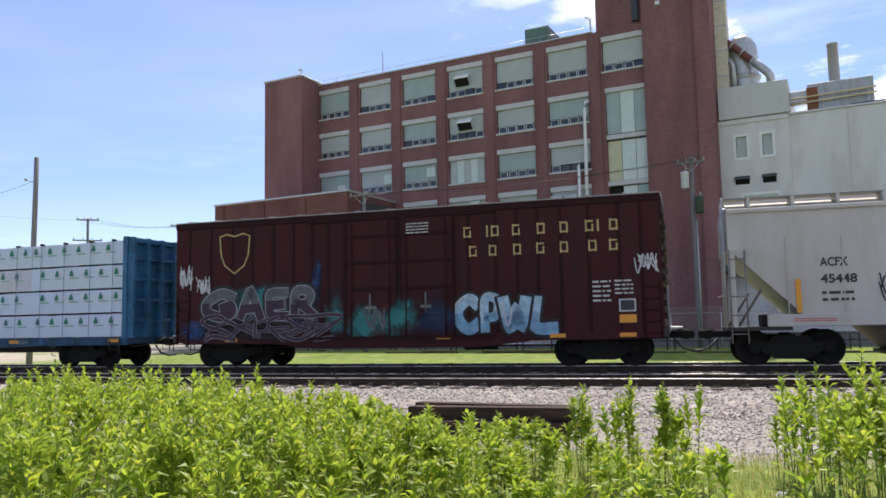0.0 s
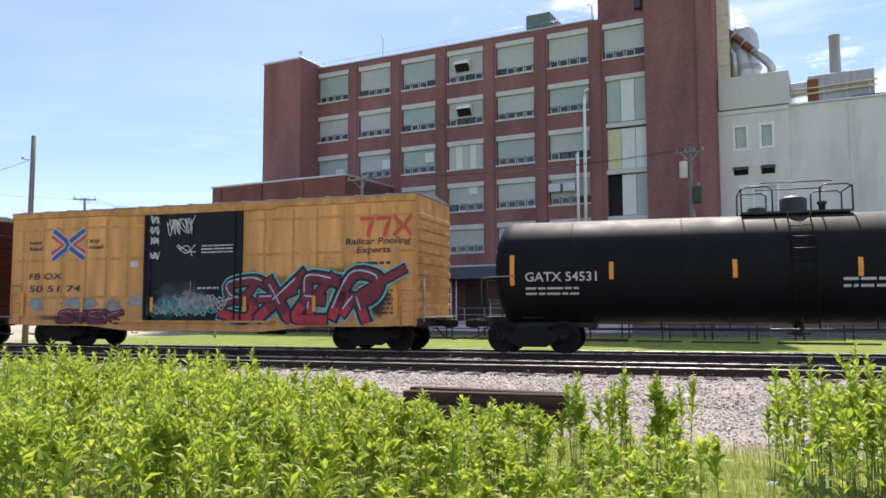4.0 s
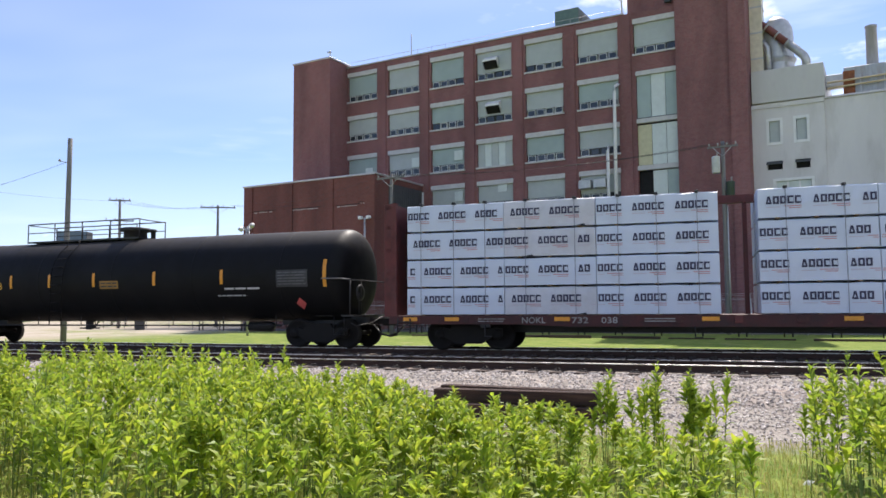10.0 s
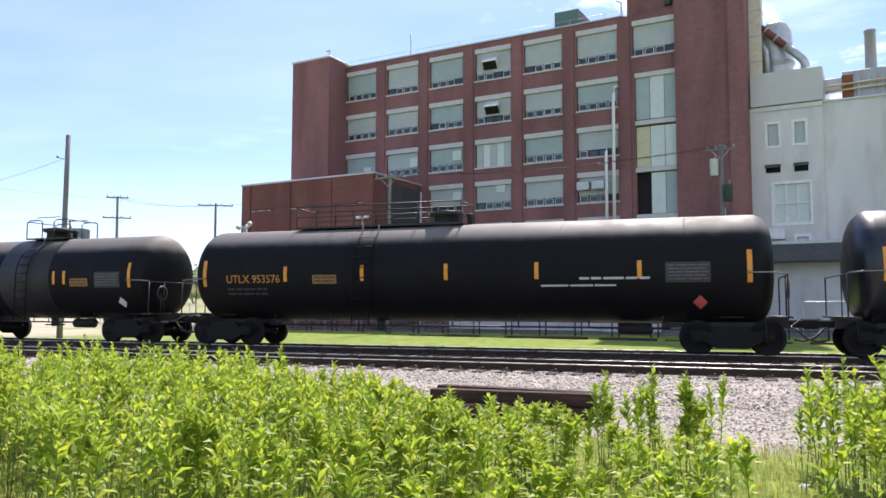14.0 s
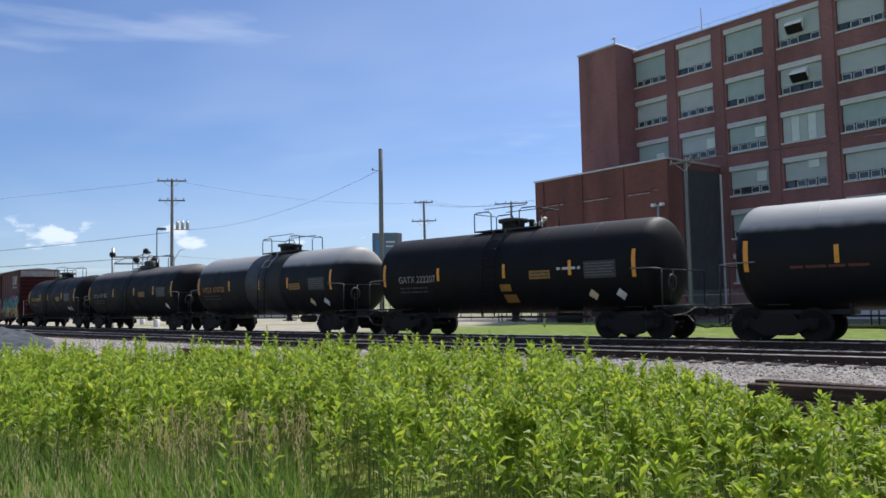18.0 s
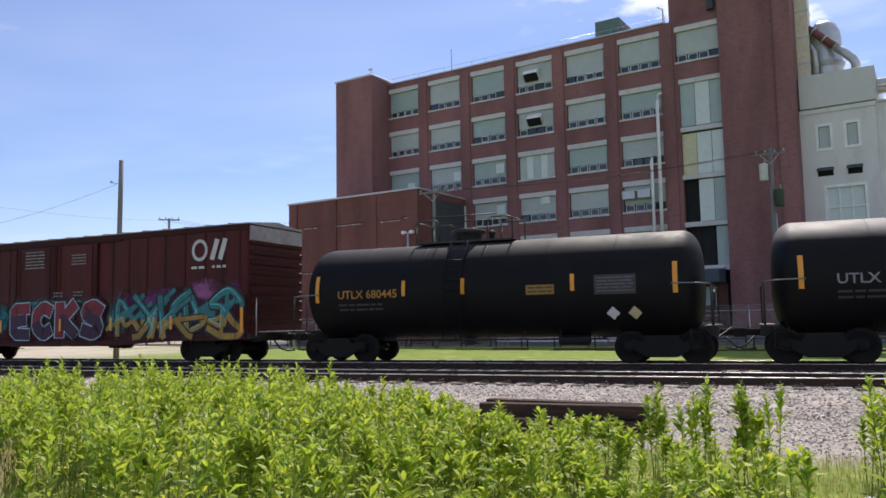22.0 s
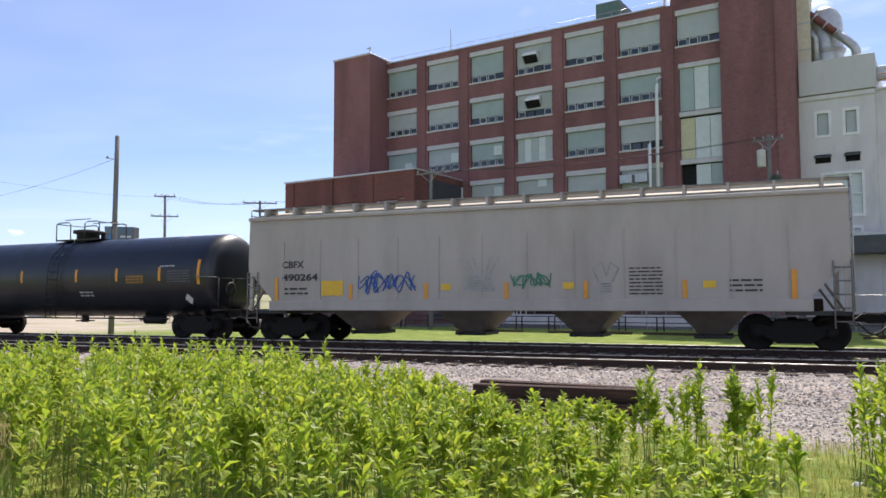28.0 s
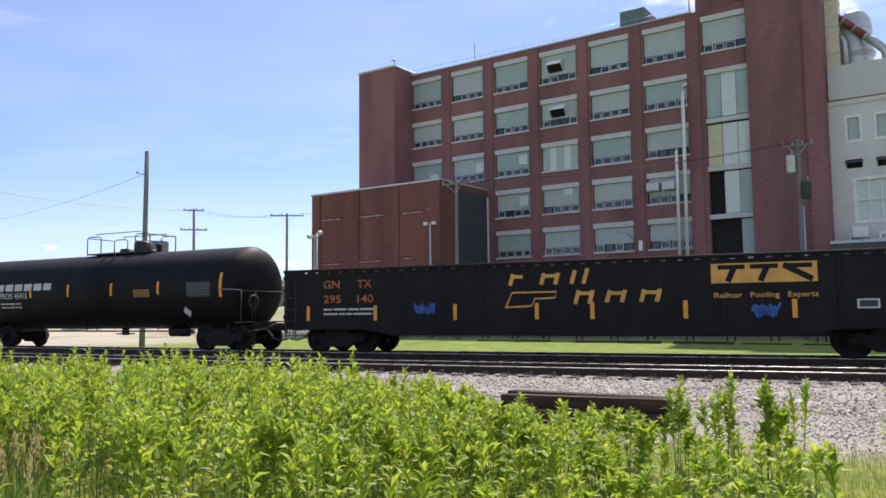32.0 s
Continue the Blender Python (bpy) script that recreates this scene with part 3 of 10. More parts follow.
def build_main_block():
    f = thing("factory_building", SITE, "six-storey red brick factory with wide panelled windows and pale sills", "building")
    holes = []
    for i, x in enumerate(COLS):
        for r, (zt, zb) in enumerate(ROWS):
            if i == 6 and r > 0:
                continue
            if r == 5 and i > 2:
                continue
            holes.append((x, x + WIDE, zb, zt))
    holes.append((COLS[6] + 0.15, COLS[6] + WIDE + 0.1, 0.4, 18.57 + EYE))
    holes.append((-31.9, -13.6, 0.3, 2.62 + EYE))
    wall_with_openings(-44.84, -13.25, -0.2, TOP, FRONT, 0.42, holes, RED_BRICK, "front_wall", f)
    # piers stand proud between the bays
    for x in [c - 0.63 for c in COLS[1:]]:
        if x > -32.5:
            part("brick_pier", Geo().box(x - 0.42, x + 0.42, FRONT - 0.10, FRONT - 0.002, 3.9 + EYE, TOP - 0.25), RED_BRICK, f)
        else:
            part("brick_pier", Geo().box(x - 0.42, x + 0.42, FRONT - 0.10, FRONT - 0.002, 0.0, TOP - 0.25), RED_BRICK, f)
    part("rear_block", Geo().box(-44.84, -13.25, FRONT + 0.9, FRONT + 22, -0.2, TOP - 0.5), RED_BRICK, f)
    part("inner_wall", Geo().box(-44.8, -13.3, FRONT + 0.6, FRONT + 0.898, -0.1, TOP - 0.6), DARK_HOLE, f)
    part("parapet_coping", Geo().box(-44.84, -17.3, FRONT - 0.12, FRONT + 0.6, TOP, TOP + 0.12, 0.02), COPING, f, "thin metal coping")
    g = Geo()
    for i in range(19):
        x = -44.4 + i * 1.5
        g.tube([(x, FRONT + 0.25, TOP + 0.1), (x, FRONT + 0.25, TOP + 0.62)], 0.02, 4)
    g.tube([(-44.6, FRONT + 0.25, TOP + 0.62), (-17.4, FRONT + 0.25, TOP + 0.62)], 0.018, 4)
    part("roof_railing", g, GALV, f, "thin roof railing")
    for i, x in enumerate(COLS):
        for r, (zt, zb) in enumerate(ROWS):
            if (i == 6 and r > 0) or (r == 5 and i > 2):
                continue
            factory_window(f, x, zt, zb, FRONT, "panels" if (i == 3 and r == 2) or r == 5 else "strip", i * 11 + r)
    # the goods-lift bay: tall panels, landings and two doorways, their inner dark painted on near-black sheets
    x0, x1 = COLS[6] + 0.15, COLS[6] + WIDE + 0.1
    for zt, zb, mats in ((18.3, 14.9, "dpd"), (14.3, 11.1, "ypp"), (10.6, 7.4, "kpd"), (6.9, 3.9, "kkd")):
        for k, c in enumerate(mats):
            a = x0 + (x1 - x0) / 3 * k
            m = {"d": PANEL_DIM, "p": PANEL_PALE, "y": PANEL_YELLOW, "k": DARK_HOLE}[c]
            part("tall_panel" if c != "k" else "doorway", Geo().box(a + 0.02, a + (x1 - x0) / 3 - 0.02, FRONT + (0.15 if c != "k" else 0.45), FRONT + (0.22 if c != "k" else 0.5), zb + EYE, zt + EYE), m, f, "doorway, its inner dark painted on a sheet" if c == "k" else "")
    for z in (18.43, 14.6, 10.85, 7.15, 3.75):
        part("landing_beam", Geo().box(x0 - 0.02, x1 + 0.02, FRONT - 0.05, FRONT + 0.3, z - 0.17 + EYE, z + 0.2 + EYE, 0.02), STONE, f, "pale concrete beam")
    part("jamb", Geo().box(x1 - 0.1, x1 + 0.03, FRONT - 0.04, FRONT + 0.2, 14.9 + EYE, 18.3 + EYE), FRAME_PALE, f)
    # ground floor behind the canopy
    part("canopy", Geo().prism([(FRONT - 2.2, 2.62 + EYE), (FRONT - 2.2, 3.5 + EYE), (FRONT - 0.004, 3.66 + EYE), (FRONT - 0.004, 2.62 + EYE)], "x", -32.0, -13.6), BLUE_TIN, f, "dark blue metal canopy over the loading dock")
    part("canopy_trim", Geo().box(-32.0, -13.6, FRONT - 0.4, FRONT - 0.006, 3.68 + EYE, 3.84 + EYE), STONE, f)
    part("dock_wall", Geo().box(-31.9, -13.6, FRONT + 0.3, FRONT + 0.5, 0.3, 2.6 + EYE), SHADED_DOCK_BRICK, f, "brick wall of the loading dock with the canopy's shade painted in")
    for a, b2 in ((-25.7, -22.5), (-17.1, -14.5)):
        w = part("dock_window", Geo().box(a, b2, FRONT + 0.2, FRONT + 0.28, 0.95 + EYE, 2.35 + EYE), PANEL_DIM, f)
        n = 3
        for k in range(n + 1):
            x = a + (b2 - a) / n * k
            part("mullion", Geo().box(x - 0.05, x + 0.05, FRONT + 0.14, FRONT + 0.198, 0.95 + EYE, 2.35 + EYE), FRAME_PALE, w)
    part("dock_door", Geo().box(-29.1, -27.2, FRONT + 0.2, FRONT + 0.29, 0.3, 2.3 + EYE), RUST, f, "rust-brown roller door")
    for x in (-30.5, -30.15, -29.8, -29.3):
        part("dock_pipe", Geo().tube([(x, FRONT - 1.2, 0.2), (x, FRONT - 1.2, 2.6 + EYE)], 0.06, 8), WHITE_PAINT, f)
    part("loading_dock", Geo().box(-32, -13.6, FRONT - 2.4, FRONT - 0.005, -0.1, 0.75, 0.03), CONCRETE, f, "low concrete loading dock")
    for x in np.arange(-31.6, -13.6, 1.8):
        part("dock_rail_post", Geo().tube([(x, FRONT - 2.3, 0.75), (x, FRONT - 2.3, 1.85)], 0.03, 6), GALV, f)
    part("dock_rail", Geo().tube([(-31.6, FRONT - 2.3, 1.85), (-13.7, FRONT - 2.3, 1.85)], 0.03, 6).tube([(-31.6, FRONT - 2.3, 1.3), (-13.7, FRONT - 2.3, 1.3)], 0.03, 6), GALV, f)
    # two white downpipes
    part("downpipe", Geo().tube([(-18.76, FRONT - 0.35, 3.9 + EYE), (-18.76, FRONT - 0.35, 12.5 + EYE), (-18.7, FRONT - 0.2, 12.8 + EYE)], 0.13, 8), WHITE_PAINT, f, "white vertical pipe")
    part("downpipe", Geo().tube([(-18.15, FRONT - 0.4, 3.9 + EYE), (-18.1, FRONT - 0.4, 17.1 + EYE), (-18.0, FRONT - 0.36, 17.6 + EYE), (-17.85, FRONT - 0.1, 17.8 + EYE)], 0.14, 8), WHITE_PAINT, f, "white vertical pipe")
    # air boxes in and under windows
    for x, z, s in ((-29.3, 21.3, 1), (-29.1, 17.3, 1)):
        z += EYE
        hood = part("vent_hood", Geo().add([(x - 0.6, FRONT + 0.18, z + 0.75), (x + 0.75, FRONT + 0.18, z + 0.75), (x + 1.0, FRONT - 0.8, z + 0.25), (x - 0.35, FRONT - 0.8, z + 0.25), (x - 0.6, FRONT + 0.18, z - 0.35), (x + 0.75, FRONT + 0.18, z - 0.35), (x + 1.0, FRONT - 0.8, z + 0.1), (x - 0.35, FRONT - 0.8, z + 0.1)], [(0, 1, 2, 3), (3, 2, 6, 7), (0, 3, 7, 4), (1, 5, 6, 2)]), WHITE_PAINT, f, "projecting white sheet-metal vent hood")
        # near-black sheet paints in the shade under the hood
        part("hood_opening", Geo().add([(x - 0.55, FRONT + 0.15, z - 0.33), (x + 0.70, FRONT + 0.15, z - 0.33), (x + 0.95, FRONT - 0.77, z + 0.115), (x - 0.30, FRONT - 0.77, z + 0.115), (x, FRONT - 0.4, z + 0.05)], [(0, 3, 2, 1), (0, 4, 3), (1, 2, 4), (2, 3, 4), (0, 1, 4)]), DARK_HOLE, hood, "underside, its inner dark painted on a sheet")
    for x, z in ((-42.6, 12.95), (-37.4, 13.4), (-32.9, 13.6), (-32.9, 9.9), (-28.6, 10.4)):
        part("window_board", Geo().box(x - 0.1, x + 0.75, FRONT + 0.10, FRONT + 0.19, z - 0.4 + EYE, z + 0.45 + EYE), PANEL_PALE, f, "pale square insert")
    for x in (-21.2, -19.95):
        part("air_unit", Geo().box(x, x + 1.0, FRONT - 0.5, FRONT + 0.2, 9.55 + EYE, 10.25 + EYE, 0.04), GALV, f, "window air unit")
    part("wall_lamp", Geo().tube([(-22.4, FRONT - 0.1, 5.8 + EYE), (-23.0, FRONT - 0.8, 6.4 + EYE), (-23.6, FRONT - 1.3, 6.45 + EYE)], 0.04, 6).box(-23.9, -23.4, FRONT - 1.45, FRONT - 1.2, 6.36 + EYE, 6.5 + EYE, 0.03), GALV, f, "wall lamp on a curved arm")
    part("meter_box", Geo().box(-22.05, -21.75, FRONT - 0.32, FRONT - 0.11, 4.9 + EYE, 5.7 + EYE, 0.03), WHITE_PAINT, f)
    part("roof_mast", Geo().tube([(-37.8, FRONT + 0.6, TOP), (-37.8, FRONT + 0.6, 25.85 + EYE)], 0.045, 6), GALV, f)
    u = part("roof_unit", Geo().box(-23.4, -21.3, FRONT + 0.6, FRONT + 3.6, TOP - 0.1, 25.15 + EYE, 0.05), UNIT_GREEN, f, "dark green roof ventilation unit")
    for k in range(4):
        part("louvre", Geo().box(-22.6, -21.2, FRONT + 1.12, FRONT + 1.196, TOP + 0.35 + k * 0.22, TOP + 0.45 + k * 0.22), FRAME_DARK, u)
    # left stair tower stands 2.7 m forward, higher than the parapet
    t = thing("stair_tower", SITE, "windowless red brick stair tower at the end of the factory", "tower")
    part("shaft", Geo().box(-49.3, -44.85, 57.3, 70, -0.2, 23.75 + EYE), RED_BRICK, t)
    part("coping", Geo().box(-49.4, -44.75, 57.2, 70.1, 23.75 + EYE, 23.92 + EYE, 0.03), COPING, t)
    part("finial", Geo().tube([(-45.0, 57.5, 23.9 + EYE), (-45.0, 57.5, 24.6 + EYE)], 0.05, 6).box(-45.3, -44.9, 57.42, 57.56, 24.35 + EYE, 24.5 + EYE), GALV, t, "small roof horn")
    # right lift tower, rising out of sight
    r = thing("lift_tower", SITE, "tall plain red brick lift tower", "tower")
    part("shaft", Geo().box(-13.24, -8.1, FRONT - 0.35, FRONT + 9, -0.2, 33 + EYE), RED_BRICK, r)
    part("penthouse", Geo().box(-17.25, -13.245, FRONT + 0.9, FRONT + 9, TOP - 0.3, 33 + EYE), RED_BRICK, r)
    part("brick_pier", Geo().box(-9.3, -8.12, FRONT - 0.6, FRONT - 0.352, -0.2, 33 + EYE), RED_BRICK, r)
    part("penthouse_vent", Geo().box(-14.2, -13.7, FRONT + 0.6, FRONT + 0.898, TOP + 0.6, TOP + 2.4, 0.02), FRAME_DARK, r)
    part("lamp_box", Geo().box(-12.1, -11.75, FRONT - 0.55, FRONT - 0.352, 24.5 + EYE, 24.8 + EYE, 0.03), WHITE_PAINT, r)
    part("roof_gooseneck", Geo().tube([(-17.6, FRONT + 0.5, TOP + 0.1), (-17.6, FRONT + 0.5, TOP + 1.4), (-18.0, FRONT + 0.4, TOP + 1.6)], 0.06, 6), GALV, r)


BLUE_TIN = mat("blue_tin", (0.045, 0.06, 0.085), 0.5, vary=0.15, stretch=(8, 1, 1))
# brick darkened: the canopy's shade is painted into its colour
SHADED_DOCK_BRICK = brick_mat("shaded_dock_brick", (0.13, 0.052, 0.042), (0.10, 0.042, 0.036), (0.12, 0.085, 0.075))
UNIT_GREEN = mat("unit_green", (0.10, 0.16, 0.14), 0.5, vary=0.2)
build_main_block()


def build_annex():
    a = thing("brick_annex", SITE, "low windowless red brick annex in front of the factory", "building")
    y0, y1, z1 = 52.3, 59.88, 11.1 + EYE
    part("wall", Geo().box(-50.8, -36.2, y0, y1, -0.2, z1), ANNEX_BRICK, a)
    part("coping", Geo().box(-50.9, -36.1, y0 - 0.1, y1, z1, z1 + 0.16, 0.03), COPING, a, "pale metal coping")
    for x in (-50.2, -45.5, -41.0, -36.7):
        part("brick_pier", Geo().box(x - 0.5, x + 0.5, y0 - 0.10, y0 - 0.002, -0.2, z1 - 0.05), ANNEX_BRICK, a)
    side = Geo()
    for k in range(16):
        y = y0 + 2.0 + k * 0.34
        side.box(-36.198, -36.12, y, y + 0.3, 0.4, z1 - 0.5)
    part("side_cladding", side, CLAD, a, "dark grey metal cladding")
    part("corner_post", Geo().box(-36.19, -36.05, y1 - 0.25, y1 - 0.05, 0.2, z1 - 0.6), FRAME_PALE, a)
    rng = random.Random(4)
    for x, z, w in ((-48.6, 8.7, 3.0), (-43.6, 8.65, 3.0), (-39.0, 8.6, 2.2), (-37.3, 8.75, 0.9), (-48.4, 4.6, 2.8), (-43.9, 4.65, 2.6), (-39.7, 4.75, 0.7), (-43.4, 2.4, 0.5)):
        g = Geo()
        for k in range(5):
            a0 = x - w / 2 + w / 5 * k
            g.box(a0, a0 + w / 5 * rng.uniform(0.5, 1.0), y0 - 0.03, y0 - 0.001, z + EYE + rng.uniform(-0.03, 0.02), z + EYE + rng.uniform(0.04, 0.08))
        crack = Geo().box(x - w / 2 - 0.2, x + w / 2 + 0.2, y0 - 0.012, y0 - 0.001, z + EYE + 0.12, z + EYE + 0.17)
        part("cracked_course", crack, DARK_HOLE, a, "dark open joint above the spalled mortar")
        part("spalled_band", g, SPALL, a, "pale spalled mortar band")
    for x, z in ((-50.05, 7.3), (-36.95, 7.45)):
        p = part("lamp_post", Geo().tube([(x, y0 - 0.4, 0), (x, y0 - 0.4, z + EYE)], 0.09, 8), GALV, a, "grey post with floodlights")
        for d in (-0.4, 0.4):
            part("floodlight", Geo().box(x + d - 0.16, x + d + 0.16, y0 - 0.6, y0 - 0.3, z + EYE - 0.1, z + EYE + 0.18, 0.04).tube([(x, y0 - 0.4, z + EYE), (x + d, y0 - 0.4, z + EYE)], 0.03, 5), WHITE_PAINT, p)


SPALL = mat("spalled_mortar", (0.44, 0.40, 0.37), 0.9, vary=0.25, scale=6)
CLAD = mat("dark_cladding", (0.055, 0.06, 0.065), 0.45, vary=0.2, dirt=(0.16, 0.16, 0.16), dirt_amount=0.3)
build_annex()


def build_white_block():
    w = thing("white_building", SITE, "off-white concrete factory wing with few windows", "building")
    y = 61.0
    win = [(-7.0, -6.08, 11.92, 13.7), (-5.17, -4.3, 11.93, 13.7), (-6.68, -4.12, 6.15, 9.2), (-7.1, -6.2, 3.8, 5.3), (-5.22, -4.3, 3.8, 5.3), (-7.12, -6.09, 9.98, 10.62), (-5.19, -4.25, 9.95, 10.62)]
    wall_with_openings(-8.095, -3.2, -0.2, 14.9 + EYE, y, 0.4, [(a, b, c + EYE, d + EYE) for a, b, c, d in win], CONCRETE, "front_wall", w)
    part("main_wall", Geo().box(-3.198, 24, y + 0.25, y + 20, -0.2, 14.85 + EYE), CONCRETE, w)
    part("rear_wall", Geo().box(-8.09, -3.2, y + 0.75, y + 20, -0.2, 14.8 + EYE), DARK_HOLE, w)
    part("upper_box", Geo().box(-8.0, -3.12, y - 0.25, y + 12, 14.98 + EYE, 17.45 + EYE, 0.03), WHITE_TIN, w, "pale sheet-metal upper storey")
    part("ledge", Geo().box(-8.09, -3.2, y - 0.12, y - 0.002, 14.6 + EYE, 14.92 + EYE), CONCRETE, w)
    part("main_coping", Geo().box(-3.2, 24, y + 0.12, y + 0.8, 14.85 + EYE, 15.0 + EYE, 0.02), COPING, w)
    for k, x in enumerate((0.9, 5.4, 9.9, 14.4)):
        part("pilaster", Geo().box(x - 0.25, x + 0.25, y + 0.17, y + 0.248, 0, 14.8 + EYE), CONCRETE, w)
    for i, (a, b, c, d) in enumerate(win):
        c, d = c + EYE, d + EYE
        if i < 5:
            fr = part("window_frame", Geo().box(a - 0.1, a + 0.09, y - 0.05, y + 0.2, c - 0.1, d + 0.1).box(b - 0.09, b + 0.1, y - 0.05, y + 0.2, c - 0.1, d + 0.1).box(a + 0.09, b - 0.09, y - 0.05, y + 0.2, d - 0.1, d + 0.1).box(a + 0.09, b - 0.09, y - 0.05, y + 0.2, c - 0.1, c + 0.1), WHITE_PAINT, w)
            n = 3 if b - a > 2 else 1
            for k in range(n):
                p, q = a + 0.09 + (b - a - 0.18) / n * k, a + 0.09 + (b - a - 0.18) / n * (k + 1)
                part("pane", Geo().box(p + 0.03, q - 0.03, y + 0.16, y + 0.18, c + 0.1, d - 0.1), PANEL if i < 2 else PANEL_PALE, fr)
                if n > 1:
                    part("mullion", Geo().box(p - 0.05, p + 0.05, y + 0.06, y + 0.158, c + 0.1, d - 0.1).box(p, q, y + 0.06, y + 0.158, (c + d) / 2 - 0.04, (c + d) / 2 + 0.04), WHITE_PAINT, fr)
        else:
            v = part("vent", Geo().box(a, b, y + 0.25, y + 0.3, c, d), DARK_HOLE, w)
            part("vent_hood", Geo().prism([(y - 0.25, d - 0.22), (y + 0.1, d + 0.02), (y + 0.1, d - 0.06), (y - 0.25, d - 0.28)], "x", a - 0.05, b + 0.05), FRAME_DARK, v)
    # dark canopy over the yard doors
    can = part("canopy", Geo().box(-8.05, -0.5, y - 2.2, y - 0.01, 5.0, 6.35, 0.03), CLAD, w, "dark sheet-metal canopy over the yard doors")
    part("canopy_edge", Geo().box(-8.1, -0.45, y - 2.25, y - 2.201, 6.2, 6.4), GALV, can)
    part("air_unit", Geo().box(-6.9, -5.9, y - 0.5, y - 0.01, 6.7, 7.5, 0.04), WHITE_PAINT, w, "white air unit on the wall")
    # roof plant
    u = part("roof_plant", Geo().box(-1.9, 2.4, y + 1.0, y + 4.5, 15.1 + EYE, 17.15 + EYE, 0.04), PLANT_GREY, w, "streaked grey roof plant room")
    part("rusty_end", Geo().box(-1.95, -1.2, y + 0.93, y + 0.998, 15.15 + EYE, 16.85 + EYE), RUST_ORANGE, u, "rust-orange panel")
    part("link_duct", Geo().box(-3.1, -1.95, y + 1.4, y + 2.4, 15.95 + EYE, 16.85 + EYE, 0.03), GALV, u)
    for z in (15.75, 16.15):
        part("yellow_pipe", Geo().tube([(-3.0, y + 0.75, z + EYE - 0.05), (2.55, y + 0.75, z + EYE + 0.1)], 0.07, 8), PIPE_CREAM, u)
    for x in (-0.9, 0.6, 2.0):
        part("pipe_bracket", Geo().box(x, x + 0.08, y + 0.7, y + 0.998, 15.1 + EYE, 16.4 + EYE), GALV, u)
    part("roof_slab", Geo().box(0.9, 3.0, y + 0.4, y + 1.3, 14.99 + EYE, 15.15 + EYE), FRAME_DARK, w)
    part("chimney", Geo().lathe([(16.8 + EYE, 0.40), (20.2 + EYE, 0.37), (20.2 + EYE, 0.41), (20.36 + EYE, 0.41), (20.36 + EYE, 0.3), (19.9 + EYE, 0.3)], "z", 20, (-0.05, y + 2.5, 0)), CHIMNEY_GREY, w, "grey cylindrical flue")
    part("tall_duct", Geo().box(-8.2 + 0.11, -7.2, y + 0.6, y + 1.8, 17.45 + EYE, 34 + EYE, 0.05), CREAM, w, "tall cream square duct")
    for k in range(5):
        part("duct_band", Geo().box(-8.12, -7.17, y + 0.56, y + 1.84, 18.6 + k * 2.0 + EYE, 18.7 + k * 2.0 + EYE), GALV, w)
    part("dust_collector", Geo().lathe([(17.4 + EYE, 1.15), (20.6 + EYE, 1.15), (21.2 + EYE, 1.08), (21.7 + EYE, 0.85), (22.05 + EYE, 0.5), (22.15 + EYE, 0.1)], "z", 24, (-6.35, y + 2.3, 0)), GALV, w, "domed galvanised dust collector")
    duct = part("sloping_duct", Geo().tube([(-7.3, y + 1.0, 21.35 + EYE), (-6.9, y + 0.9, 21.0 + EYE), (-5.5, y + 0.9, 19.55 + EYE)], 0.27, 12), OXIDE_DUCT, w, "rust-red sloping duct")
    part("duct_elbow", Geo().tube([(-5.55, y + 0.9, 19.6 + EYE), (-4.9, y + 0.9, 18.95 + EYE), (-4.45, y + 0.9, 18.45 + EYE), (-4.3, y + 0.9, 18.1 + EYE), (-4.3, y + 0.9, 17.4 + EYE)], 0.31, 12), GALV, duct, "bright galvanised elbow")
    for x, z in ((-6.9, 21.0), (-6.2, 20.28), (-5.52, 19.57)):
        part("duct_flange", Geo().tube([(x - 0.04, y + 0.9, z + 0.04 + EYE), (x + 0.04, y + 0.9, z - 0.04 + EYE)], 0.36, 12), GALV, duct)
    part("collector_hopper", Geo().lathe([(17.4 + EYE, 0.55), (18.6 + EYE, 1.3), (18.75 + EYE, 1.32), (18.75 + EYE, 1.16)], "z", 20, (-6.35, y + 2.3, 0)), PLANT_GREY, w, "dull grey hopper below the dust collector")
    part("side_duct", Geo().tube([(-7.2, y + 0.8, 20.0 + EYE), (-6.9, y + 0.7, 19.4 + EYE), (-6.85, y + 0.7, 17.5 + EYE)], 0.2, 10), GALV, w)


WHITE_TIN = mat("white_tin", (0.56, 0.55, 0.52), 0.55, vary=0.06, scale=0.5, dirt=(0.40, 0.38, 0.35), dirt_amount=0.4, stretch=(1, 1, 0.3))
PLANT_GREY = mat("plant_grey", (0.40, 0.42, 0.44), 0.5, 0.3, vary=0.15, dirt=(0.25, 0.13, 0.07), dirt_amount=0.5, stretch=(2, 2, 0.4))
RUST_ORANGE = mat("rust_orange", (0.24, 0.085, 0.035), 0.8, vary=0.35, scale=5)
OXIDE_DUCT = mat("oxide_duct", (0.17, 0.055, 0.05), 0.6, vary=0.25, scale=4)
PIPE_CREAM = mat("cream_pipe", (0.62, 0.50, 0.30), 0.55, vary=0.1)
CHIMNEY_GREY = mat("flue_grey", (0.34, 0.34, 0.36), 0.6, 0.2, vary=0.15, stretch=(3, 3, 0.4))
CREAM = mat("cream_duct", (0.66, 0.60, 0.46), 0.55, vary=0.1, dirt=(0.45, 0.38, 0.28), dirt_amount=0.4)
build_white_block()


# ---- poles, wires and what stands behind the line ----
def at_yaw(yaw, r):
    return Vector((-r * math.sin(radians(yaw)), r * math.cos(radians(yaw)), 0))


def up_at(r, el):
    return EYE + r * math.tan(radians(el))


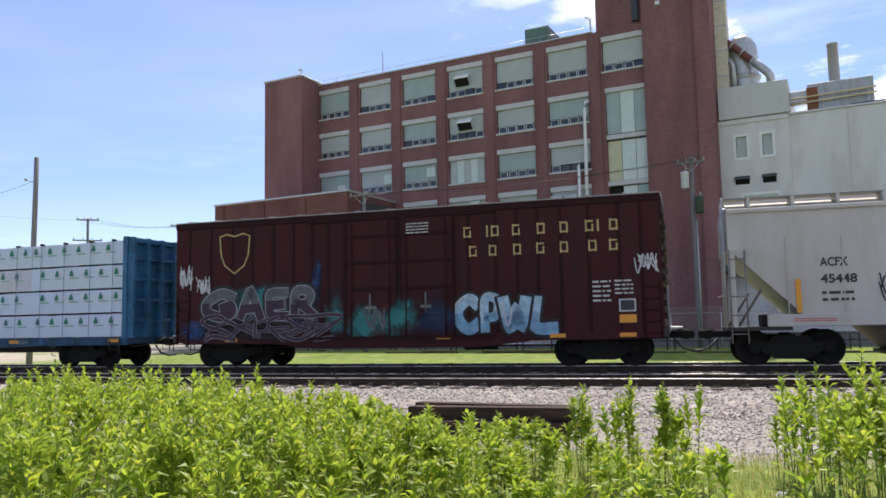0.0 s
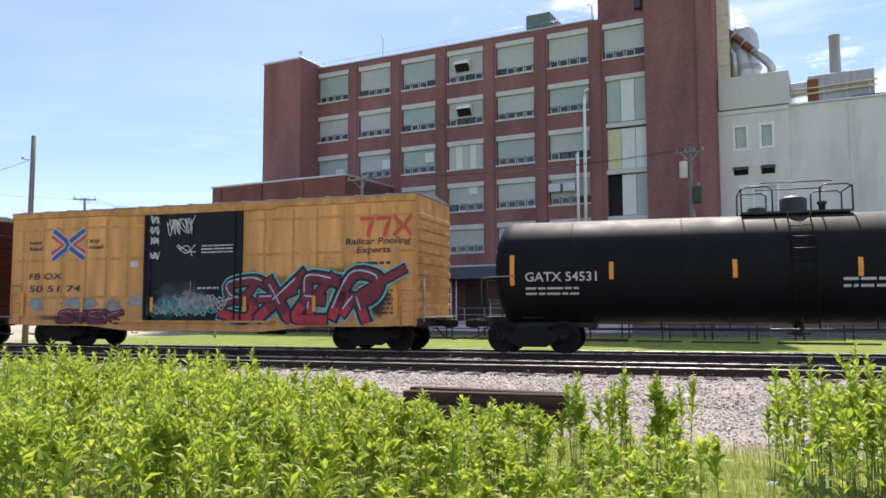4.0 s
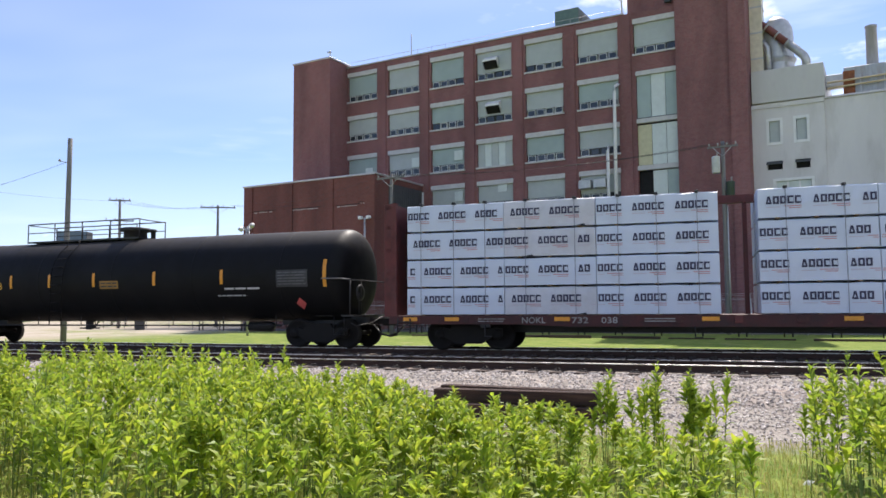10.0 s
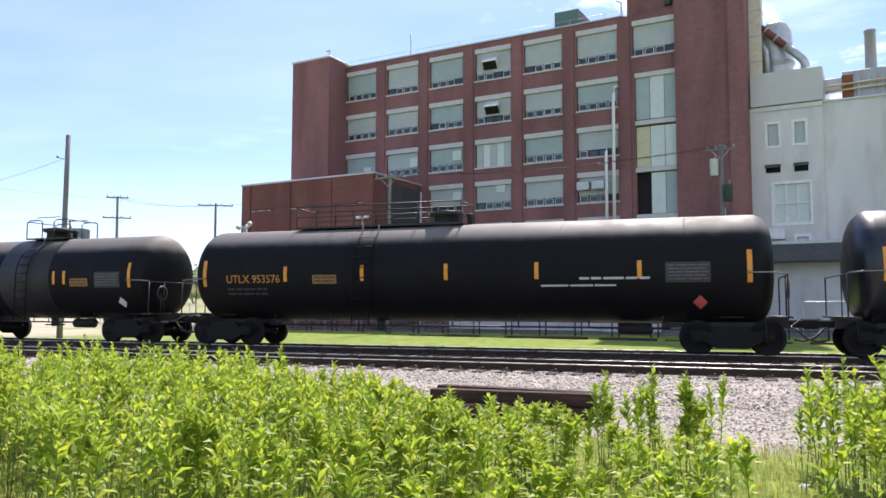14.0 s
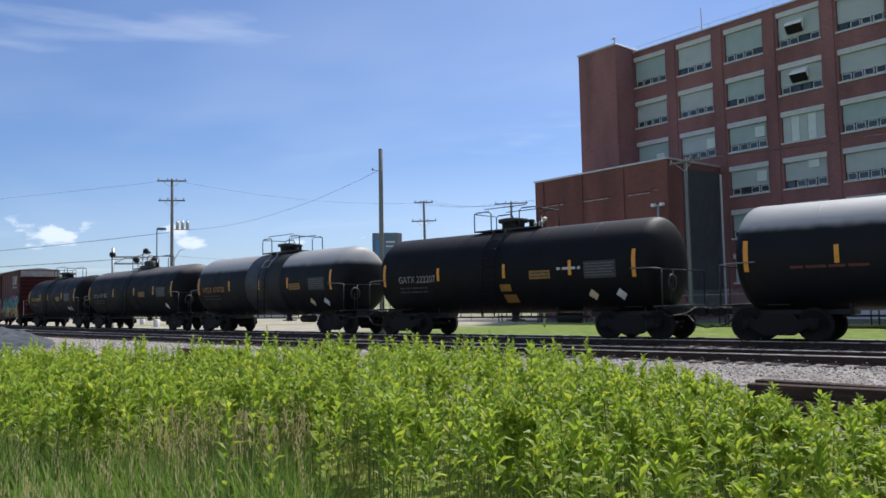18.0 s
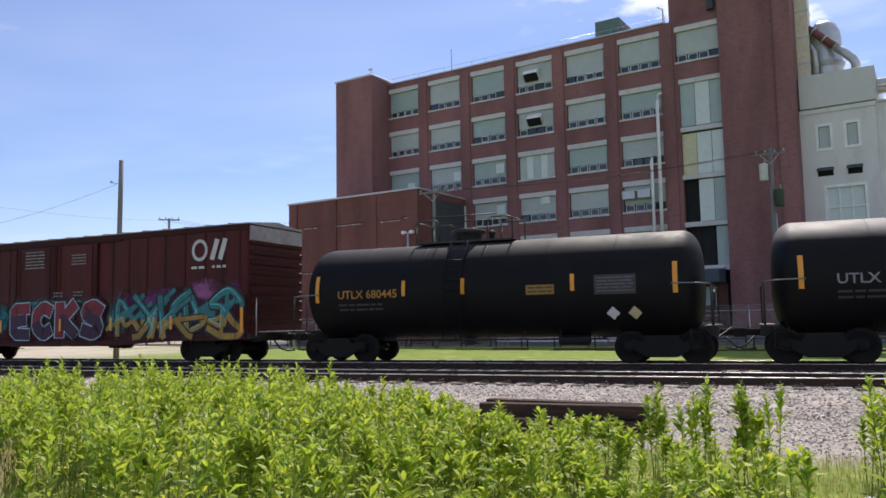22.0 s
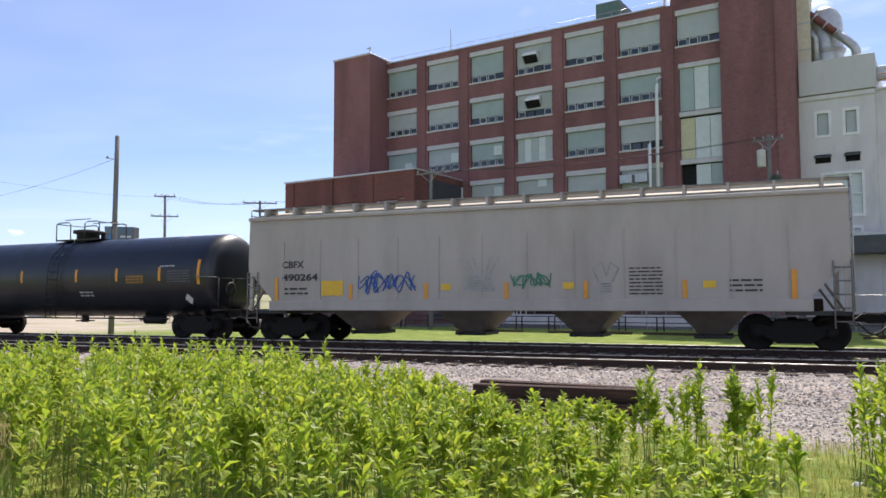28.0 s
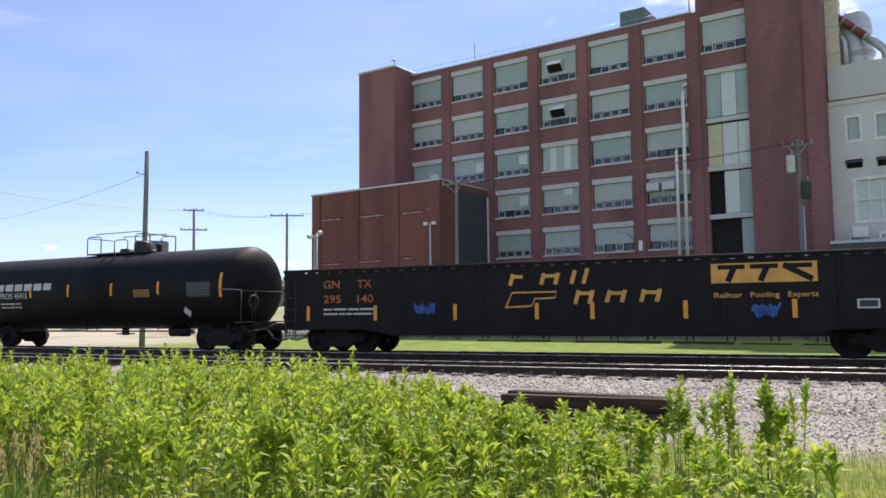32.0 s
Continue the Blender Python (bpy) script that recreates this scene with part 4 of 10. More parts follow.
INSULATOR = mat("porcelain", (0.35, 0.33, 0.30), 0.3, vary=0.1)
GREEN_CAN = mat("dark_green_can", (0.03, 0.055, 0.045), 0.45, vary=0.2)
PALE_CAN = mat("pale_grey_can", (0.55, 0.56, 0.56), 0.45, vary=0.1, dirt=(0.35, 0.3, 0.25), dirt_amount=0.4)
LAMP_HEAD = mat("lamp_head", (0.05, 0.05, 0.055), 0.5, vary=0.15)


def pole(p, top, label, face, arms=(), r0=0.17, r1=0.11, lean=(0, 0), pins=4, material=None):
    """A wooden pole; arms: (depth below the top, length). face: the arms' heading in degrees."""
    ob = thing("utility_pole", Matrix.Translation(p) @ Matrix.Rotation(radians(face), 4, "Z"), label, "utility pole")
    g = Geo().tube([(lean[0] * k / 5, lean[1] * k / 5, -0.3 + (top + 0.3) * k / 5) for k in range(6)], r0, 10, r1)
    part("shaft", g, material or POLE_WOOD, ob)
    for down, length in arms:
        z = top - down
        c = lean[0] * z / top
        arm = part("crossarm", Geo().box(c - length / 2, c + length / 2, -0.17, -0.08, z - 0.06, z + 0.06, 0.008), POLE_WOOD, ob)
        for s in (-1, 1):
            part("brace", Geo().tube([(c + s * length * 0.3, -0.18, z - 0.04), (c, -0.14, z - 0.62)], 0.018, 5), GALV, arm)
        for k in range(pins):
            x = c - length / 2 + 0.12 + (length - 0.24) * k / (pins - 1)
            part("insulator", Geo().lathe([(0, 0.025), (0.05, 0.03), (0.06, 0.06), (0.1, 0.065), (0.13, 0.04), (0.18, 0.045), (0.2, 0.0)], "z", 8, (x, -0.12, z + 0.06)), INSULATOR, arm)
    return ob


def wire(a, b, sag=0.6, r=0.008, group="overhead wires"):
    a, b = Vector(a), Vector(b)
    pts = [a.lerp(b, k / 16) - Vector((0, 0, sag * 4 * (k / 16) * (1 - k / 16))) for k in range(17)]
    ob = new("overhead_wire", Geo().tube(pts, r, 5).mesh("overhead_wire", WIRE))
    tagged(ob, "thin black overhead wire strung between wooden poles", "wire", group)


A, B, C, D = at_yaw(50.0, 45), at_yaw(46.65, 80), at_yaw(40.26, 80), at_yaw(64.72, 70)
ZA, ZB, ZC, ZD = up_at(45, 11.42), up_at(80, 7.58), up_at(80, 7.41), up_at(70, 9.05)
tall = pole(A, ZA, "tall grey weathered wooden pole with a single insulator", 40, r0=0.155, r1=0.12, lean=(0.05, 0.0))
part("insulator", Geo().tube([(0.12, -0.05, ZA - 1.3), (-0.42, -0.05, ZA - 1.25)], 0.02, 5).lathe([(0, 0.02), (0.02, 0.07), (0.1, 0.07), (0.14, 0.03)], "z", 8, (-0.42, -0.05, ZA - 1.27)), INSULATOR, tall)
pole(B, ZB, "wooden utility pole with two crossarms beside the lot", 40, [(0.15, 2.0), (2.1, 2.6)], lean=(-0.15, 0))
pole(C, ZC, "wooden utility pole with one braced crossarm", 36, [(0.25, 3.4)], r0=0.17, pins=4)
service = pole(D, ZD, "wooden utility pole with crossarms and a cluster of transformers", 55, [(0.2, 2.4), (1.9, 2.2)])
for k in range(3):
    part("transformer", Geo().lathe([(0, 0.0), (0.02, 0.14), (0.6, 0.14), (0.64, 0.1), (0.75, 0.03), (0.96, 0)], "z", 12, (0.5 + 0.42 * k, -0.28 - 0.1 * k, ZD - 4.4)), GALV, service)
part("bracket", Geo().box(0.1, 1.55, -0.35, -0.2, ZD - 4.45, ZD - 4.38), GALV, service)
part("lamp_arm", Geo().tube([(0, -0.1, ZD - 7.4), (0.7, -0.3, ZD - 6.2), (1.1, -0.35, ZD - 6.1)], 0.03, 6), GALV, service)

front = Matrix.Rotation(radians(-5.7), 4, "Z")
R = at_yaw(3.82, 50.1)
ZR = up_at(50.1, 11.43)
yard = pole(R, ZR, "wooden utility pole with a crossarm and two transformers", -6, [(0.35, 1.8)], r0=0.16, r1=0.12)
for x, z, m, label in ((0.42, ZR - 3.6, GREEN_CAN, "dark green transformer can"), (-0.38, ZR - 2.0, PALE_CAN, "pale grey transformer can")):
    can = part("transformer", Geo().lathe([(0, 0.0), (0.01, 0.22), (0.06, 0.25), (0.95, 0.25), (1.0, 0.27), (1.06, 0.2), (1.1, 0.0)], "z", 16, (x, -0.25, z)), m, yard, label)
    part("bushing", Geo().lathe([(0, 0.05), (0.1, 0.03), (0.14, 0.055), (0.22, 0.03), (0.28, 0.0)], "z", 8, (x + 0.08, -0.25, z + 1.08)), INSULATOR, can)
part("conduit", Geo().tube([(0.17, -0.06, 0), (0.17, -0.06, ZR - 4)], 0.045, 6), GALV, yard)
N = at_yaw(27.78, 52)
ZN = up_at(52, 9.93)
pole(N, ZN, "wooden utility pole with a short crossarm before the annex", -6, [(0.3, 2.2)], r0=0.15, r1=0.10)

for k in (-0.7, -0.25, 0.25, 0.7):
    wire(R + Vector((k, 0, ZR - 0.1)), N + Vector((k * 0.8, 0, ZN - 0.1)), 0.5)
    wire(B + Vector((k, k, ZB - 0.1)), C + Vector((k * 1.4, k, ZC - 0.1)), 0.5)
wire(N + Vector((-0.9, 0, ZN - 0.1)), C + Vector((1.5, 0, ZC - 0.1)), 0.7)
wire(N + Vector((0.9, 0, ZN - 0.1)), C + Vector((2.2, 0, ZC - 0.2)), 0.9)
wire(A + Vector((-0.1, 0.1, ZA - 1.2)), D + Vector((0.1, 0, ZD - 4.4)), 1.0, 0.009)
wire(D + Vector((0, 0, ZD - 0.1)), Vector((-150, -20, 12.5)), 1.0, 0.009)
wire(D + Vector((0, 0, ZD - 4.6)), Vector((-150, -20, 7.0)), 1.2, 0.02)
wire(D + Vector((0, 0, ZD - 6.6)), Vector((-150, -20, 6.2)), 0.7, 0.024)
wire(D + Vector((0, 0, ZD - 0.1)), B + Vector((-1, 0, ZB - 0.1)), 0.7)
wire(D + Vector((0, 0, ZD - 6.6)), B + Vector((0, 0, ZB - 5)), 0.8)


def lot_lamp(p, top, label, heads, face):
    ob = thing("lot_lamp", Matrix.Translation(p) @ Matrix.Rotation(radians(face), 4, "Z"), label, "street lamp", "lamps of the lots")
    part("base", Geo().lathe([(-0.1, 0.28), (0.7, 0.28), (0.72, 0.0)], "z", 12), CONCRETE, ob)
    part("mast", Geo().tube([(0, 0, 0.6), (0, 0, top)], 0.075, 8, 0.05), LAMP_HEAD if heads < 3 else GALV, ob)
    for k in range(min(heads, 2)):
        s = 1 if k == 0 else -1
        part("lamp_head", Geo().box(*sorted((s * 0.05, s * 0.85)), -0.2, 0.2, top - 0.1, top + 0.12, 0.03), LAMP_HEAD, ob)
    return ob


lot_lamp(at_yaw(65.7, 80), up_at(80, 5.55), "dark steel lot lamp with one square head", 1, 60)
lot_lamp(at_yaw(66.6, 95), up_at(95, 3.9), "slim dark lot lamp beside the street", 1, 60)
lot_lamp(at_yaw(44.0, 110), up_at(110, 2.4), "dark steel lot lamp with a square head by the car park", 2, 45)
mast = thing("flood_lamp", Matrix.Translation(at_yaw(38.1, 51)), "grey pipe mast with two small flood lamps beside the annex", "flood lamp")
part("mast", Geo().tube([(0, 0, 0), (0, 0, up_at(51, 6.0))], 0.07, 8, 0.055), GALV, mast)
z = up_at(51, 6.0)
part("arm", Geo().tube([(-0.55, -0.1, z - 0.2), (0, 0, z - 0.35), (0.25, -0.1, z)], 0.03, 6), GALV, mast)
for x, dz in ((-0.6, -0.2), (0.28, 0.0)):
    part("lamp_head", Geo().lathe([(-0.12, 0.05), (-0.05, 0.12), (0.14, 0.17), (0.16, 0.0)], "y", 10, (x, -0.12, z + dz)), PALE_CAN, mast)
# the cobra-head lamp that hangs from the two-armed pole
cobra = part("lamp_arm", Geo().tube([(0, -0.1, ZB - 6.0), (1.2, -1.4, ZB - 4.9), (2.3, -2.4, ZB - 4.6)], 0.04, 6), GALV, bpy.data.objects["utility_pole.001"])
part("lamp_head", Geo().box(2.2, 2.9, -2.75, -2.4, ZB - 4.68, ZB - 4.52, 0.03), GALV, cobra)

# billboard on one post, two faces in a V
SIGN_FACE = mat("sign_face", (0.09, 0.14, 0.19), 0.5, vary=0.2, scale=0.6)
SIGN_BLUE = mat("sign_blue", (0.05, 0.18, 0.36), 0.5, vary=0.15)
SIGN_WHITE = mat("sign_white", (0.5, 0.52, 0.55), 0.5, vary=0.1)
bb = thing("billboard", Matrix.Translation(at_yaw(49.45, 130)) @ Matrix.Rotation(radians(49.45), 4, "Z"), "dark blue two-faced billboard on a single steel post", "billboard")
z0, z1 = up_at(130, 3.36), up_at(130, 5.24)
part("post", Geo().tube([(0.5, 0, 0), (0.5, 0, z0)], 0.28, 10), LAMP_HEAD, bb)
part("catwalk", Geo().box(-3.6, 3.6, -1.5, -0.4, z0 - 0.35, z0 - 0.25).box(-3.0, 2.8, -0.3, 0.6, z0 - 0.25, z0 - 0.05), LAMP_HEAD, bb)
face = part("face_panel", Geo().prism([(-2.55, -0.9), (1.5, -1.3), (1.5, -1.0), (-2.55, -0.6)], "z", z0, z1), SIGN_FACE, bb, "dark blue printed face")
part("face_panel", Geo().prism([(1.55, -1.3), (2.4, 0.3), (2.3, 0.4), (1.5, -1.1)], "z", z0, z1), LAMP_HEAD, bb, "dark back-lit face seen edge-on")
part("print_bar", Geo().box(-0.3, 1.2, -1.36, -1.28, z0 + 2.6, z0 + 2.9), SIGN_WHITE, face)
part("print_bar", Geo().box(-0.3, 1.0, -1.36, -1.28, z0 + 1.9, z0 + 2.15), SIGN_WHITE, face)
part("print_patch", Geo().box(-2.0, -0.9, -1.25, -1.02, z0 + 0.6, z0 + 3.0), SIGN_BLUE, face)

# level-crossing signal over the street
cs = thing("crossing_signal", Matrix.Translation(at_yaw(67.3, 75)) @ Matrix.Rotation(radians(60), 4, "Z"), "steel level-crossing signal gantry with dark round lamps", "railway signal")
part("mast", Geo().tube([(-1.6, 0, 0), (-1.6, 0, 7.2)], 0.12, 8), GALV, cs)
part("arm", Geo().tube([(-1.6, 0, 6.4), (2.2, 0, 6.4)], 0.08, 8).tube([(-1.6, 0, 5.8), (2.2, 0, 5.8)], 0.08, 8).tube([(-1.6, 0, 5.8), (-0.3, 0, 6.4), (1.0, 0, 5.8), (2.2, 0, 6.4)], 0.05, 6), GALV, cs)
for x, z in ((-1.6, 6.6), (0.4, 6.1), (1.2, 6.9), (1.9, 6.1)):
    part("lamp_disc", Geo().lathe([(-0.25, 0.16), (-0.02, 0.16), (0, 0.27), (0.03, 0.27), (0.04, 0.0)], "y", 14, (x, -0.2, z)), BLACK, cs)

# low buildings across the street
RED_ROOF = mat("red_roof", (0.26, 0.028, 0.026), 0.6, vary=0.12, scale=0.5)
SHED = mat("shed_sheet", (0.50, 0.51, 0.51), 0.55, vary=0.06, scale=0.6, dirt=(0.4, 0.38, 0.35), dirt_amount=0.3)
STUCCO = mat("pale_stucco", (0.55, 0.52, 0.48), 0.85, vary=0.1)
GREY_BRICK = mat("grey_brown_brick", (0.24, 0.19, 0.17), 0.85, vary=0.15, grain=8)
shed = thing("shed", Matrix.Translation(at_yaw(52.9, 112)) @ Matrix.Rotation(radians(44), 4, "Z") @ Matrix.Scale(1.6, 4), "pale grey sheet-metal shed with a low gable roof", "shed")
part("wall", Geo().box(-2.6, 2.6, 0, 5.0, -0.1, 2.75), SHED, shed)
for k in range(13):
    part("rib", Geo().box(-2.58 + 0.43 * k - 0.02, -2.58 + 0.43 * k + 0.02, -0.02, 0, 0, 2.75), SHED, shed)
part("roof", Geo().prism([(-2.75, 2.72), (0, 3.5), (2.75, 2.72), (2.75, 2.8), (0, 3.6), (-2.75, 2.8)], "y", -0.15, 5.15), SHED, shed, "low gable roof of grey sheet")
part("gable", Geo().prism([(-2.6, 2.75), (2.6, 2.75), (0, 3.48)], "y", 0, 0.05), SHED, shed)
sign = part("notice", Geo().box(0.6, 1.8, -0.05, -0.021, 1.5, 2.4), WHITE_PAINT, shed, "white notice board")
for k in range(4):
    part("print_bar", Geo().box(0.75, 1.65 - 0.15 * (k % 2), -0.056, -0.05, 2.2 - 0.17 * k, 2.27 - 0.17 * k), FRAME_DARK, sign)


def low_building(yaw0, yaw1, r, wall_top, roof_top, wall_m, roof_m, label, windows, band=(0.42, 0.74)):
    mid = (yaw0 + yaw1) / 2
    w = r * math.tan(radians(abs(yaw1 - yaw0) / 2))
    p = at_yaw(mid, r)
    ob = thing("low_building", Matrix.Translation(p) @ Matrix.Rotation(radians(mid), 4, "Z"), label, "building", "buildings across the street")
    z = rise(p.x, p.y)
    tall = wall_top - z
    part("wall", Geo().box(-w, w, 0, 9, z - 0.5, wall_top), wall_m, ob)
    if roof_m:
        part("roof", Geo().prism([(-1.6, wall_top - 0.25), (2.6, roof_top), (6.0, roof_top), (9.8, wall_top - 0.1)], "x", -w - 0.5, w + 0.5), roof_m, ob, "red sloped roof")
        part("fascia", Geo().box(-w - 0.5, w + 0.5, -1.7, -1.605, wall_top - 0.5, wall_top - 0.2), FRAME_PALE, ob)
    else:
        part("parapet", Geo().box(-w - 0.1, w + 0.1, -0.1, 9.1, wall_top, roof_top), STONE, ob)
    for k in range(windows):
        x = -w + (k + 0.5) * 2 * w / windows
        a, b = z + tall * band[0], z + tall * band[1]
        win = part("window", Geo().box(x - 0.56 * w / windows, x + 0.56 * w / windows, -0.06, 0.0, a, b), GLASS, ob)
        part("frame", Geo().box(x - 0.6 * w / windows, x + 0.6 * w / windows, -0.10, -0.061, b, b + 0.15), FRAME_PALE, win)
    return ob


low_building(46.7, 45.7, 198, 5.0, 6.9, STUCCO, RED_ROOF, "low stucco shop with a bright red roof across the street", 3)
low_building(45.65, 44.95, 200, 5.6, 7.3, STUCCO, RED_ROOF, "small stucco shop with a faded red roof", 2)
low_building(44.3, 41.5, 205, 5.6, 6.8, STUCCO, RED_ROOF, "long low building with a red awning roof", 6)
low_building(42.5, 41.9, 216, 7.6, 8.9, STUCCO, RED_ROOF, "narrow shop front with a raised red roof", 2)
low_building(42.0, 36.5, 240, 10.7, 11.3, GREY_BRICK, None, "grey-brown flat-roofed building with a band of pale windows", 14, (0.62, 0.82))
low_building(49.1, 48.2, 190, 5.6, 6.2, STUCCO, None, "small pale flat-roofed building beyond the trees", 3)
low_building(52.0, 50.0, 160, 4.6, 5.2, STUCCO, None, "small pale flat-roofed building beyond the trees", 3)
low_building(60.5, 56.0, 130, 3.6, 4.2, STUCCO, None, "low pale building at the far end of the lot", 4)
cabinet = thing("utility_cabinet", Matrix.Translation(at_yaw(45.3, 72)) @ Matrix.Rotation(radians(45), 4, "Z"), "tall dark steel utility cabinet standing in the lot", "cabinet")
part("body", Geo().box(-0.42, 0.42, -0.3, 0.3, -0.05, 2.2, 0.02), LAMP_HEAD, cabinet)
part("lid", Geo().box(-0.46, 0.46, -0.34, 0.34, 2.2, 2.27, 0.02), BLACK, cabinet)
part("door", Geo().box(-0.36, 0.36, -0.32, -0.302, 0.2, 2.05, 0.006), LAMP_HEAD, cabinet)

# ---- fences before the factory ----
pf = thing("pipe_fence", Matrix.Rotation(radians(-5.7), 4, "Z"), "low black pipe rail fence with paired posts", "fence")
x0, x1, y = -49.5, 9.0, 46.0
for z in (0.83, 0.48):
    part("rail", Geo().tube([(x0, y, z), (x1, y, z)], 0.035, 6), BLACK, pf)
k = x0
while k <= x1:
    for d in (0, 0.42):
        part("post", Geo().tube([(k + d, y, -0.1), (k + d, y, 0.86)], 0.045, 6), BLACK, pf)
    k += 2.35


def mesh_fence(name, x0, x1, y, h, label, step=3.0, parent_turn=-5.7, pitch=0.16):
    """Woven wire on pipe posts, with three strands on raked arms above."""
    ob = thing(name, Matrix.Rotation(radians(parent_turn), 4, "Z"), label, "fence")
    posts = np.arange(x0, x1 + 0.1, step)
    for x in posts:
        p = part("post", Geo().tube([(x, y, -0.1), (x, y, h)], 0.038, 6), GALV, ob)
        part("barb_arm", Geo().tube([(x, y, h), (x, y - 0.3, h + 0.32)], 0.02, 5), GALV, p)
    part("top_rail", Geo().tube([(x0, y, h), (x1, y, h)], 0.022, 5), GALV, ob)
    for k in range(3):
        part("barbed_strand", Geo().tube([(x0, y - 0.1 * (k + 1), h + 0.107 * (k + 1)), (x1, y - 0.1 * (k + 1), h + 0.107 * (k + 1))], 0.008, 3), GALV, ob)
    v, f = [], []
    n = int((x1 - x0) / pitch)
    for d in (1, -1):
        for k in range(n):
            a = x0 + k * pitch
            b = a + d * h * 0.9
            b = min(max(b, x0), x1)
            top = abs(b - a) / 0.9
            o = len(v)
            v += [(a - 0.005, y, 0.02), (a + 0.005, y, 0.02), (b + 0.005, y, top), (b - 0.005, y, top)]
            v += [(a, y - 0.004, 0.02), (a, y + 0.004, 0.02), (b, y + 0.004, top), (b, y - 0.004, top)]
            f += [(o, o + 1, o + 2, o + 3), (o + 4, o + 5, o + 6, o + 7)]
    ob2 = part("wire_mesh", raw_mesh("wire_mesh", v, f, GALV), GALV, ob, "woven galvanised wire")
    ob2["kind"] = "stuff"


mesh_fence("chain_link_fence", -65.0, -26.0, 48.5, 1.9, "galvanised chain-link fence with barbed strands along the lot")
mesh_fence("chain_link_fence", -22.0, 14.0, 49.5, 2.1, "galvanised chain-link fence with barbed strands before the brick factory")
YARD_WALL = mat("sooty_concrete", (0.16, 0.15, 0.14), 0.9, vary=0.25, dirt=(0.07, 0.065, 0.06), dirt_amount=0.6)
strip = thing("low_wall", Matrix.Rotation(radians(-5.7), 4, "Z"), "low grey concrete wall at the factory's foot", "wall", kind="structure")
part("wall", Geo().box(-14.0, 12.0, 57.0, 57.3, -0.1, 0.75, 0.02), YARD_WALL, strip)
old = thing("old_rail", Matrix.Rotation(radians(-4.0), 4, "Z"), "rusty rails and rotten timbers lying in the grass", "rail")
rng = random.Random(12)
for k in range(11):
    x = -24 + 3.1 * k + rng.uniform(-0.5, 0.5)
    ln = rng.uniform(1.6, 3.4)
    y = 41 + rng.uniform(-0.3, 0.3)
    part("timber", Geo().box(x, x + ln, y, y + 0.12, 0.0, 0.03 + rng.uniform(0.04, 0.14), 0.012), TIE_WOOD, old)

# ---- heap of grey stone beside the line ----
def heap_mesh():
    v, f = [], []
    n, m = 46, 18
    for i in range(n + 1):
        for j in range(m + 1):
            x, y = -1 + 2 * i / n, -1 + 2 * j / m
            d = math.sqrt(x * x + y * y)
            h = max(0.0, 1 - d) ** 0.8 * (1 + 0.35 * noise.noise((x * 5, y * 5, 1)))
            v.append((x * 7.5, y * 2.4, h * 0.9 + 0.10 * noise.noise((x * 20, y * 12, 3)) * (h > 0.02) - 0.02))
    for i in range(n):
        for j in range(m):
            a = i * (m + 1) + j
            f.append((a, a + m + 1, a + m + 2, a + 1))
    return v, f


HEAP = mat("grey_stone_heap", (0.075, 0.08, 0.088), 0.9, vary=0.4, scale=2.5, grain=9, bump=0.9)
v, f = heap_mesh()
heap = new("gravel_heap", raw_mesh("gravel_heap", v, f, HEAP))
heap.matrix_basis = Matrix.Translation((-45.5, 12.2, 0)) @ Matrix.Rotation(radians(-8), 4, "Z")
tagged(heap, "long low heap of blue-grey crushed stone beside the track", "gravel heap", kind="stuff")


# ---- the train ----
SPEED = 13.265
MOVING, TURNING = [], []
WHEEL_R, AXLE_GAP = 0.457, 1.78
ORANGE = mat("reflector_orange", (0.70, 0.29, 0.022), 0.35, vary=0.1)
SIGN_YELLOW = mat("sign_yellow", (0.72, 0.45, 0.04), 0.5, vary=0.12)
TANK_SIGN = mat("sooty_yellow_sign", (0.28, 0.15, 0.024), 0.6, vary=0.2, dirt=(0.09, 0.05, 0.015), dirt_amount=0.6)
PLATE_PRINT = mat("dim_plate_print", (0.10, 0.10, 0.105), 0.6, vary=0.2)
LETTER_WHITE = mat("letter_white", (0.50, 0.50, 0.485), 0.6, vary=0.12, dirt=(0.4, 0.38, 0.36), dirt_amount=0.5)
LETTER_GOLD = mat("letter_gold", (0.62, 0.36, 0.04), 0.6, vary=0.15)
LETTER_OCHRE = mat("dim_ochre_letter", (0.40, 0.19, 0.028), 0.65, vary=0.25, dirt=(0.08, 0.04, 0.02), dirt_amount=0.6)
LETTER_GREY = mat("dim_grey_letter", (0.22, 0.22, 0.22), 0.65, vary=0.25, dirt=(0.1, 0.1, 0.1), dirt_amount=0.5)
LETTER_CREAM = mat("letter_cream", (0.66, 0.52, 0.22), 0.65, vary=0.15, dirt=(0.25, 0.15, 0.1), dirt_amount=0.5)
LETTER_BLACK = mat("letter_black", (0.03, 0.03, 0.035), 0.6, vary=0.2)
LETTER_RED = mat("letter_red", (0.55, 0.07, 0.04), 0.6, vary=0.15)
PLACARD = mat("placard_white", (0.66, 0.66, 0.66), 0.5, vary=0.1)
DULL_PLATE = mat("dull_sign_plate", (0.03, 0.03, 0.032), 0.6, vary=0.2, dirt=(0.07, 0.07, 0.07), dirt_amount=0.5)
GREY_IRON = mat("worn_iron", (0.20, 0.19, 0.18), 0.5, 0.4, vary=0.25)
TRUCK_IRON = mat("truck_iron", (0.013, 0.012, 0.011), 0.75, vary=0.3, dirt=(0.028, 0.021, 0.016), dirt_amount=0.4, specular=0.2)


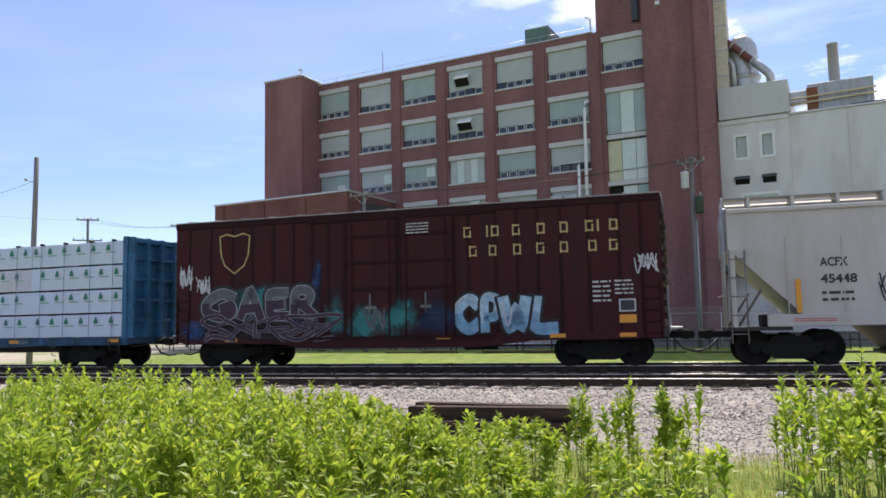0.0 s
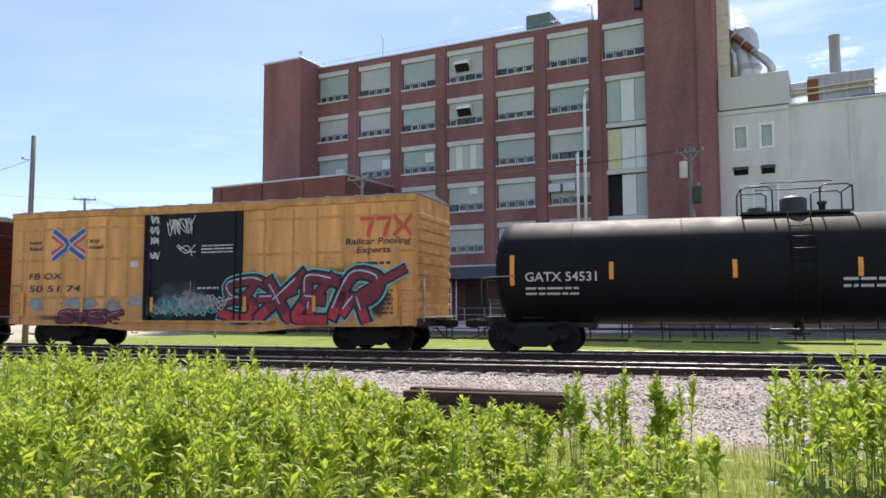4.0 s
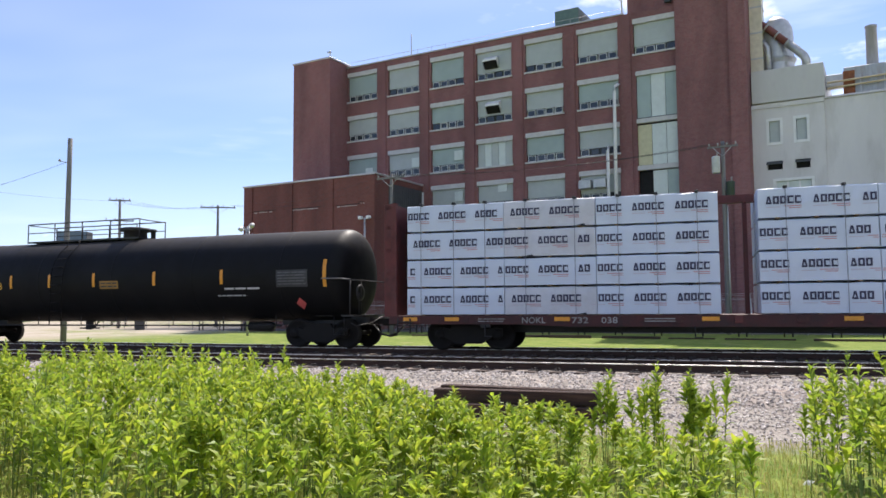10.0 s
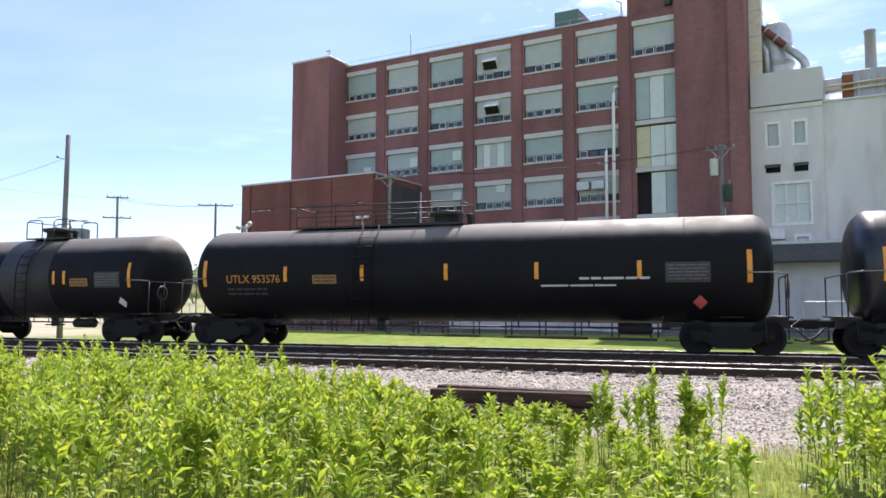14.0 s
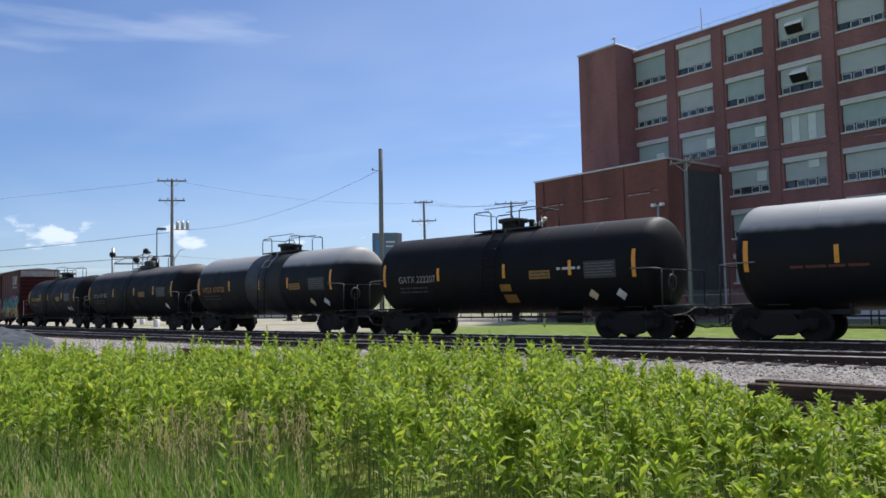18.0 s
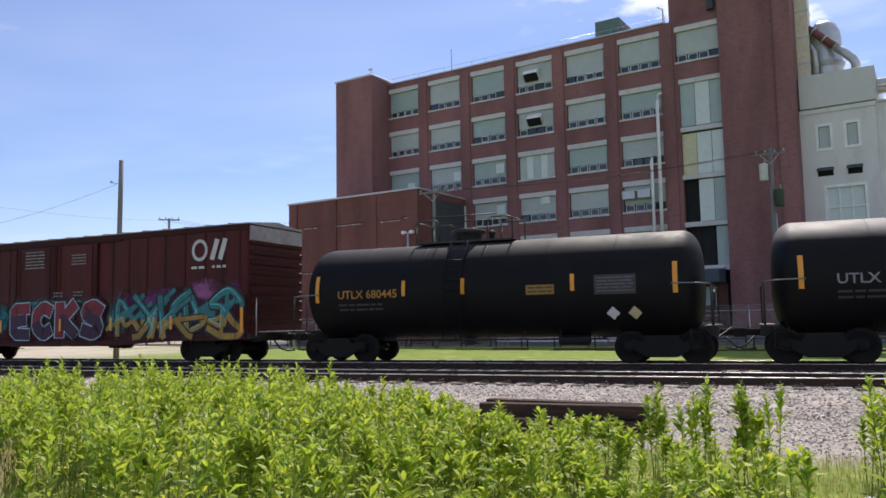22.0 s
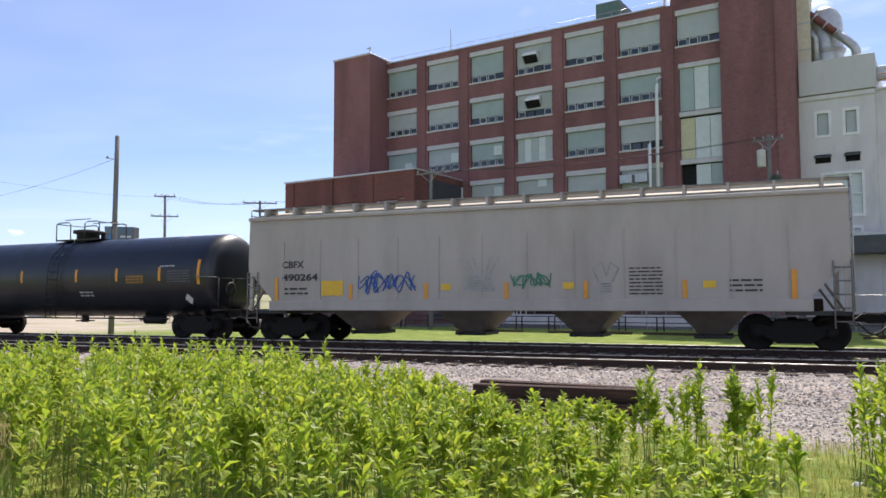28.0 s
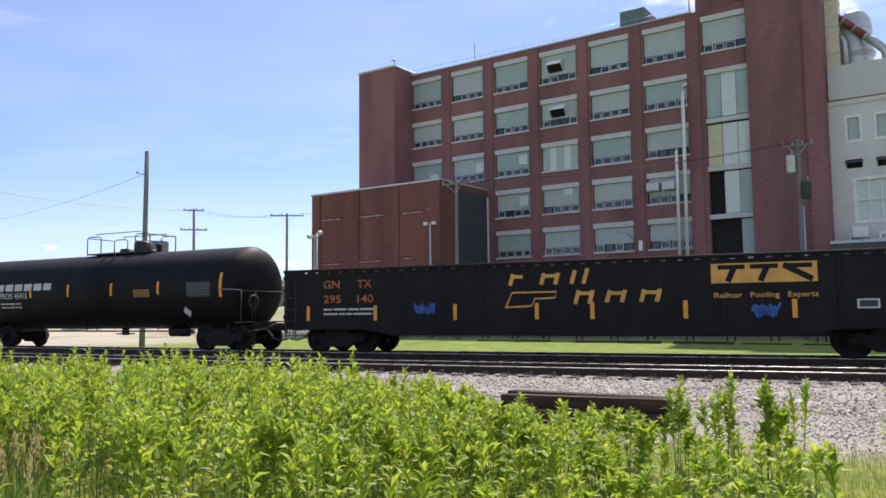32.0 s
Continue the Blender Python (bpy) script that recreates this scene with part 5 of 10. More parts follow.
def wheelset_mesh():
    g = Geo()
    for s in (-1, 1):
        prof = [(0.0, 0.12), (0.0, 0.36), (-0.03, 0.38), (-0.03, WHEEL_R), (0.095, WHEEL_R + 0.012), (0.10, WHEEL_R + 0.028), (0.125, WHEEL_R + 0.02), (0.125, 0.38), (0.06, 0.34), (0.06, 0.12)]
        g.lathe([(s * (0.80 - w), r) for w, r in prof], "y", 28)
        g.lathe([(s * 0.82, 0.10), (s * 1.02, 0.10), (s * 1.02, 0.02)], "y", 10)
        for k in range(3):
            a = k * 2.09
            g.box(0.2 * math.cos(a) - 0.03, 0.2 * math.cos(a) + 0.03, s * 0.80 - 0.02, s * 0.80 + 0.02, 0.2 * math.sin(a) - 0.03, 0.2 * math.sin(a) + 0.03)
    g.lathe([(-0.8, 0.08), (0.8, 0.08)], "y", 10)
    return g.mesh("wheelset", TRUCK_IRON)


def truck_meshes():
    side = Geo()
    out = [(-1.05, 0.62), (-0.78, 0.66), (-0.55, 0.60), (-0.42, 0.78), (0.42, 0.78), (0.55, 0.60), (0.78, 0.66), (1.05, 0.62), (1.05, 0.44), (0.86, 0.40), (0.70, 0.36), (0.40, 0.18), (-0.40, 0.18), (-0.70, 0.36), (-0.86, 0.40), (-1.05, 0.44)]
    side.prism(out, "y", -0.07, 0.07)
    for x in (-AXLE_GAP / 2, AXLE_GAP / 2):
        side.lathe([(-0.13, 0.02), (-0.13, 0.13), (0.1, 0.15)], "y", 12, (x, 0, WHEEL_R))
    springs = Geo()
    for x in (-0.2, 0.0, 0.2):
        springs.lathe([(0.26 + 0.045 * k, 0.075 if k % 2 else 0.06) for k in range(8)], "z", 8, (x, 0, 0))
    bolster = Geo().box(-0.2, 0.2, -1.05, 1.05, 0.45, 0.72, 0.04).box(-0.12, 0.12, -0.3, 0.3, 0.72, 0.86, 0.03)
    return side.mesh("side_frame", TRUCK_IRON), springs.mesh("spring", TRUCK_IRON), bolster.mesh("bolster", TRUCK_IRON)


WHEELSET, (SIDE_FRAME, SPRINGS, BOLSTER) = wheelset_mesh(), truck_meshes()


def add_trucks(car, half, inset):
    for s in (-1, 1):
        t = part("truck", BOLSTER, None, car, "black cast four-wheel truck", Matrix.Translation((s * (half - inset), 0, 0)))
        for y in (-1.0, 1.0):
            part("side_frame", SIDE_FRAME, None, t, at=Matrix.Translation((0, y, 0)))
            part("spring", SPRINGS, None, t, at=Matrix.Translation((0, y, 0)))
        for x in (-AXLE_GAP / 2, AXLE_GAP / 2):
            w = part("wheelset", WHEELSET, None, t, at=Matrix.Translation((x, 0, WHEEL_R)))
            TURNING.append((w, car, x))


def coupler_meshes():
    g = Geo()
    g.box(-0.35, 0.42, -0.10, 0.10, 0.74, 0.94, 0.03).box(0.40, 0.66, -0.17, 0.12, 0.70, 0.98, 0.04).box(0.55, 0.76, -0.02, 0.17, 0.72, 0.96, 0.04)
    hose = Geo()
    hose.tube([(0.2, -0.35, 0.72), (0.45, -0.36, 0.45), (0.75, -0.30, 0.36), (0.98, -0.24, 0.40)], 0.03, 6)
    lever = Geo().tube([(-0.1, -1.35, 0.80), (0.05, -1.3, 0.72), (0.1, -0.3, 0.78), (0.4, -0.1, 1.0)], 0.018, 5)
    return g.mesh("coupler", TRUCK_IRON), hose.mesh("brake_hose", BLACK), lever.mesh("uncoupling_lever", BLACK)


COUPLER, HOSE, LEVER = coupler_meshes()


def add_couplers(car, half):
    for turn in (0, 180):
        m = Matrix.Rotation(radians(turn), 4, "Z") @ Matrix.Translation((half, 0, 0))
        c = part("coupler", COUPLER, None, car, at=m)
        part("brake_hose", HOSE, None, c)
        part("uncoupling_lever", LEVER, None, c)


# -- painted marks; flat(z) gives the y of the near side at that height --
def flat_side(y):
    return lambda z: y


def round_side(r, zc):
    return lambda z: -math.sqrt(max(r * r - (z - zc) ** 2, 0.01))


def patch(x0, x1, z0, z1, side, out=0.006, n=1, slant=0.0):
    """A painted rectangle that follows the side."""
    g = Geo()
    zs = [z0 + (z1 - z0) * k / n for k in range(n + 1)]
    v = [(x + slant * (z - z0), side(z) - out, z) for z in zs for x in (x0, x1)]
    return g.add(v, [(2 * k, 2 * k + 1, 2 * k + 3, 2 * k + 2) for k in range(n)])


def bars(parent, name, x0, x1, z0, z1, side, material, rows, seed=0, out=0.006, label=""):
    """Unreadable small print, as plain bars in lines."""
    rng = random.Random(seed)
    g = Geo()
    step = (z1 - z0) / rows
    for k in range(rows):
        x = x0
        z = z1 - step * (k + 1)
        while x < x1 - 0.03:
            w = min(rng.uniform(0.1, 0.4) * max(0.6, (x1 - x0)), x1 - x)
            p = patch(x, x + w, z + step * 0.32, z + step * 0.72, side, out)
            g.add(p.v, p.f)
            x += w + step * 0.35
    return part(name, g, material, parent, label)


WORDS = {}


def words(parent, body, x0, x1, zb, height, side, material, out=0.007, name="lettering", slant=0.0, label="", bold=0.012):
    """Readable lettering in the built-in font, stretched to run from x0 to x1."""
    key = (body, bold)
    if key not in WORDS:
        c = bpy.data.curves.new("text", "FONT")
        c.body, c.size, c.offset = body, 1.0, bold
        c.resolution_u = 3
        o = bpy.data.objects.new("text", c)
        scene.collection.objects.link(o)
        bpy.context.view_layer.update()
        me = bpy.data.meshes.new_from_object(o)
        vs = np.array([v.co[:] for v in me.vertices])
        WORDS[key] = (vs, [tuple(p.vertices) for p in me.polygons])
        bpy.data.objects.remove(o)
        bpy.data.curves.remove(c)
        bpy.data.meshes.remove(me)
    vs, fs = WORDS[key]
    lo, hi = vs.min(0), vs.max(0)
    sx, sz = (x1 - x0) / (hi[0] - lo[0]), height / 0.72
    v = []
    for p in vs:
        z = zb + p[1] * sz
        v.append((x0 + (p[0] - lo[0]) * sx + slant * (z - zb), side(z) - out, z))
    return part(name, raw_mesh(name, v, fs, material), None, parent, label)


def ribbon(g, pts, width, side, out):
    """A flat painted stroke through points (x, z)."""
    n = len(pts)
    v = []
    for i, (x, z) in enumerate(pts):
        ax, az = pts[max(i - 1, 0)]
        bx, bz = pts[min(i + 1, n - 1)]
        dx, dz = bx - ax, bz - az
        d = math.hypot(dx, dz) or 1
        nx, nz = -dz / d * width / 2, dx / d * width / 2
        if i in (0, n - 1):
            s = -1 if i == 0 else 1
            x, z = x + s * dx / d * width * 0.3, z + s * dz / d * width * 0.3
        v += [(x + nx, side(z + nz) - out, z + nz), (x - nx, side(z - nz) - out, z - nz)]
    g.add(v, [(2 * i, 2 * i + 1, 2 * i + 3, 2 * i + 2) for i in range(n - 1)])


def paint(color, name):
    return mat(name, color, 0.7, vary=0.32, scale=5, dirt=tuple(c * 0.3 + 0.008 for c in color), dirt_scale=2.2, dirt_amount=0.55, chips=0.2)


PAINTS = {"white": paint((0.55, 0.56, 0.57), "spray_white"), "silver": paint((0.34, 0.36, 0.37), "spray_silver"), "teal": paint((0.05, 0.30, 0.30), "spray_teal"), "blue": paint((0.03, 0.10, 0.33), "spray_blue"), "ice": paint((0.36, 0.52, 0.62), "spray_ice"), "red": paint((0.45, 0.04, 0.05), "spray_red"), "maroon": paint((0.16, 0.03, 0.05), "spray_maroon"), "orange": paint((0.40, 0.125, 0.03), "spray_orange"), "purple": paint((0.20, 0.05, 0.22), "spray_purple"), "black": paint((0.015, 0.015, 0.018), "spray_black"), "green": paint((0.05, 0.20, 0.12), "spray_green"), "navy": paint((0.014, 0.034, 0.085), "spray_navy"), "pink": paint((0.5, 0.22, 0.36), "spray_pink"), "grey": paint((0.30, 0.31, 0.32), "spray_grey"), "aqua": paint((0.14, 0.46, 0.46), "spray_aqua"), "deep_teal": paint((0.03, 0.17, 0.18), "spray_deep_teal"), "lilac": paint((0.22, 0.21, 0.25), "spray_lilac"), "rust": paint((0.27, 0.07, 0.03), "spray_rust"), "ochre": paint((0.36, 0.21, 0.035), "spray_ochre"), "crimson": paint((0.19, 0.022, 0.035), "spray_crimson"), "plum": paint((0.05, 0.02, 0.045), "spray_plum"), "pale_gold": paint((0.56, 0.42, 0.15), "spray_pale_gold"), "sky_blue": paint((0.20, 0.36, 0.50), "spray_sky_blue"), "iron": paint((0.11, 0.11, 0.12), "spray_iron")}


def curvy(pts, n=4):
    """Rounds a stroke's corners."""
    out = []
    for i in range(len(pts) - 1):
        p0, p1, p2, p3 = pts[max(i - 1, 0)], pts[i], pts[i + 1], pts[min(i + 2, len(pts) - 1)]
        for k in range(n):
            u = k / n
            out.append(tuple(0.5 * (2 * p1[c] + (p2[c] - p0[c]) * u + (2 * p0[c] - 5 * p1[c] + 4 * p2[c] - p3[c]) * u * u + (3 * p1[c] - p0[c] - 3 * p2[c] + p3[c]) * u ** 3) for c in (0, 1)))
    return out + [pts[-1]]


LETTERS = {
    "S": [[(0.92, 0.82), (0.6, 1.0), (0.14, 0.86), (0.26, 0.60), (0.72, 0.45), (0.88, 0.18), (0.5, 0.0), (0.06, 0.14)]],
    "T": [[(0.0, 0.95), (1.0, 0.95)], [(0.52, 0.95), (0.48, 0.0)]],
    "A": [[(0.02, 0.0), (0.40, 1.0), (0.6, 1.0), (0.98, 0.0)], [(0.22, 0.34), (0.8, 0.34)]],
    "W": [[(0.0, 1.0), (0.24, 0.02), (0.5, 0.72), (0.74, 0.02), (1.0, 1.0)]],
    "K": [[(0.12, 0.0), (0.12, 1.0)], [(0.95, 1.0), (0.25, 0.5), (0.98, 0.0)]],
    "J": [[(0.78, 1.0), (0.80, 0.3), (0.5, 0.0), (0.05, 0.12)], [(0.45, 0.98), (0.95, 0.98)]],
    "O": [[(0.5, 1.0), (0.1, 0.74), (0.1, 0.26), (0.5, 0.0), (0.9, 0.26), (0.9, 0.74), (0.5, 1.0)]],
    "H": [[(0.1, 0.0), (0.1, 1.0)], [(0.9, 0.0), (0.9, 1.0)], [(0.1, 0.48), (0.9, 0.52)]],
    "E": [[(0.95, 0.97), (0.12, 0.95), (0.12, 0.5), (0.12, 0.04), (0.98, 0.03)], [(0.12, 0.5), (0.78, 0.52)]],
    "C": [[(0.95, 0.84), (0.55, 1.0), (0.1, 0.72), (0.1, 0.28), (0.55, 0.0), (0.95, 0.16)]],
    "U": [[(0.1, 1.0), (0.12, 0.2), (0.5, 0.0), (0.88, 0.2), (0.9, 1.0)]],
    "R": [[(0.12, 0.0), (0.12, 1.0), (0.7, 0.98), (0.9, 0.75), (0.65, 0.52), (0.15, 0.5)], [(0.5, 0.5), (0.98, 0.0)]],
    "P": [[(0.12, 0.0), (0.12, 1.0), (0.7, 0.98), (0.92, 0.74), (0.65, 0.48), (0.15, 0.46)]],
    "G": [[(0.92, 0.84), (0.5, 1.0), (0.08, 0.66), (0.1, 0.25), (0.5, 0.0), (0.92, 0.2), (0.92, 0.45), (0.55, 0.45)]],
    "L": [[(0.15, 1.0), (0.13, 0.05), (0.95, 0.05)]],
    "F": [[(0.12, 0.0), (0.12, 0.97), (0.95, 0.97)], [(0.12, 0.52), (0.75, 0.52)]],
    "X": [[(0.02, 1.0), (0.98, 0.0)], [(0.98, 1.0), (0.02, 0.0)]],
    "Y": [[(0.02, 1.0), (0.5, 0.5), (0.5, 0.0)], [(0.98, 1.0), (0.5, 0.5)]],
    "Z": [[(0.02, 0.95), (0.98, 0.95), (0.02, 0.05), (0.98, 0.05)]],
    "M": [[(0.05, 0.0), (0.15, 1.0), (0.5, 0.3), (0.85, 1.0), (0.95, 0.0)]],
    "N": [[(0.12, 0.0), (0.15, 0.95), (0.85, 0.08), (0.88, 1.0)]],
}
HAZES = {}


def spray_haze(color):
    """Overspray that thins out towards its rim in specks."""
    if color in HAZES:
        return HAZES[color]
    m = mat("overspray_" + color, HAZE_COLORS[color], 0.75, vary=0.25, scale=2.0)
    n, l = m.node_tree.nodes, m.node_tree.links
    tc, ln, t, big = n.new("ShaderNodeTexCoord"), n.new("ShaderNodeVectorMath"), n.new("ShaderNodeTexNoise"), n.new("ShaderNodeTexNoise")
    ln.operation = "LENGTH"
    t.inputs["Scale"].default_value, t.inputs["Detail"].default_value = 14.0, 6
    big.inputs["Scale"].default_value, big.inputs["Detail"].default_value = 1.5, 7
    l.new(tc.outputs["Object"], ln.inputs[0])
    own, shift = n.new("ShaderNodeObjectInfo"), n.new("ShaderNodeVectorMath")
    shift.operation = "ADD"
    wide = n.new("ShaderNodeMath")
    wide.operation, wide.inputs[1].default_value = "MULTIPLY", 40.0
    l.new(own.outputs["Random"], wide.inputs[0]), l.new(wide.outputs[0], shift.inputs[1]), l.new(tc.outputs["Object"], shift.inputs[0])
    l.new(shift.outputs[0], t.inputs[0]), l.new(shift.outputs[0], big.inputs[0])
    mixed = n.new("ShaderNodeMath")
    mixed.operation, mixed.inputs[1].default_value = "MULTIPLY_ADD", 0.55
    l.new(t.outputs["Fac"], mixed.inputs[0]), l.new(ln.outputs["Value"], mixed.inputs[2])
    both = n.new("ShaderNodeMath")
    both.operation, both.inputs[1].default_value = "MULTIPLY_ADD", 1.7
    l.new(big.outputs["Fac"], both.inputs[0]), l.new(mixed.outputs[0], both.inputs[2])
    r = n.new("ShaderNodeMapRange")
    r.interpolation_type = "SMOOTHSTEP"
    for key, v in (("From Min", 1.30), ("From Max", 1.95), ("To Min", 0.8), ("To Max", 0.0)):
        r.inputs[key].default_value = v
    l.new(both.outputs[0], r.inputs["Value"]), l.new(r.outputs[0], n["Principled BSDF"].inputs["Alpha"])
    HAZES[color] = m
    return m


HAZE_COLORS = {"lilac": (0.34, 0.31, 0.38), "teal": (0.04, 0.22, 0.22), "aqua": (0.12, 0.40, 0.40), "navy": (0.014, 0.034, 0.085), "blue": (0.02, 0.06, 0.16), "cream": (0.42, 0.38, 0.24), "olive": (0.22, 0.18, 0.02), "purple": (0.15, 0.03, 0.16), "pink": (0.30, 0.10, 0.24), "sky": (0.28, 0.34, 0.38), "soot": (0.02, 0.018, 0.018), "grey": (0.28, 0.29, 0.30), "rust": (0.09, 0.03, 0.015)}
HAZE_SHEET = raw_mesh("overspray", [(-1, 0, -1), (1, 0, -1), (1, 0, 1), (-1, 0, 1)], [(0, 1, 2, 3)], PAINTS["grey"])


def haze(car, x, z, rx, rz, color, side, out=0.031):
    """A soft cloud of spray paint, x and z its middle."""
    me = HAZE_SHEET.copy()
    me.materials.clear()
    me.materials.append(spray_haze(color))
    return part("overspray", me, None, car, "faded overspray", Matrix.Translation((x, side(z) - out, z)) @ Matrix.Diagonal((rx, 1, rz, 1)))


def piece(car, spans, z0, z1, text, fill, edge, side, second=None, halo=None, shine=None, thick=0.26, slant=0.0, base=0.036, seed=1, wild=0.05, low=0.79, split=0.5, stray=0, rim=1.9, line=1.52, sharp=False, lim=(-7.6, 7.6)):
    """A spray-painted piece of fat outlined letter shapes; spans: the run of each letter along the side."""
    rng = random.Random(seed)
    h = z1 - z0
    t = thick * h
    top = None
    for k, (glyph, (x0, x1)) in enumerate(zip(text, spans)):
        w = x1 - x0
        rims, edges, fills, seconds, shines = Geo(), Geo(), Geo(), Geo(), Geo()
        lines = list(LETTERS[glyph])
        lines += [[(rng.uniform(-0.2, 0.5), rng.uniform(0, 0.5)), (rng.uniform(0.2, 0.8), rng.uniform(0.2, 0.8)), (rng.uniform(0.5, 1.3), rng.uniform(0.4, 1.1))] for _ in range(stray)]
        tw = min(t, w * 0.36)
        for q, stroke in enumerate(lines):
            pts = []
            for a, b in stroke:
                a, b = a + rng.uniform(-wild, wild), b + rng.uniform(-wild, wild)
                pts.append((x0 + tw * 0.45 + (w - tw * 0.9) * a + slant * h * (b - 0.5), z0 + tw * 0.5 + (h - tw) * b))
            pts = [(x, max(z, low + tw * 0.5)) for x, z in (corners(pts) if sharp else curvy(pts, 5))]
            f = rng.uniform(0.9, 1.08) * (0.7 if q >= len(LETTERS[glyph]) else 1)
            d = 0.0065 * (k % 3) + 0.0002 * q
            if halo:
                ribbon(rims, pts, tw * rim * f, side, base + 0.0002 * (k * 3 + q) - 0.006)
            ribbon(edges, pts, tw * line * f, side, base + 0.0013 + d)
            ribbon(fills, pts, tw * f, side, base + 0.0026 + d)
            if second:
                mid, run = z0 + h * split, []
                for p in pts + [(0, 99)]:
                    if p[1] < mid:
                        run.append(p)
                    elif len(run) > 1:
                        ribbon(seconds, run, tw * 0.96 * f, side, base + 0.0039 + d)
                        run = []
                    else:
                        run = []
            if shine:
                ribbon(shines, [(x - tw * 0.26, z + tw * 0.26) for x, z in pts[1:max(4, len(pts) // 2)]], tw * 0.16, side, base + 0.0052 + d)
        for g in (rims, edges, fills, seconds, shines):
            g.v = [(min(max(x, lim[0]), lim[1]), y, max(z, low)) for x, y, z in g.v]
        holder = top or car
        first = part("graffiti", rims if halo else edges, PAINTS[halo or edge], holder, "spray-painted graffiti letter shapes" if top is None else "")
        top = top or first
        if halo:
            part("stroke_outline", edges, PAINTS[edge], top)
        part("stroke_fill", fills, PAINTS[fill], top)
        if second and seconds.v:
            part("stroke_shading", seconds, PAINTS[second], top)
        if shine:
            part("stroke_shine", shines, PAINTS[shine], top)
    return top


def corners(pts):
    """Keeps a stroke straight, with a short cut across each corner."""
    out = [pts[0]]
    for a, b, c in zip(pts, pts[1:], pts[2:]):
        out += [tuple(b[i] + (a[i] - b[i]) * 0.12 for i in (0, 1)), tuple(b[i] + (c[i] - b[i]) * 0.12 for i in (0, 1))]
    return out + [pts[-1]]


def evenly(x0, x1, n, over=0.0):
    w = (x1 - x0) / n
    return [(x0 + w * k - over, x0 + w * (k + 1) + over) for k in range(n)]


def tag(car, x0, x1, z0, z1, color, seed, side, base=0.036, width=0.05, loops=5):
    """A quick one-line spray tag."""
    rng = random.Random(seed)
    g = Geo()
    for s in range(3):
        pts = []
        for k in range(loops * 3):
            u = k / (loops * 3 - 1)
            pts.append((x0 + (x1 - x0) * min(max(u * 0.8 + 0.2 * rng.random(), 0), 1), z0 + (z1 - z0) * (0.5 + 0.48 * math.sin(k * 2.2 + s * 1.3) * rng.uniform(0.5, 1))))
        pts = curvy(pts, 5)
        ribbon(g, pts, width, side, base + 0.001 * s)
    part("graffiti_tag", g, PAINTS[color], car, "thin spray-painted tag")


def reflectors(car, xs, zc, side, big=(), out=0.036, small=(0.12, 0.48)):
    for x in xs:
        part("reflector", patch(x - small[0] / 2, x + small[0] / 2, zc - small[1] / 2, zc + small[1] / 2, side, out, 3), ORANGE, car)
    for x in big:
        part("reflector", patch(x - 0.065, x + 0.065, zc - 0.38, zc + 0.48, side, out, 5), ORANGE, car)


def ladder(car, x0, x1, y, z0, z1, rungs, material, name="ladder"):
    """Upright ladder facing the camera, or an end ladder when x0 == x1."""
    g = Geo()
    for x in (x0, x1):
        g.tube([(x, y, z0), (x, y, z1)], 0.022, 5)
    for k in range(rungs):
        z = z0 + (z1 - z0) * (k + 0.5) / rungs
        g.tube([(x0, y, z), (x1, y, z)], 0.016, 5)
    return part(name, g, material, car)


def finish(car, r, l, inset):
    half = (r - l) / 2
    add_trucks(car, half, inset)
    add_couplers(car, half)
    MOVING.append((car, (r + l) / 2, Matrix()))


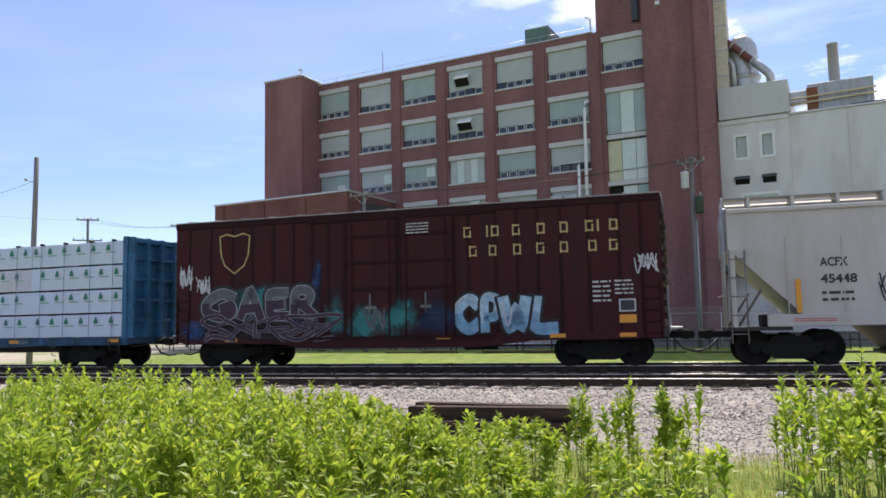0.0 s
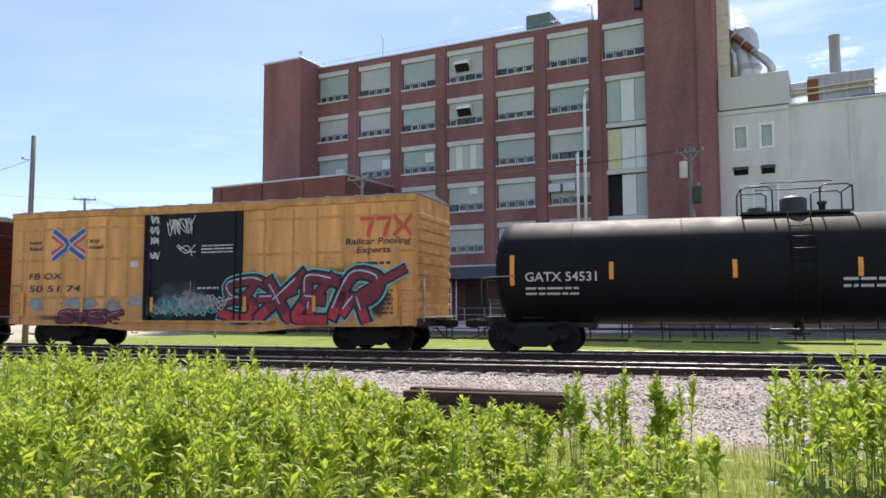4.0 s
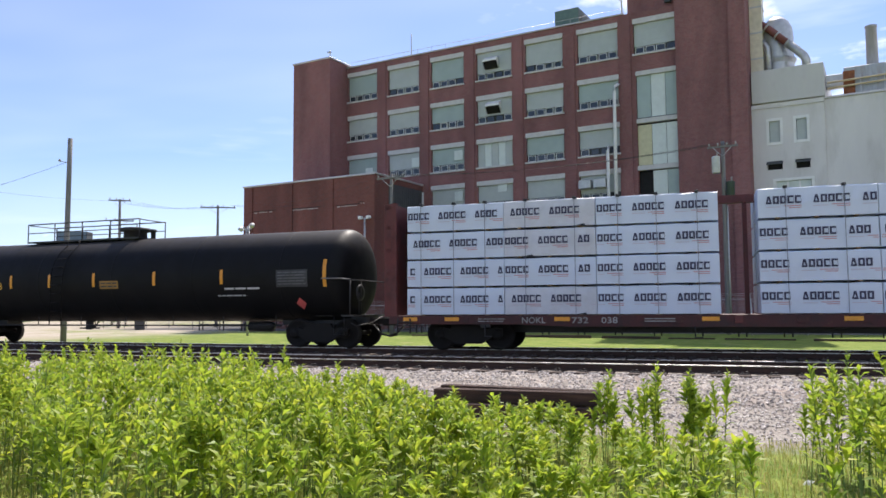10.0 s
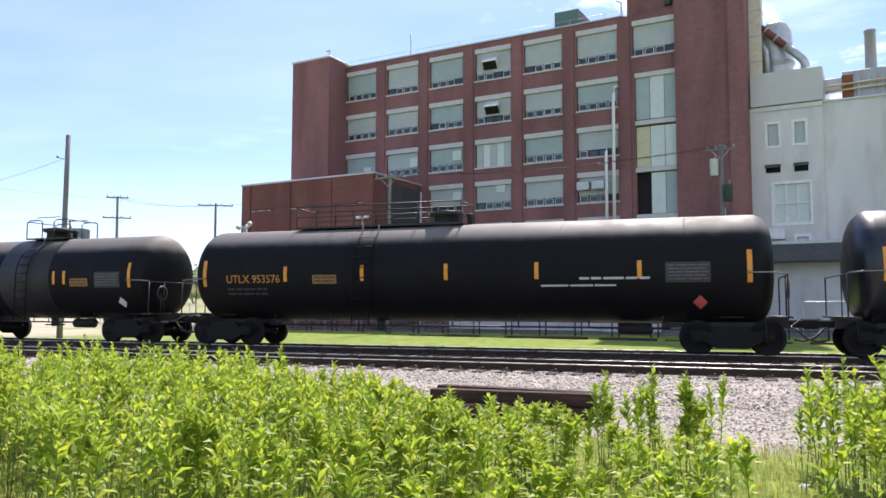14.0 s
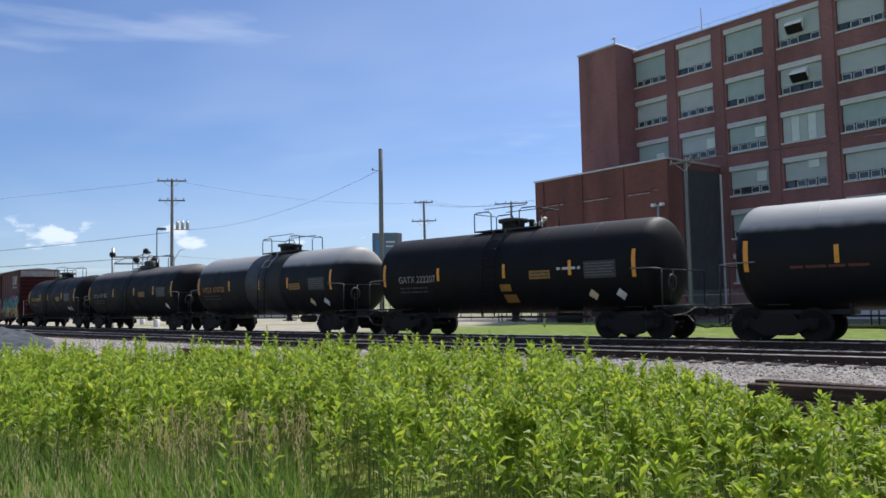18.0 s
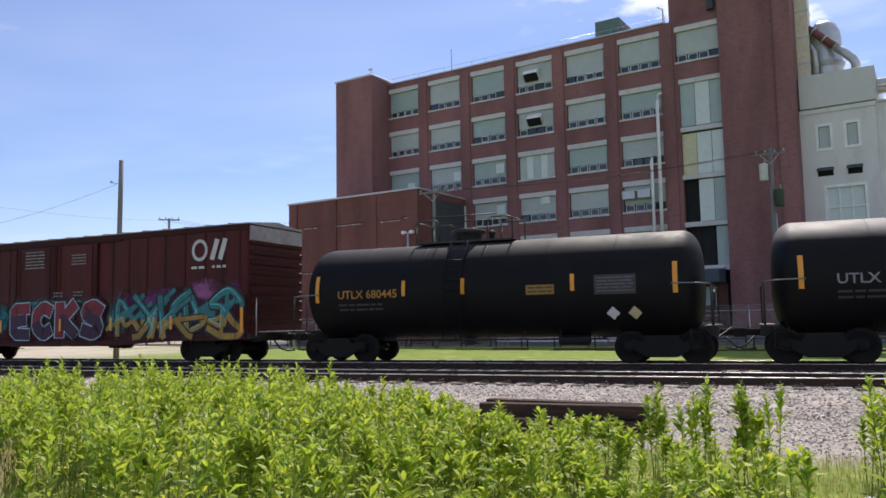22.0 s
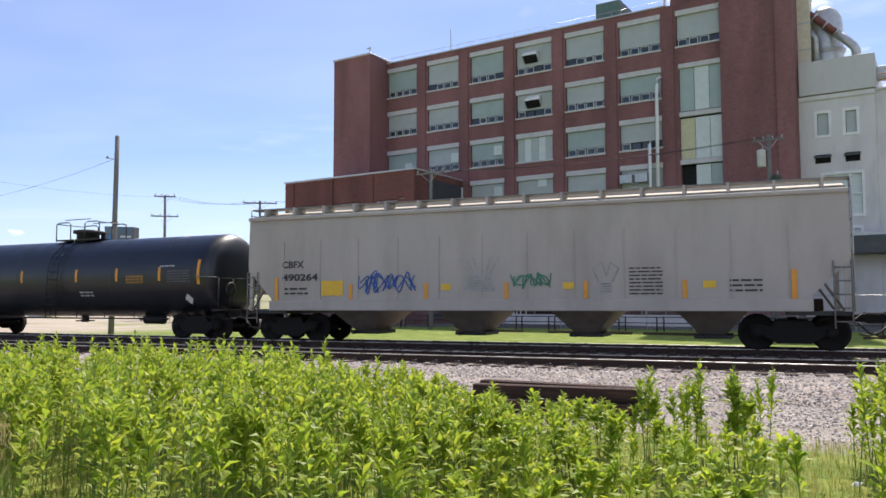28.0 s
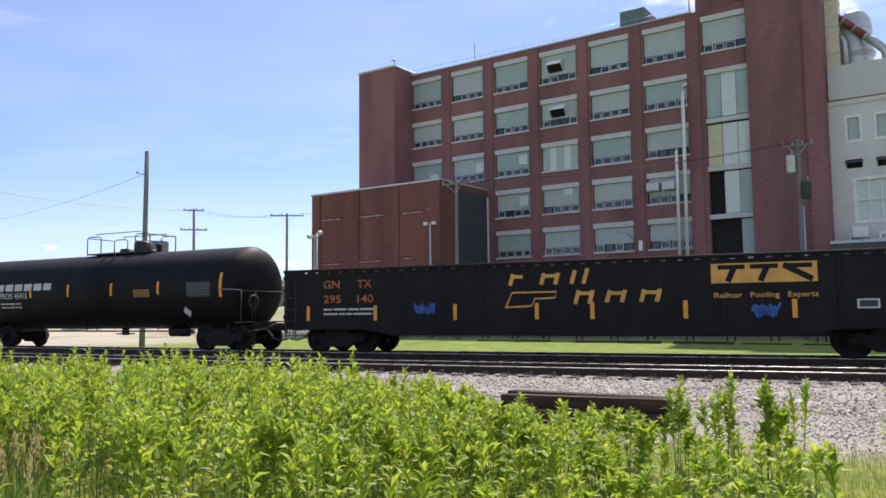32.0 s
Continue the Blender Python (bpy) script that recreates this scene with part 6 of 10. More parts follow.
# ---- boxcars ----
def boxcar(r, l, top, color, name, label, ribs, door, doors=1, smooth=False, door_color=None, end_color=None, beads=(), grime=0.8):
    half, wide = (r - l) / 2, 1.55
    car = thing("boxcar", Matrix(), label, "boxcar", "cars of the train")
    skin = mat(name, color, 0.6, vary=0.22, scale=1.2, dirt=tuple(c * 0.3 + 0.004 for c in color), dirt_amount=grime, dirt_scale=1.1, stretch=(2.2, 1, 0.3), chips=0.3, apart=0.13, specular=0.22)
    # trim: grime, plus relief shade painted in by darkening the skin's colour
    trim = mat(name + "_grimy_dark", tuple(c * (0.88 if color[0] > 0.3 else 0.55) for c in color), 0.65, vary=0.3, scale=3, dirt=tuple(c * 0.25 for c in color), dirt_amount=0.6, chips=0.3, specular=0.2)
    side = flat_side(-wide)
    part("body", Geo().box(-half, half, -wide, wide, 0.98, top - 0.16), skin, car)
    part("roof", Geo().prism([(-wide - 0.05, top - 0.16), (-wide - 0.05, top - 0.13), (0, top + 0.03), (wide + 0.05, top - 0.13), (wide + 0.05, top - 0.16)], "x", -half - 0.04, half + 0.04), ROOF_TIN, car, "worn galvanised roof")
    for k in range(int(half * 2 / 1.0)):
        x = -half + 0.5 + k * 1.0
        part("roof_seam", Geo().prism([(-wide - 0.06, top - 0.135), (-wide - 0.06, top - 0.10), (0, top + 0.06), (0, top + 0.02)], "x", x - 0.03, x + 0.03), ROOF_TIN, car)
    part("top_chord", Geo().box(-half - 0.01, half + 0.01, -wide - 0.045, -wide + 0.02, top - 0.36, top - 0.165, 0.01), trim, car)
    sill = Geo().prism([(-half, 0.98), (-half, 0.80), (-half + 1.0, 0.76), (-half + 3.6, 0.74), (-2.6, 0.58), (2.6, 0.58), (half - 3.6, 0.74), (half - 1.0, 0.76), (half, 0.80), (half, 0.98)], "y", -wide - 0.02, -wide + 0.06)
    part("side_sill", sill, skin, car)
    part("underframe", Geo().box(-half + 0.1, half - 0.1, -0.4, 0.4, 0.72, 0.98).box(-2.0, 2.0, -1.2, 1.2, 0.86, 0.98), BLACK, car)
    rib = Geo().prism([(-0.055, 0), (-0.03, -0.028), (0.03, -0.028), (0.055, 0)], "z", 0.99, top - 0.37)
    rm = rib.mesh("side_post", trim)
    for x in ribs:
        part("side_post", rm, None, car, at=Matrix.Translation((x, -wide, 0)))
    edges = sorted([-half + 0.02, half - 0.02, door[0] - 0.02, door[1] + 0.02, *ribs])
    for a, b in zip(edges, edges[1:]):
        if b - a > 0.15 and not door[0] - 0.03 < (a + b) / 2 < door[1] + 0.03:
            part("side_panel", Geo().box(a + 0.05, b - 0.05, -wide - 0.008, -wide + 0.01, 1.0, top - 0.37), skin, car)
    for z in beads:
        for a, b in ((-half + 0.1, door[0] - 0.1), (door[1] + 0.1, half - 0.1)):
            part("side_rail", Geo().box(a, b, -wide - 0.024, -wide, z - 0.04, z + 0.04), trim, car)
    d0, d1 = door
    n = doors
    dc = mat(name + "_door", door_color, 0.55, vary=0.15, dirt=tuple(c * 0.5 for c in door_color), dirt_amount=0.5, specular=0.2) if door_color else skin
    for k in range(n):
        a, b = d0 + (d1 - d0) / n * k + 0.02, d0 + (d1 - d0) / n * (k + 1) - 0.02
        dr = part("door", Geo().box(a, b, -wide - 0.055, -wide, 0.93, top - 0.42, 0.012), dc, car)
        for z in (1.55, 2.35, 3.15, 3.95):
            if z < top - 0.5 and not smooth:
                part("door_rib", Geo().box(a + 0.06, b - 0.06, -wide - 0.085, -wide - 0.054, z - 0.045, z + 0.045, 0.01), trim, dr)
        for x in (a + 0.03, b - 0.03):
            part("door_edge", Geo().box(x - 0.04, x + 0.04, -wide - 0.088, -wide - 0.05, 0.94, top - 0.43, 0.01), trim if not door_color else dc, dr)
        for x in (a + 0.25, b - 0.25):
            part("lock_rod", Geo().tube([(x, -wide - 0.10, 0.95), (x, -wide - 0.10, top - 0.5)], 0.022, 6), dc, dr)
        part("door_handle", Geo().box((a + b) / 2 - 0.16, (a + b) / 2 + 0.16, -wide - 0.11, -wide - 0.055, 1.75, 1.83).tube([((a + b) / 2, -wide - 0.1, 1.6), ((a + b) / 2, -wide - 0.1, 2.2)], 0.025, 6), GREY_IRON, dr)
    part("door_track", Geo().box(d0 - 1.2, d1 + 1.2, -wide - 0.10, -wide - 0.01, 0.86, 0.93), trim, car)
    part("door_track", Geo().box(d0 - 1.2, d1 + 1.2, -wide - 0.09, -wide - 0.01, top - 0.42, top - 0.36), trim, car)
    for s in (-1, 1):
        end = part("car_end", Geo().box(s * half - 0.02, s * half + 0.02, -wide + 0.02, wide - 0.02, 1.0, top - 0.18), skin, car)
        for k in range(9):
            z = 1.25 + k * (top - 1.8) / 9
            g = Geo().prism([(z, 0.0), (z + 0.05, 0.07), (z + 0.17, 0.07), (z + 0.22, 0.0)], "y", -wide + 0.08, wide - 0.08)
            g.v = [(s * (half + 0.018) + s * c, b, a) for a, b, c in g.v]
            part("end_corrugation", g, trim, end)
        part("end_cap", Geo().box(s * half + (0.02 if s > 0 else -0.05), s * half + (0.05 if s > 0 else -0.02), -wide + 0.05, wide - 0.05, top - 0.75, top - 0.22), ROOF_TIN if end_color else trim, end)
        part("crossover_step", Geo().box(s * half + (0.1 if s > 0 else -0.45), s * half + (0.45 if s > 0 else -0.1), -1.1, 1.1, 1.02, 1.06), GALV, end)
        part("end_sill", Geo().box(s * half - 0.1, s * half + 0.1, -wide, wide, 0.80, 1.0), BLACK, end)
        x = s * (half - 0.28)
        ladder(car, x - 0.22, x + 0.22, -wide - 0.032, 0.75, 2.3, 5, trim, "side_ladder")
        ladder(car, s * (half + 0.12), s * (half + 0.121), -wide + 0.3, 0.9, 2.2, 4, GALV, "end_ladder")
    for x in (-half + 2.9, -2.8, 2.8, half - 2.9):
        part("hanger", Geo().tube([(x, -1.1, 0.9), (x, -1.1, 0.5), (x + 0.25, -1.1, 0.5)], 0.02, 5), BLACK, car)
    part("brake_rod", Geo().tube([(-half + 3, -0.9, 0.62), (half - 3, -0.9, 0.60)], 0.025, 5), BLACK, car)
    part("air_tank", Geo().lathe([(-0.55, 0.02), (-0.5, 0.2), (0.5, 0.2), (0.55, 0.02)], "x", 12, (2.4, -0.7, 0.68)), BLACK, car)
    return car, side


ROOF_TIN = mat("roof_tin", (0.34, 0.31, 0.30), 0.45, 0.3, vary=0.2, dirt=(0.16, 0.08, 0.06), dirt_amount=0.6)


LETTER_FADED = mat("faded_cream_letter", (0.44, 0.34, 0.14), 0.7, vary=0.25, scale=5)


def letter_blocks(car, xs, z, h, side, material, narrow=()):
    """A worn name as plain letter-sized shapes: hollow blocks, and bars where a letter is narrow."""
    for k, x in enumerate(xs):
        g = Geo()
        w, t = h * 0.30, h * 0.16
        if k in narrow:
            ribbon(g, [(x, z), (x, z + h)], t * 1.1, side, 0.034)
        else:
            ribbon(g, [(x - w, z), (x - w, z + h)], t, side, 0.034)
            ribbon(g, [(x + w, z), (x + w, z + h * (0.9 if k % 3 else 0.6))], t, side, 0.034)
            ribbon(g, [(x - w, z + h - t / 2), (x + w, z + h - t / 2)], t, side, 0.0345)
            ribbon(g, [(x - w, z + t / 2), (x + w, z + t / 2)], t, side, 0.0345)
        part("name_block", g, material, car)


def maroon_boxcar():
    r, l = -2.47, -17.89
    car, side = boxcar(r, l, 4.87, (0.046, 0.0070, 0.0090), "maroon_steel", "dark maroon steel boxcar with cream name marks and blue graffiti", [-7.2, -6.4, -5.6, -4.85, -4.1, -3.4, -2.75, -2.2, 2.3, 3.12, 3.74, 4.36, 5.0, 5.78, 6.6, 7.2], (-1.66, 1.88), 2)
    letter_blocks(car, [2.29, 2.89, 3.12, 3.74, 4.46, 5.11, 5.82, 6.06, 6.48], 3.76, 0.3, side, LETTER_FADED, (1, 7))
    letter_blocks(car, [2.45, 3.04, 3.76, 4.43, 5.1, 5.89, 6.46], 3.2, 0.3, side, LETTER_FADED)
    g = Geo()
    ribbon(g, [(-6.05, 4.2), (-5.8, 4.28), (-5.5, 4.2), (-5.2, 4.28), (-4.95, 4.2), (-5.0, 3.6), (-5.15, 3.25), (-5.5, 3.0), (-5.85, 3.25), (-6.0, 3.6), (-6.05, 4.2)], 0.05, side, 0.034)
    part("shield_mark", g, LETTER_FADED, car, "faded cream shield outline")
    bars(car, "small_print", 0.4, 1.12, 3.94, 4.3, side, LETTER_WHITE, 4, 3, 0.09)
    for x, z, rx, rz, c in ((-4.6, 2.0, 1.6, 0.75, "teal"), (-3.1, 1.9, 0.7, 0.8, "blue"), (-6.9, 1.2, 0.9, 0.5, "blue"), (-1.9, 1.6, 0.6, 0.9, "teal"), (-4.6, 1.2, 2.2, 0.5, "soot"), (-2.6, 2.6, 0.25, 0.9, "blue")):
        haze(car, x, z, rx, rz, c, side)
    for x, z, rx, rz, c in ((0.2, 1.5, 0.9, 0.8, "teal"), (1.3, 1.45, 0.8, 0.85, "navy"), (-0.9, 1.3, 0.8, 0.7, "teal")):
        haze(car, x, z, rx, rz, c, side, 0.09)
    piece(car, [(-6.7, -5.35), (-5.45, -4.35), (-4.4, -3.5), (-3.55, -2.6)], 1.45, 2.5, "GAER", "iron", "grey", side, "plum", "black", thick=0.27, seed=11, wild=0.06, split=0.5, line=1.22)
    piece(car, evenly(-6.5, -1.9, 5, 0.15), 0.85, 1.6, "SXKSZ", "plum", "grey", side, None, thick=0.13, seed=12, wild=0.2, stray=2, base=0.062, line=1.28)
    tag(car, -1.0, -0.2, 1.05, 1.9, "iron", 19, side, 0.095, 0.05, 2)
    piece(car, [(1.75, 2.75), (2.6, 3.35), (3.2, 4.1), (4.0, 4.95)], 0.9, 2.1, "CPWL", "ice", "black", side, "sky_blue", thick=0.34, seed=14, shine="white")
    tag(car, 7.0, 7.65, 2.5, 3.2, "white", 15, side, width=0.03, loops=3)
    tag(car, -7.6, -7.05, 2.45, 3.4, "white", 16, side, width=0.03, loops=3)
    tag(car, -6.95, -6.35, 2.3, 3.0, "white", 17, side, width=0.03, loops=3)
    bars(car, "data_print", 5.85, 6.35, 1.75, 2.4, side, LETTER_WHITE, 5, 5, 0.034)
    bars(car, "data_print", 6.45, 6.95, 1.95, 2.4, side, LETTER_WHITE, 4, 6, 0.034)
    g = patch(6.55, 7.0, 1.5, 1.85, side, 0.034)
    part("data_plate", g, LETTER_WHITE, car)
    part("data_plate", patch(6.59, 6.96, 1.54, 1.81, side, 0.038), LETTER_BLACK, car)
    for x in (6.76, 4.85, 1.5, -5.6):
        part("reflector", patch(x - 0.22, x + 0.22, 0.82, 0.93, side, 0.05), ORANGE, car)
    part("reflector", patch(6.55, 7.0, 1.2, 1.42, side, 0.036), ORANGE, car)
    finish(car, r, l, 1.75)


def yellow_boxcar():
    r, l = -62.4, -77.86
    car, side = boxcar(r, l, 4.87, (0.66, 0.335, 0.115), "faded_yellow", "faded yellow steel boxcar with a black sliding door and red graffiti", [-7.2, -6.3, -5.45, -4.43, -3.57, -2.69, 2.6, 3.62, 4.45, 5.34, 6.2, 7.1], (-1.97, 1.82), 1, True, (0.012, 0.013, 0.017), beads=(1.72, 3.02, 4.12), grime=0.28)
    # a crossing of blue and red stripes edged in white
    stripes = [([(-5.82, 4.04), (-5.3, 3.70), (-5.2, 3.55), (-5.3, 3.40), (-5.82, 3.06)], "blue", 0.002), ([(-5.08, 3.68), (-4.52, 4.03)], "blue", 0.002), ([(-5.08, 3.42), (-4.52, 3.07)], "blue", 0.002), ([(-5.88, 3.84), (-5.42, 3.55), (-5.88, 3.26)], "red", 0.0), ([(-4.46, 3.82), (-4.92, 3.55), (-4.46, 3.28)], "red", 0.0)]
    for pts, c, up in stripes:
        g = Geo()
        ribbon(g, pts, 0.21, side, 0.036 + up)
        edge = part("stripe_edge", g, PAINTS["white"], car, "white edge of a crossing stripe")
        g = Geo()
        ribbon(g, pts, 0.15, side, 0.037 + up)
        part("stripe_mark", g, LETTER_RED if c == "red" else PAINTS["blue"], edge, c + " crossing stripe")
    part("paper_notice", patch(-2.55, -2.25, 2.72, 2.9, side, 0.012), PAINTS["white"], car, "small white paper notice")
    part("paint_patch", patch(-2.65, -2.05, 1.42, 1.82, side, 0.012), PAINTS["grey"], car, "dull grey paint patch")
    words(car, "next", -6.9, -6.35, 3.60, 0.15, side, LETTER_BLACK, 0.036, slant=0.18)
    words(car, "load", -6.9, -6.35, 3.38, 0.15, side, LETTER_BLACK, 0.036, slant=0.18)
    words(car, "any", -4.28, -3.85, 3.60, 0.15, side, LETTER_BLACK, 0.036, slant=0.18)
    words(car, "road", -4.28, -3.72, 3.38, 0.15, side, LETTER_BLACK, 0.036, slant=0.18)
    words(car, "FB OX", -6.88, -5.45, 2.36, 0.22, side, LETTER_BLACK, 0.036, slant=0.18)
    words(car, "50 51 74", -6.88, -4.62, 1.92, 0.22, side, LETTER_BLACK, 0.036, slant=0.18)
    for k in range(3):
        a = 5.95 + 0.54 * k
        g = Geo()
        if k < 2:
            ribbon(g, [(a, 4.02), (a + 0.42, 4.02), (a + 0.30, 3.78), (a + 0.22, 3.5)], 0.13, side, 0.036)
        else:
            ribbon(g, [(a, 4.05), (a + 0.24, 3.8), (a + 0.24, 3.74), (a, 3.5)], 0.12, side, 0.036)
            ribbon(g, [(a + 0.52, 4.05), (a + 0.34, 3.8), (a + 0.34, 3.74), (a + 0.52, 3.5)], 0.12, side, 0.037)
        part("logo_mark", g, LETTER_RED, car, "red logo shape")
    words(car, "Railcar Pooling", 5.42, 7.54, 3.24, 0.2, side, LETTER_BLACK, 0.036, slant=0.18)
    words(car, "Experts", 5.8, 6.9, 2.98, 0.2, side, LETTER_BLACK, 0.036, slant=0.18)
    bars(car, "web_line", 5.8, 6.9, 2.56, 2.76, side, LETTER_BLACK, 1, 8, 0.036)
    for x, z, rx, rz, c in ((2.6, 2.0, 1.5, 0.75, "olive"), (5.0, 2.2, 1.6, 0.75, "olive"), (6.5, 1.6, 0.6, 0.8, "soot"), (6.3, 2.0, 0.5, 0.6, "olive"), (-4.7, 1.5, 1.0, 0.4, "sky"), (-6.5, 1.5, 0.6, 0.35, "sky"), (-3.2, 1.4, 0.5, 0.5, "grey"), (-5.0, 0.95, 2.6, 0.25, "soot")):
        haze(car, x, z, rx, rz, c, side)
    for x, z, rx, rz, c in ((-0.3, 1.5, 1.9, 0.7, "grey"), (-1.2, 1.4, 0.8, 0.6, "teal")):
        haze(car, x, z, rx, rz, c, side, 0.075)
    piece(car, [(0.95, 2.75), (2.45, 3.95), (3.75, 5.15), (4.95, 6.7)], 0.80, 2.42, "SXER", "crimson", "black", side, "red", "aqua", "ice", thick=0.19, slant=0.35, seed=21, wild=0.08, stray=1, base=0.062, split=0.35)
    piece(car, evenly(-5.55, -2.9, 4, 0.08), 0.80, 1.28, "STEK", "maroon", "black", side, None, None, "pink", thick=0.3, slant=0.3, seed=22)
    for k, c in enumerate(("grey", "teal", "silver")):
        tag(car, -1.75 + 0.4 * k, 0.6 + 0.4 * k, 1.0 + 0.1 * k, 1.6 + 0.1 * k, c, 123 + k, side, 0.092 + 0.004 * k, 0.04, 6)
    for k, z in enumerate((4.1, 3.75, 3.4, 2.9)):
        tag(car, -1.72, -1.3, z, z + 0.34, "white", 24 + 7 * k, side, 0.115, 0.028, 2)
    tag(car, -1.1, 0.15, 3.65, 4.45, "white", 25, side, 0.115, 0.032, 4)
    tag(car, -0.65, 0.1, 3.0, 3.5, "white", 27, side, 0.115, 0.03, 1)
    bars(car, "small_print", 0.32, 1.5, 3.08, 3.4, side, LETTER_WHITE, 3, 4, 0.115)
    bars(car, "small_print", 0.2, 1.0, 1.9, 2.05, side, LETTER_WHITE, 1, 4, 0.115)
    reflectors(car, [-4.48, 4.4, 1.95, -1.6], 1.45, side, [-7.1, 7.08], 0.1)
    bars(car, "data_print", 6.4, 7.0, 1.1, 1.9, side, LETTER_BLACK, 6, 9, 0.036)
    finish(car, r, l, 1.75)


def red_boxcar():
    r, l = -80.05, -95.4
    car, side = boxcar(r, l, 4.87, (0.115, 0.0185, 0.0140), "oxide_red", "oxide-red steel boxcar with silver and teal graffiti along its foot", [-7.07, -5.89, -4.77, -3.63, -2.46, 2.44, 3.63, 4.79, 5.92, 6.87], (-1.92, 1.93), 1, False, (0.12, 0.022, 0.02))
    words(car, "GTW", -6.98, -6.2, 2.36, 0.26, side, LETTER_WHITE, 0.036, bold=0.01)
    words(car, "406 470", -5.93, -3.86, 2.36, 0.26, side, LETTER_WHITE, 0.036, bold=0.01)
    for x0, x1, z0, z1, n in ((-1.65, -1.3, 2.85, 3.25, 3), (-1.0, -0.15, 2.85, 3.2, 3), (0.25, 0.9, 2.9, 3.25, 3), (-1.65, -1.3, 2.4, 2.65, 2), (-1.0, -0.2, 2.4, 2.65, 2), (0.1, 1.1, 2.45, 2.6, 1)):
        bars(car, "small_print", x0, x1, z0, z1, side, LETTER_WHITE, n, int(x0 * 10), 0.112)
    part("stencil_box", patch(-3.2, -2.85, 2.28, 2.58, side, 0.036), LETTER_WHITE, car)
    part("stencil_box", patch(-3.17, -2.88, 2.31, 2.55, side, 0.039), PAINTS["maroon"], car)
    for x, z, rx, rz, c in ((-6.3, 1.95, 0.7, 0.4, "cream"), (-4.4, 2.0, 0.9, 0.35, "cream"), (-3.0, 1.95, 0.7, 0.35, "cream"), (-7.2, 1.25, 0.6, 0.6, "teal"), (-6.2, 1.9, 0.6, 0.35, "teal"), (-4.6, 1.95, 0.9, 0.3, "teal"), (-2.4, 1.4, 0.6, 0.6, "teal"), (2.9, 2.0, 0.7, 0.45, "cream"), (4.9, 2.05, 0.8, 0.5, "cream"), (6.6, 2.0, 0.8, 0.45, "cream"), (2.3, 1.75, 0.5, 0.5, "teal"), (3.6, 1.85, 0.6, 0.4, "teal"), (5.4, 1.9, 0.7, 0.35, "teal"), (6.9, 1.7, 0.6, 0.5, "teal"), (2.2, 1.2, 0.5, 0.6, "soot"), (-2.6, 1.0, 0.6, 0.5, "soot")):
        haze(car, x, z, rx, rz, c, side)
    for x, z, rx, rz, c in ((-1.4, 1.3, 0.5, 0.7, "aqua"), (0.9, 1.3, 0.6, 0.7, "aqua"), (0.2, 1.2, 0.5, 0.5, "teal"), (1.2, 1.8, 0.35, 0.3, "cream"), (-0.3, 1.1, 1.6, 0.5, "soot")):
        haze(car, x, z, rx, rz, c, side, 0.09)
    piece(car, [(-7.0, -5.65), (-5.9, -4.95), (-5.2, -4.1), (-4.4, -3.0), (-3.35, -2.2)], 0.80, 2.0, "STAWK", "silver", "black", side, None, None, "white", thick=0.34, seed=31, wild=0.10, stray=1)
    piece(car, [(1.35, 2.66), (2.58, 3.5), (3.38, 4.32), (4.24, 5.12), (5.0, 5.85), (5.74, 6.72), (6.6, 7.5)], 0.80, 2.0, "JOHSTEL", "grey", "black", side, None, None, "white", thick=0.29, seed=32, wild=0.13, stray=1)
    reflectors(car, [-4.85, 0.32, 2.5, 4.75], 1.25, side, [-7.6, 7.62], 0.16)
    part("chalk_patch", patch(5.9, 6.6, 2.7, 4.0, side, 0.033), mat("faded_patch", (0.19, 0.05, 0.045), 0.6, vary=0.2), car)
    part("placard_holder", patch(0.35, 0.65, 2.05, 2.28, side, 0.115), PLACARD, car)
    finish(car, r, l, 1.75)


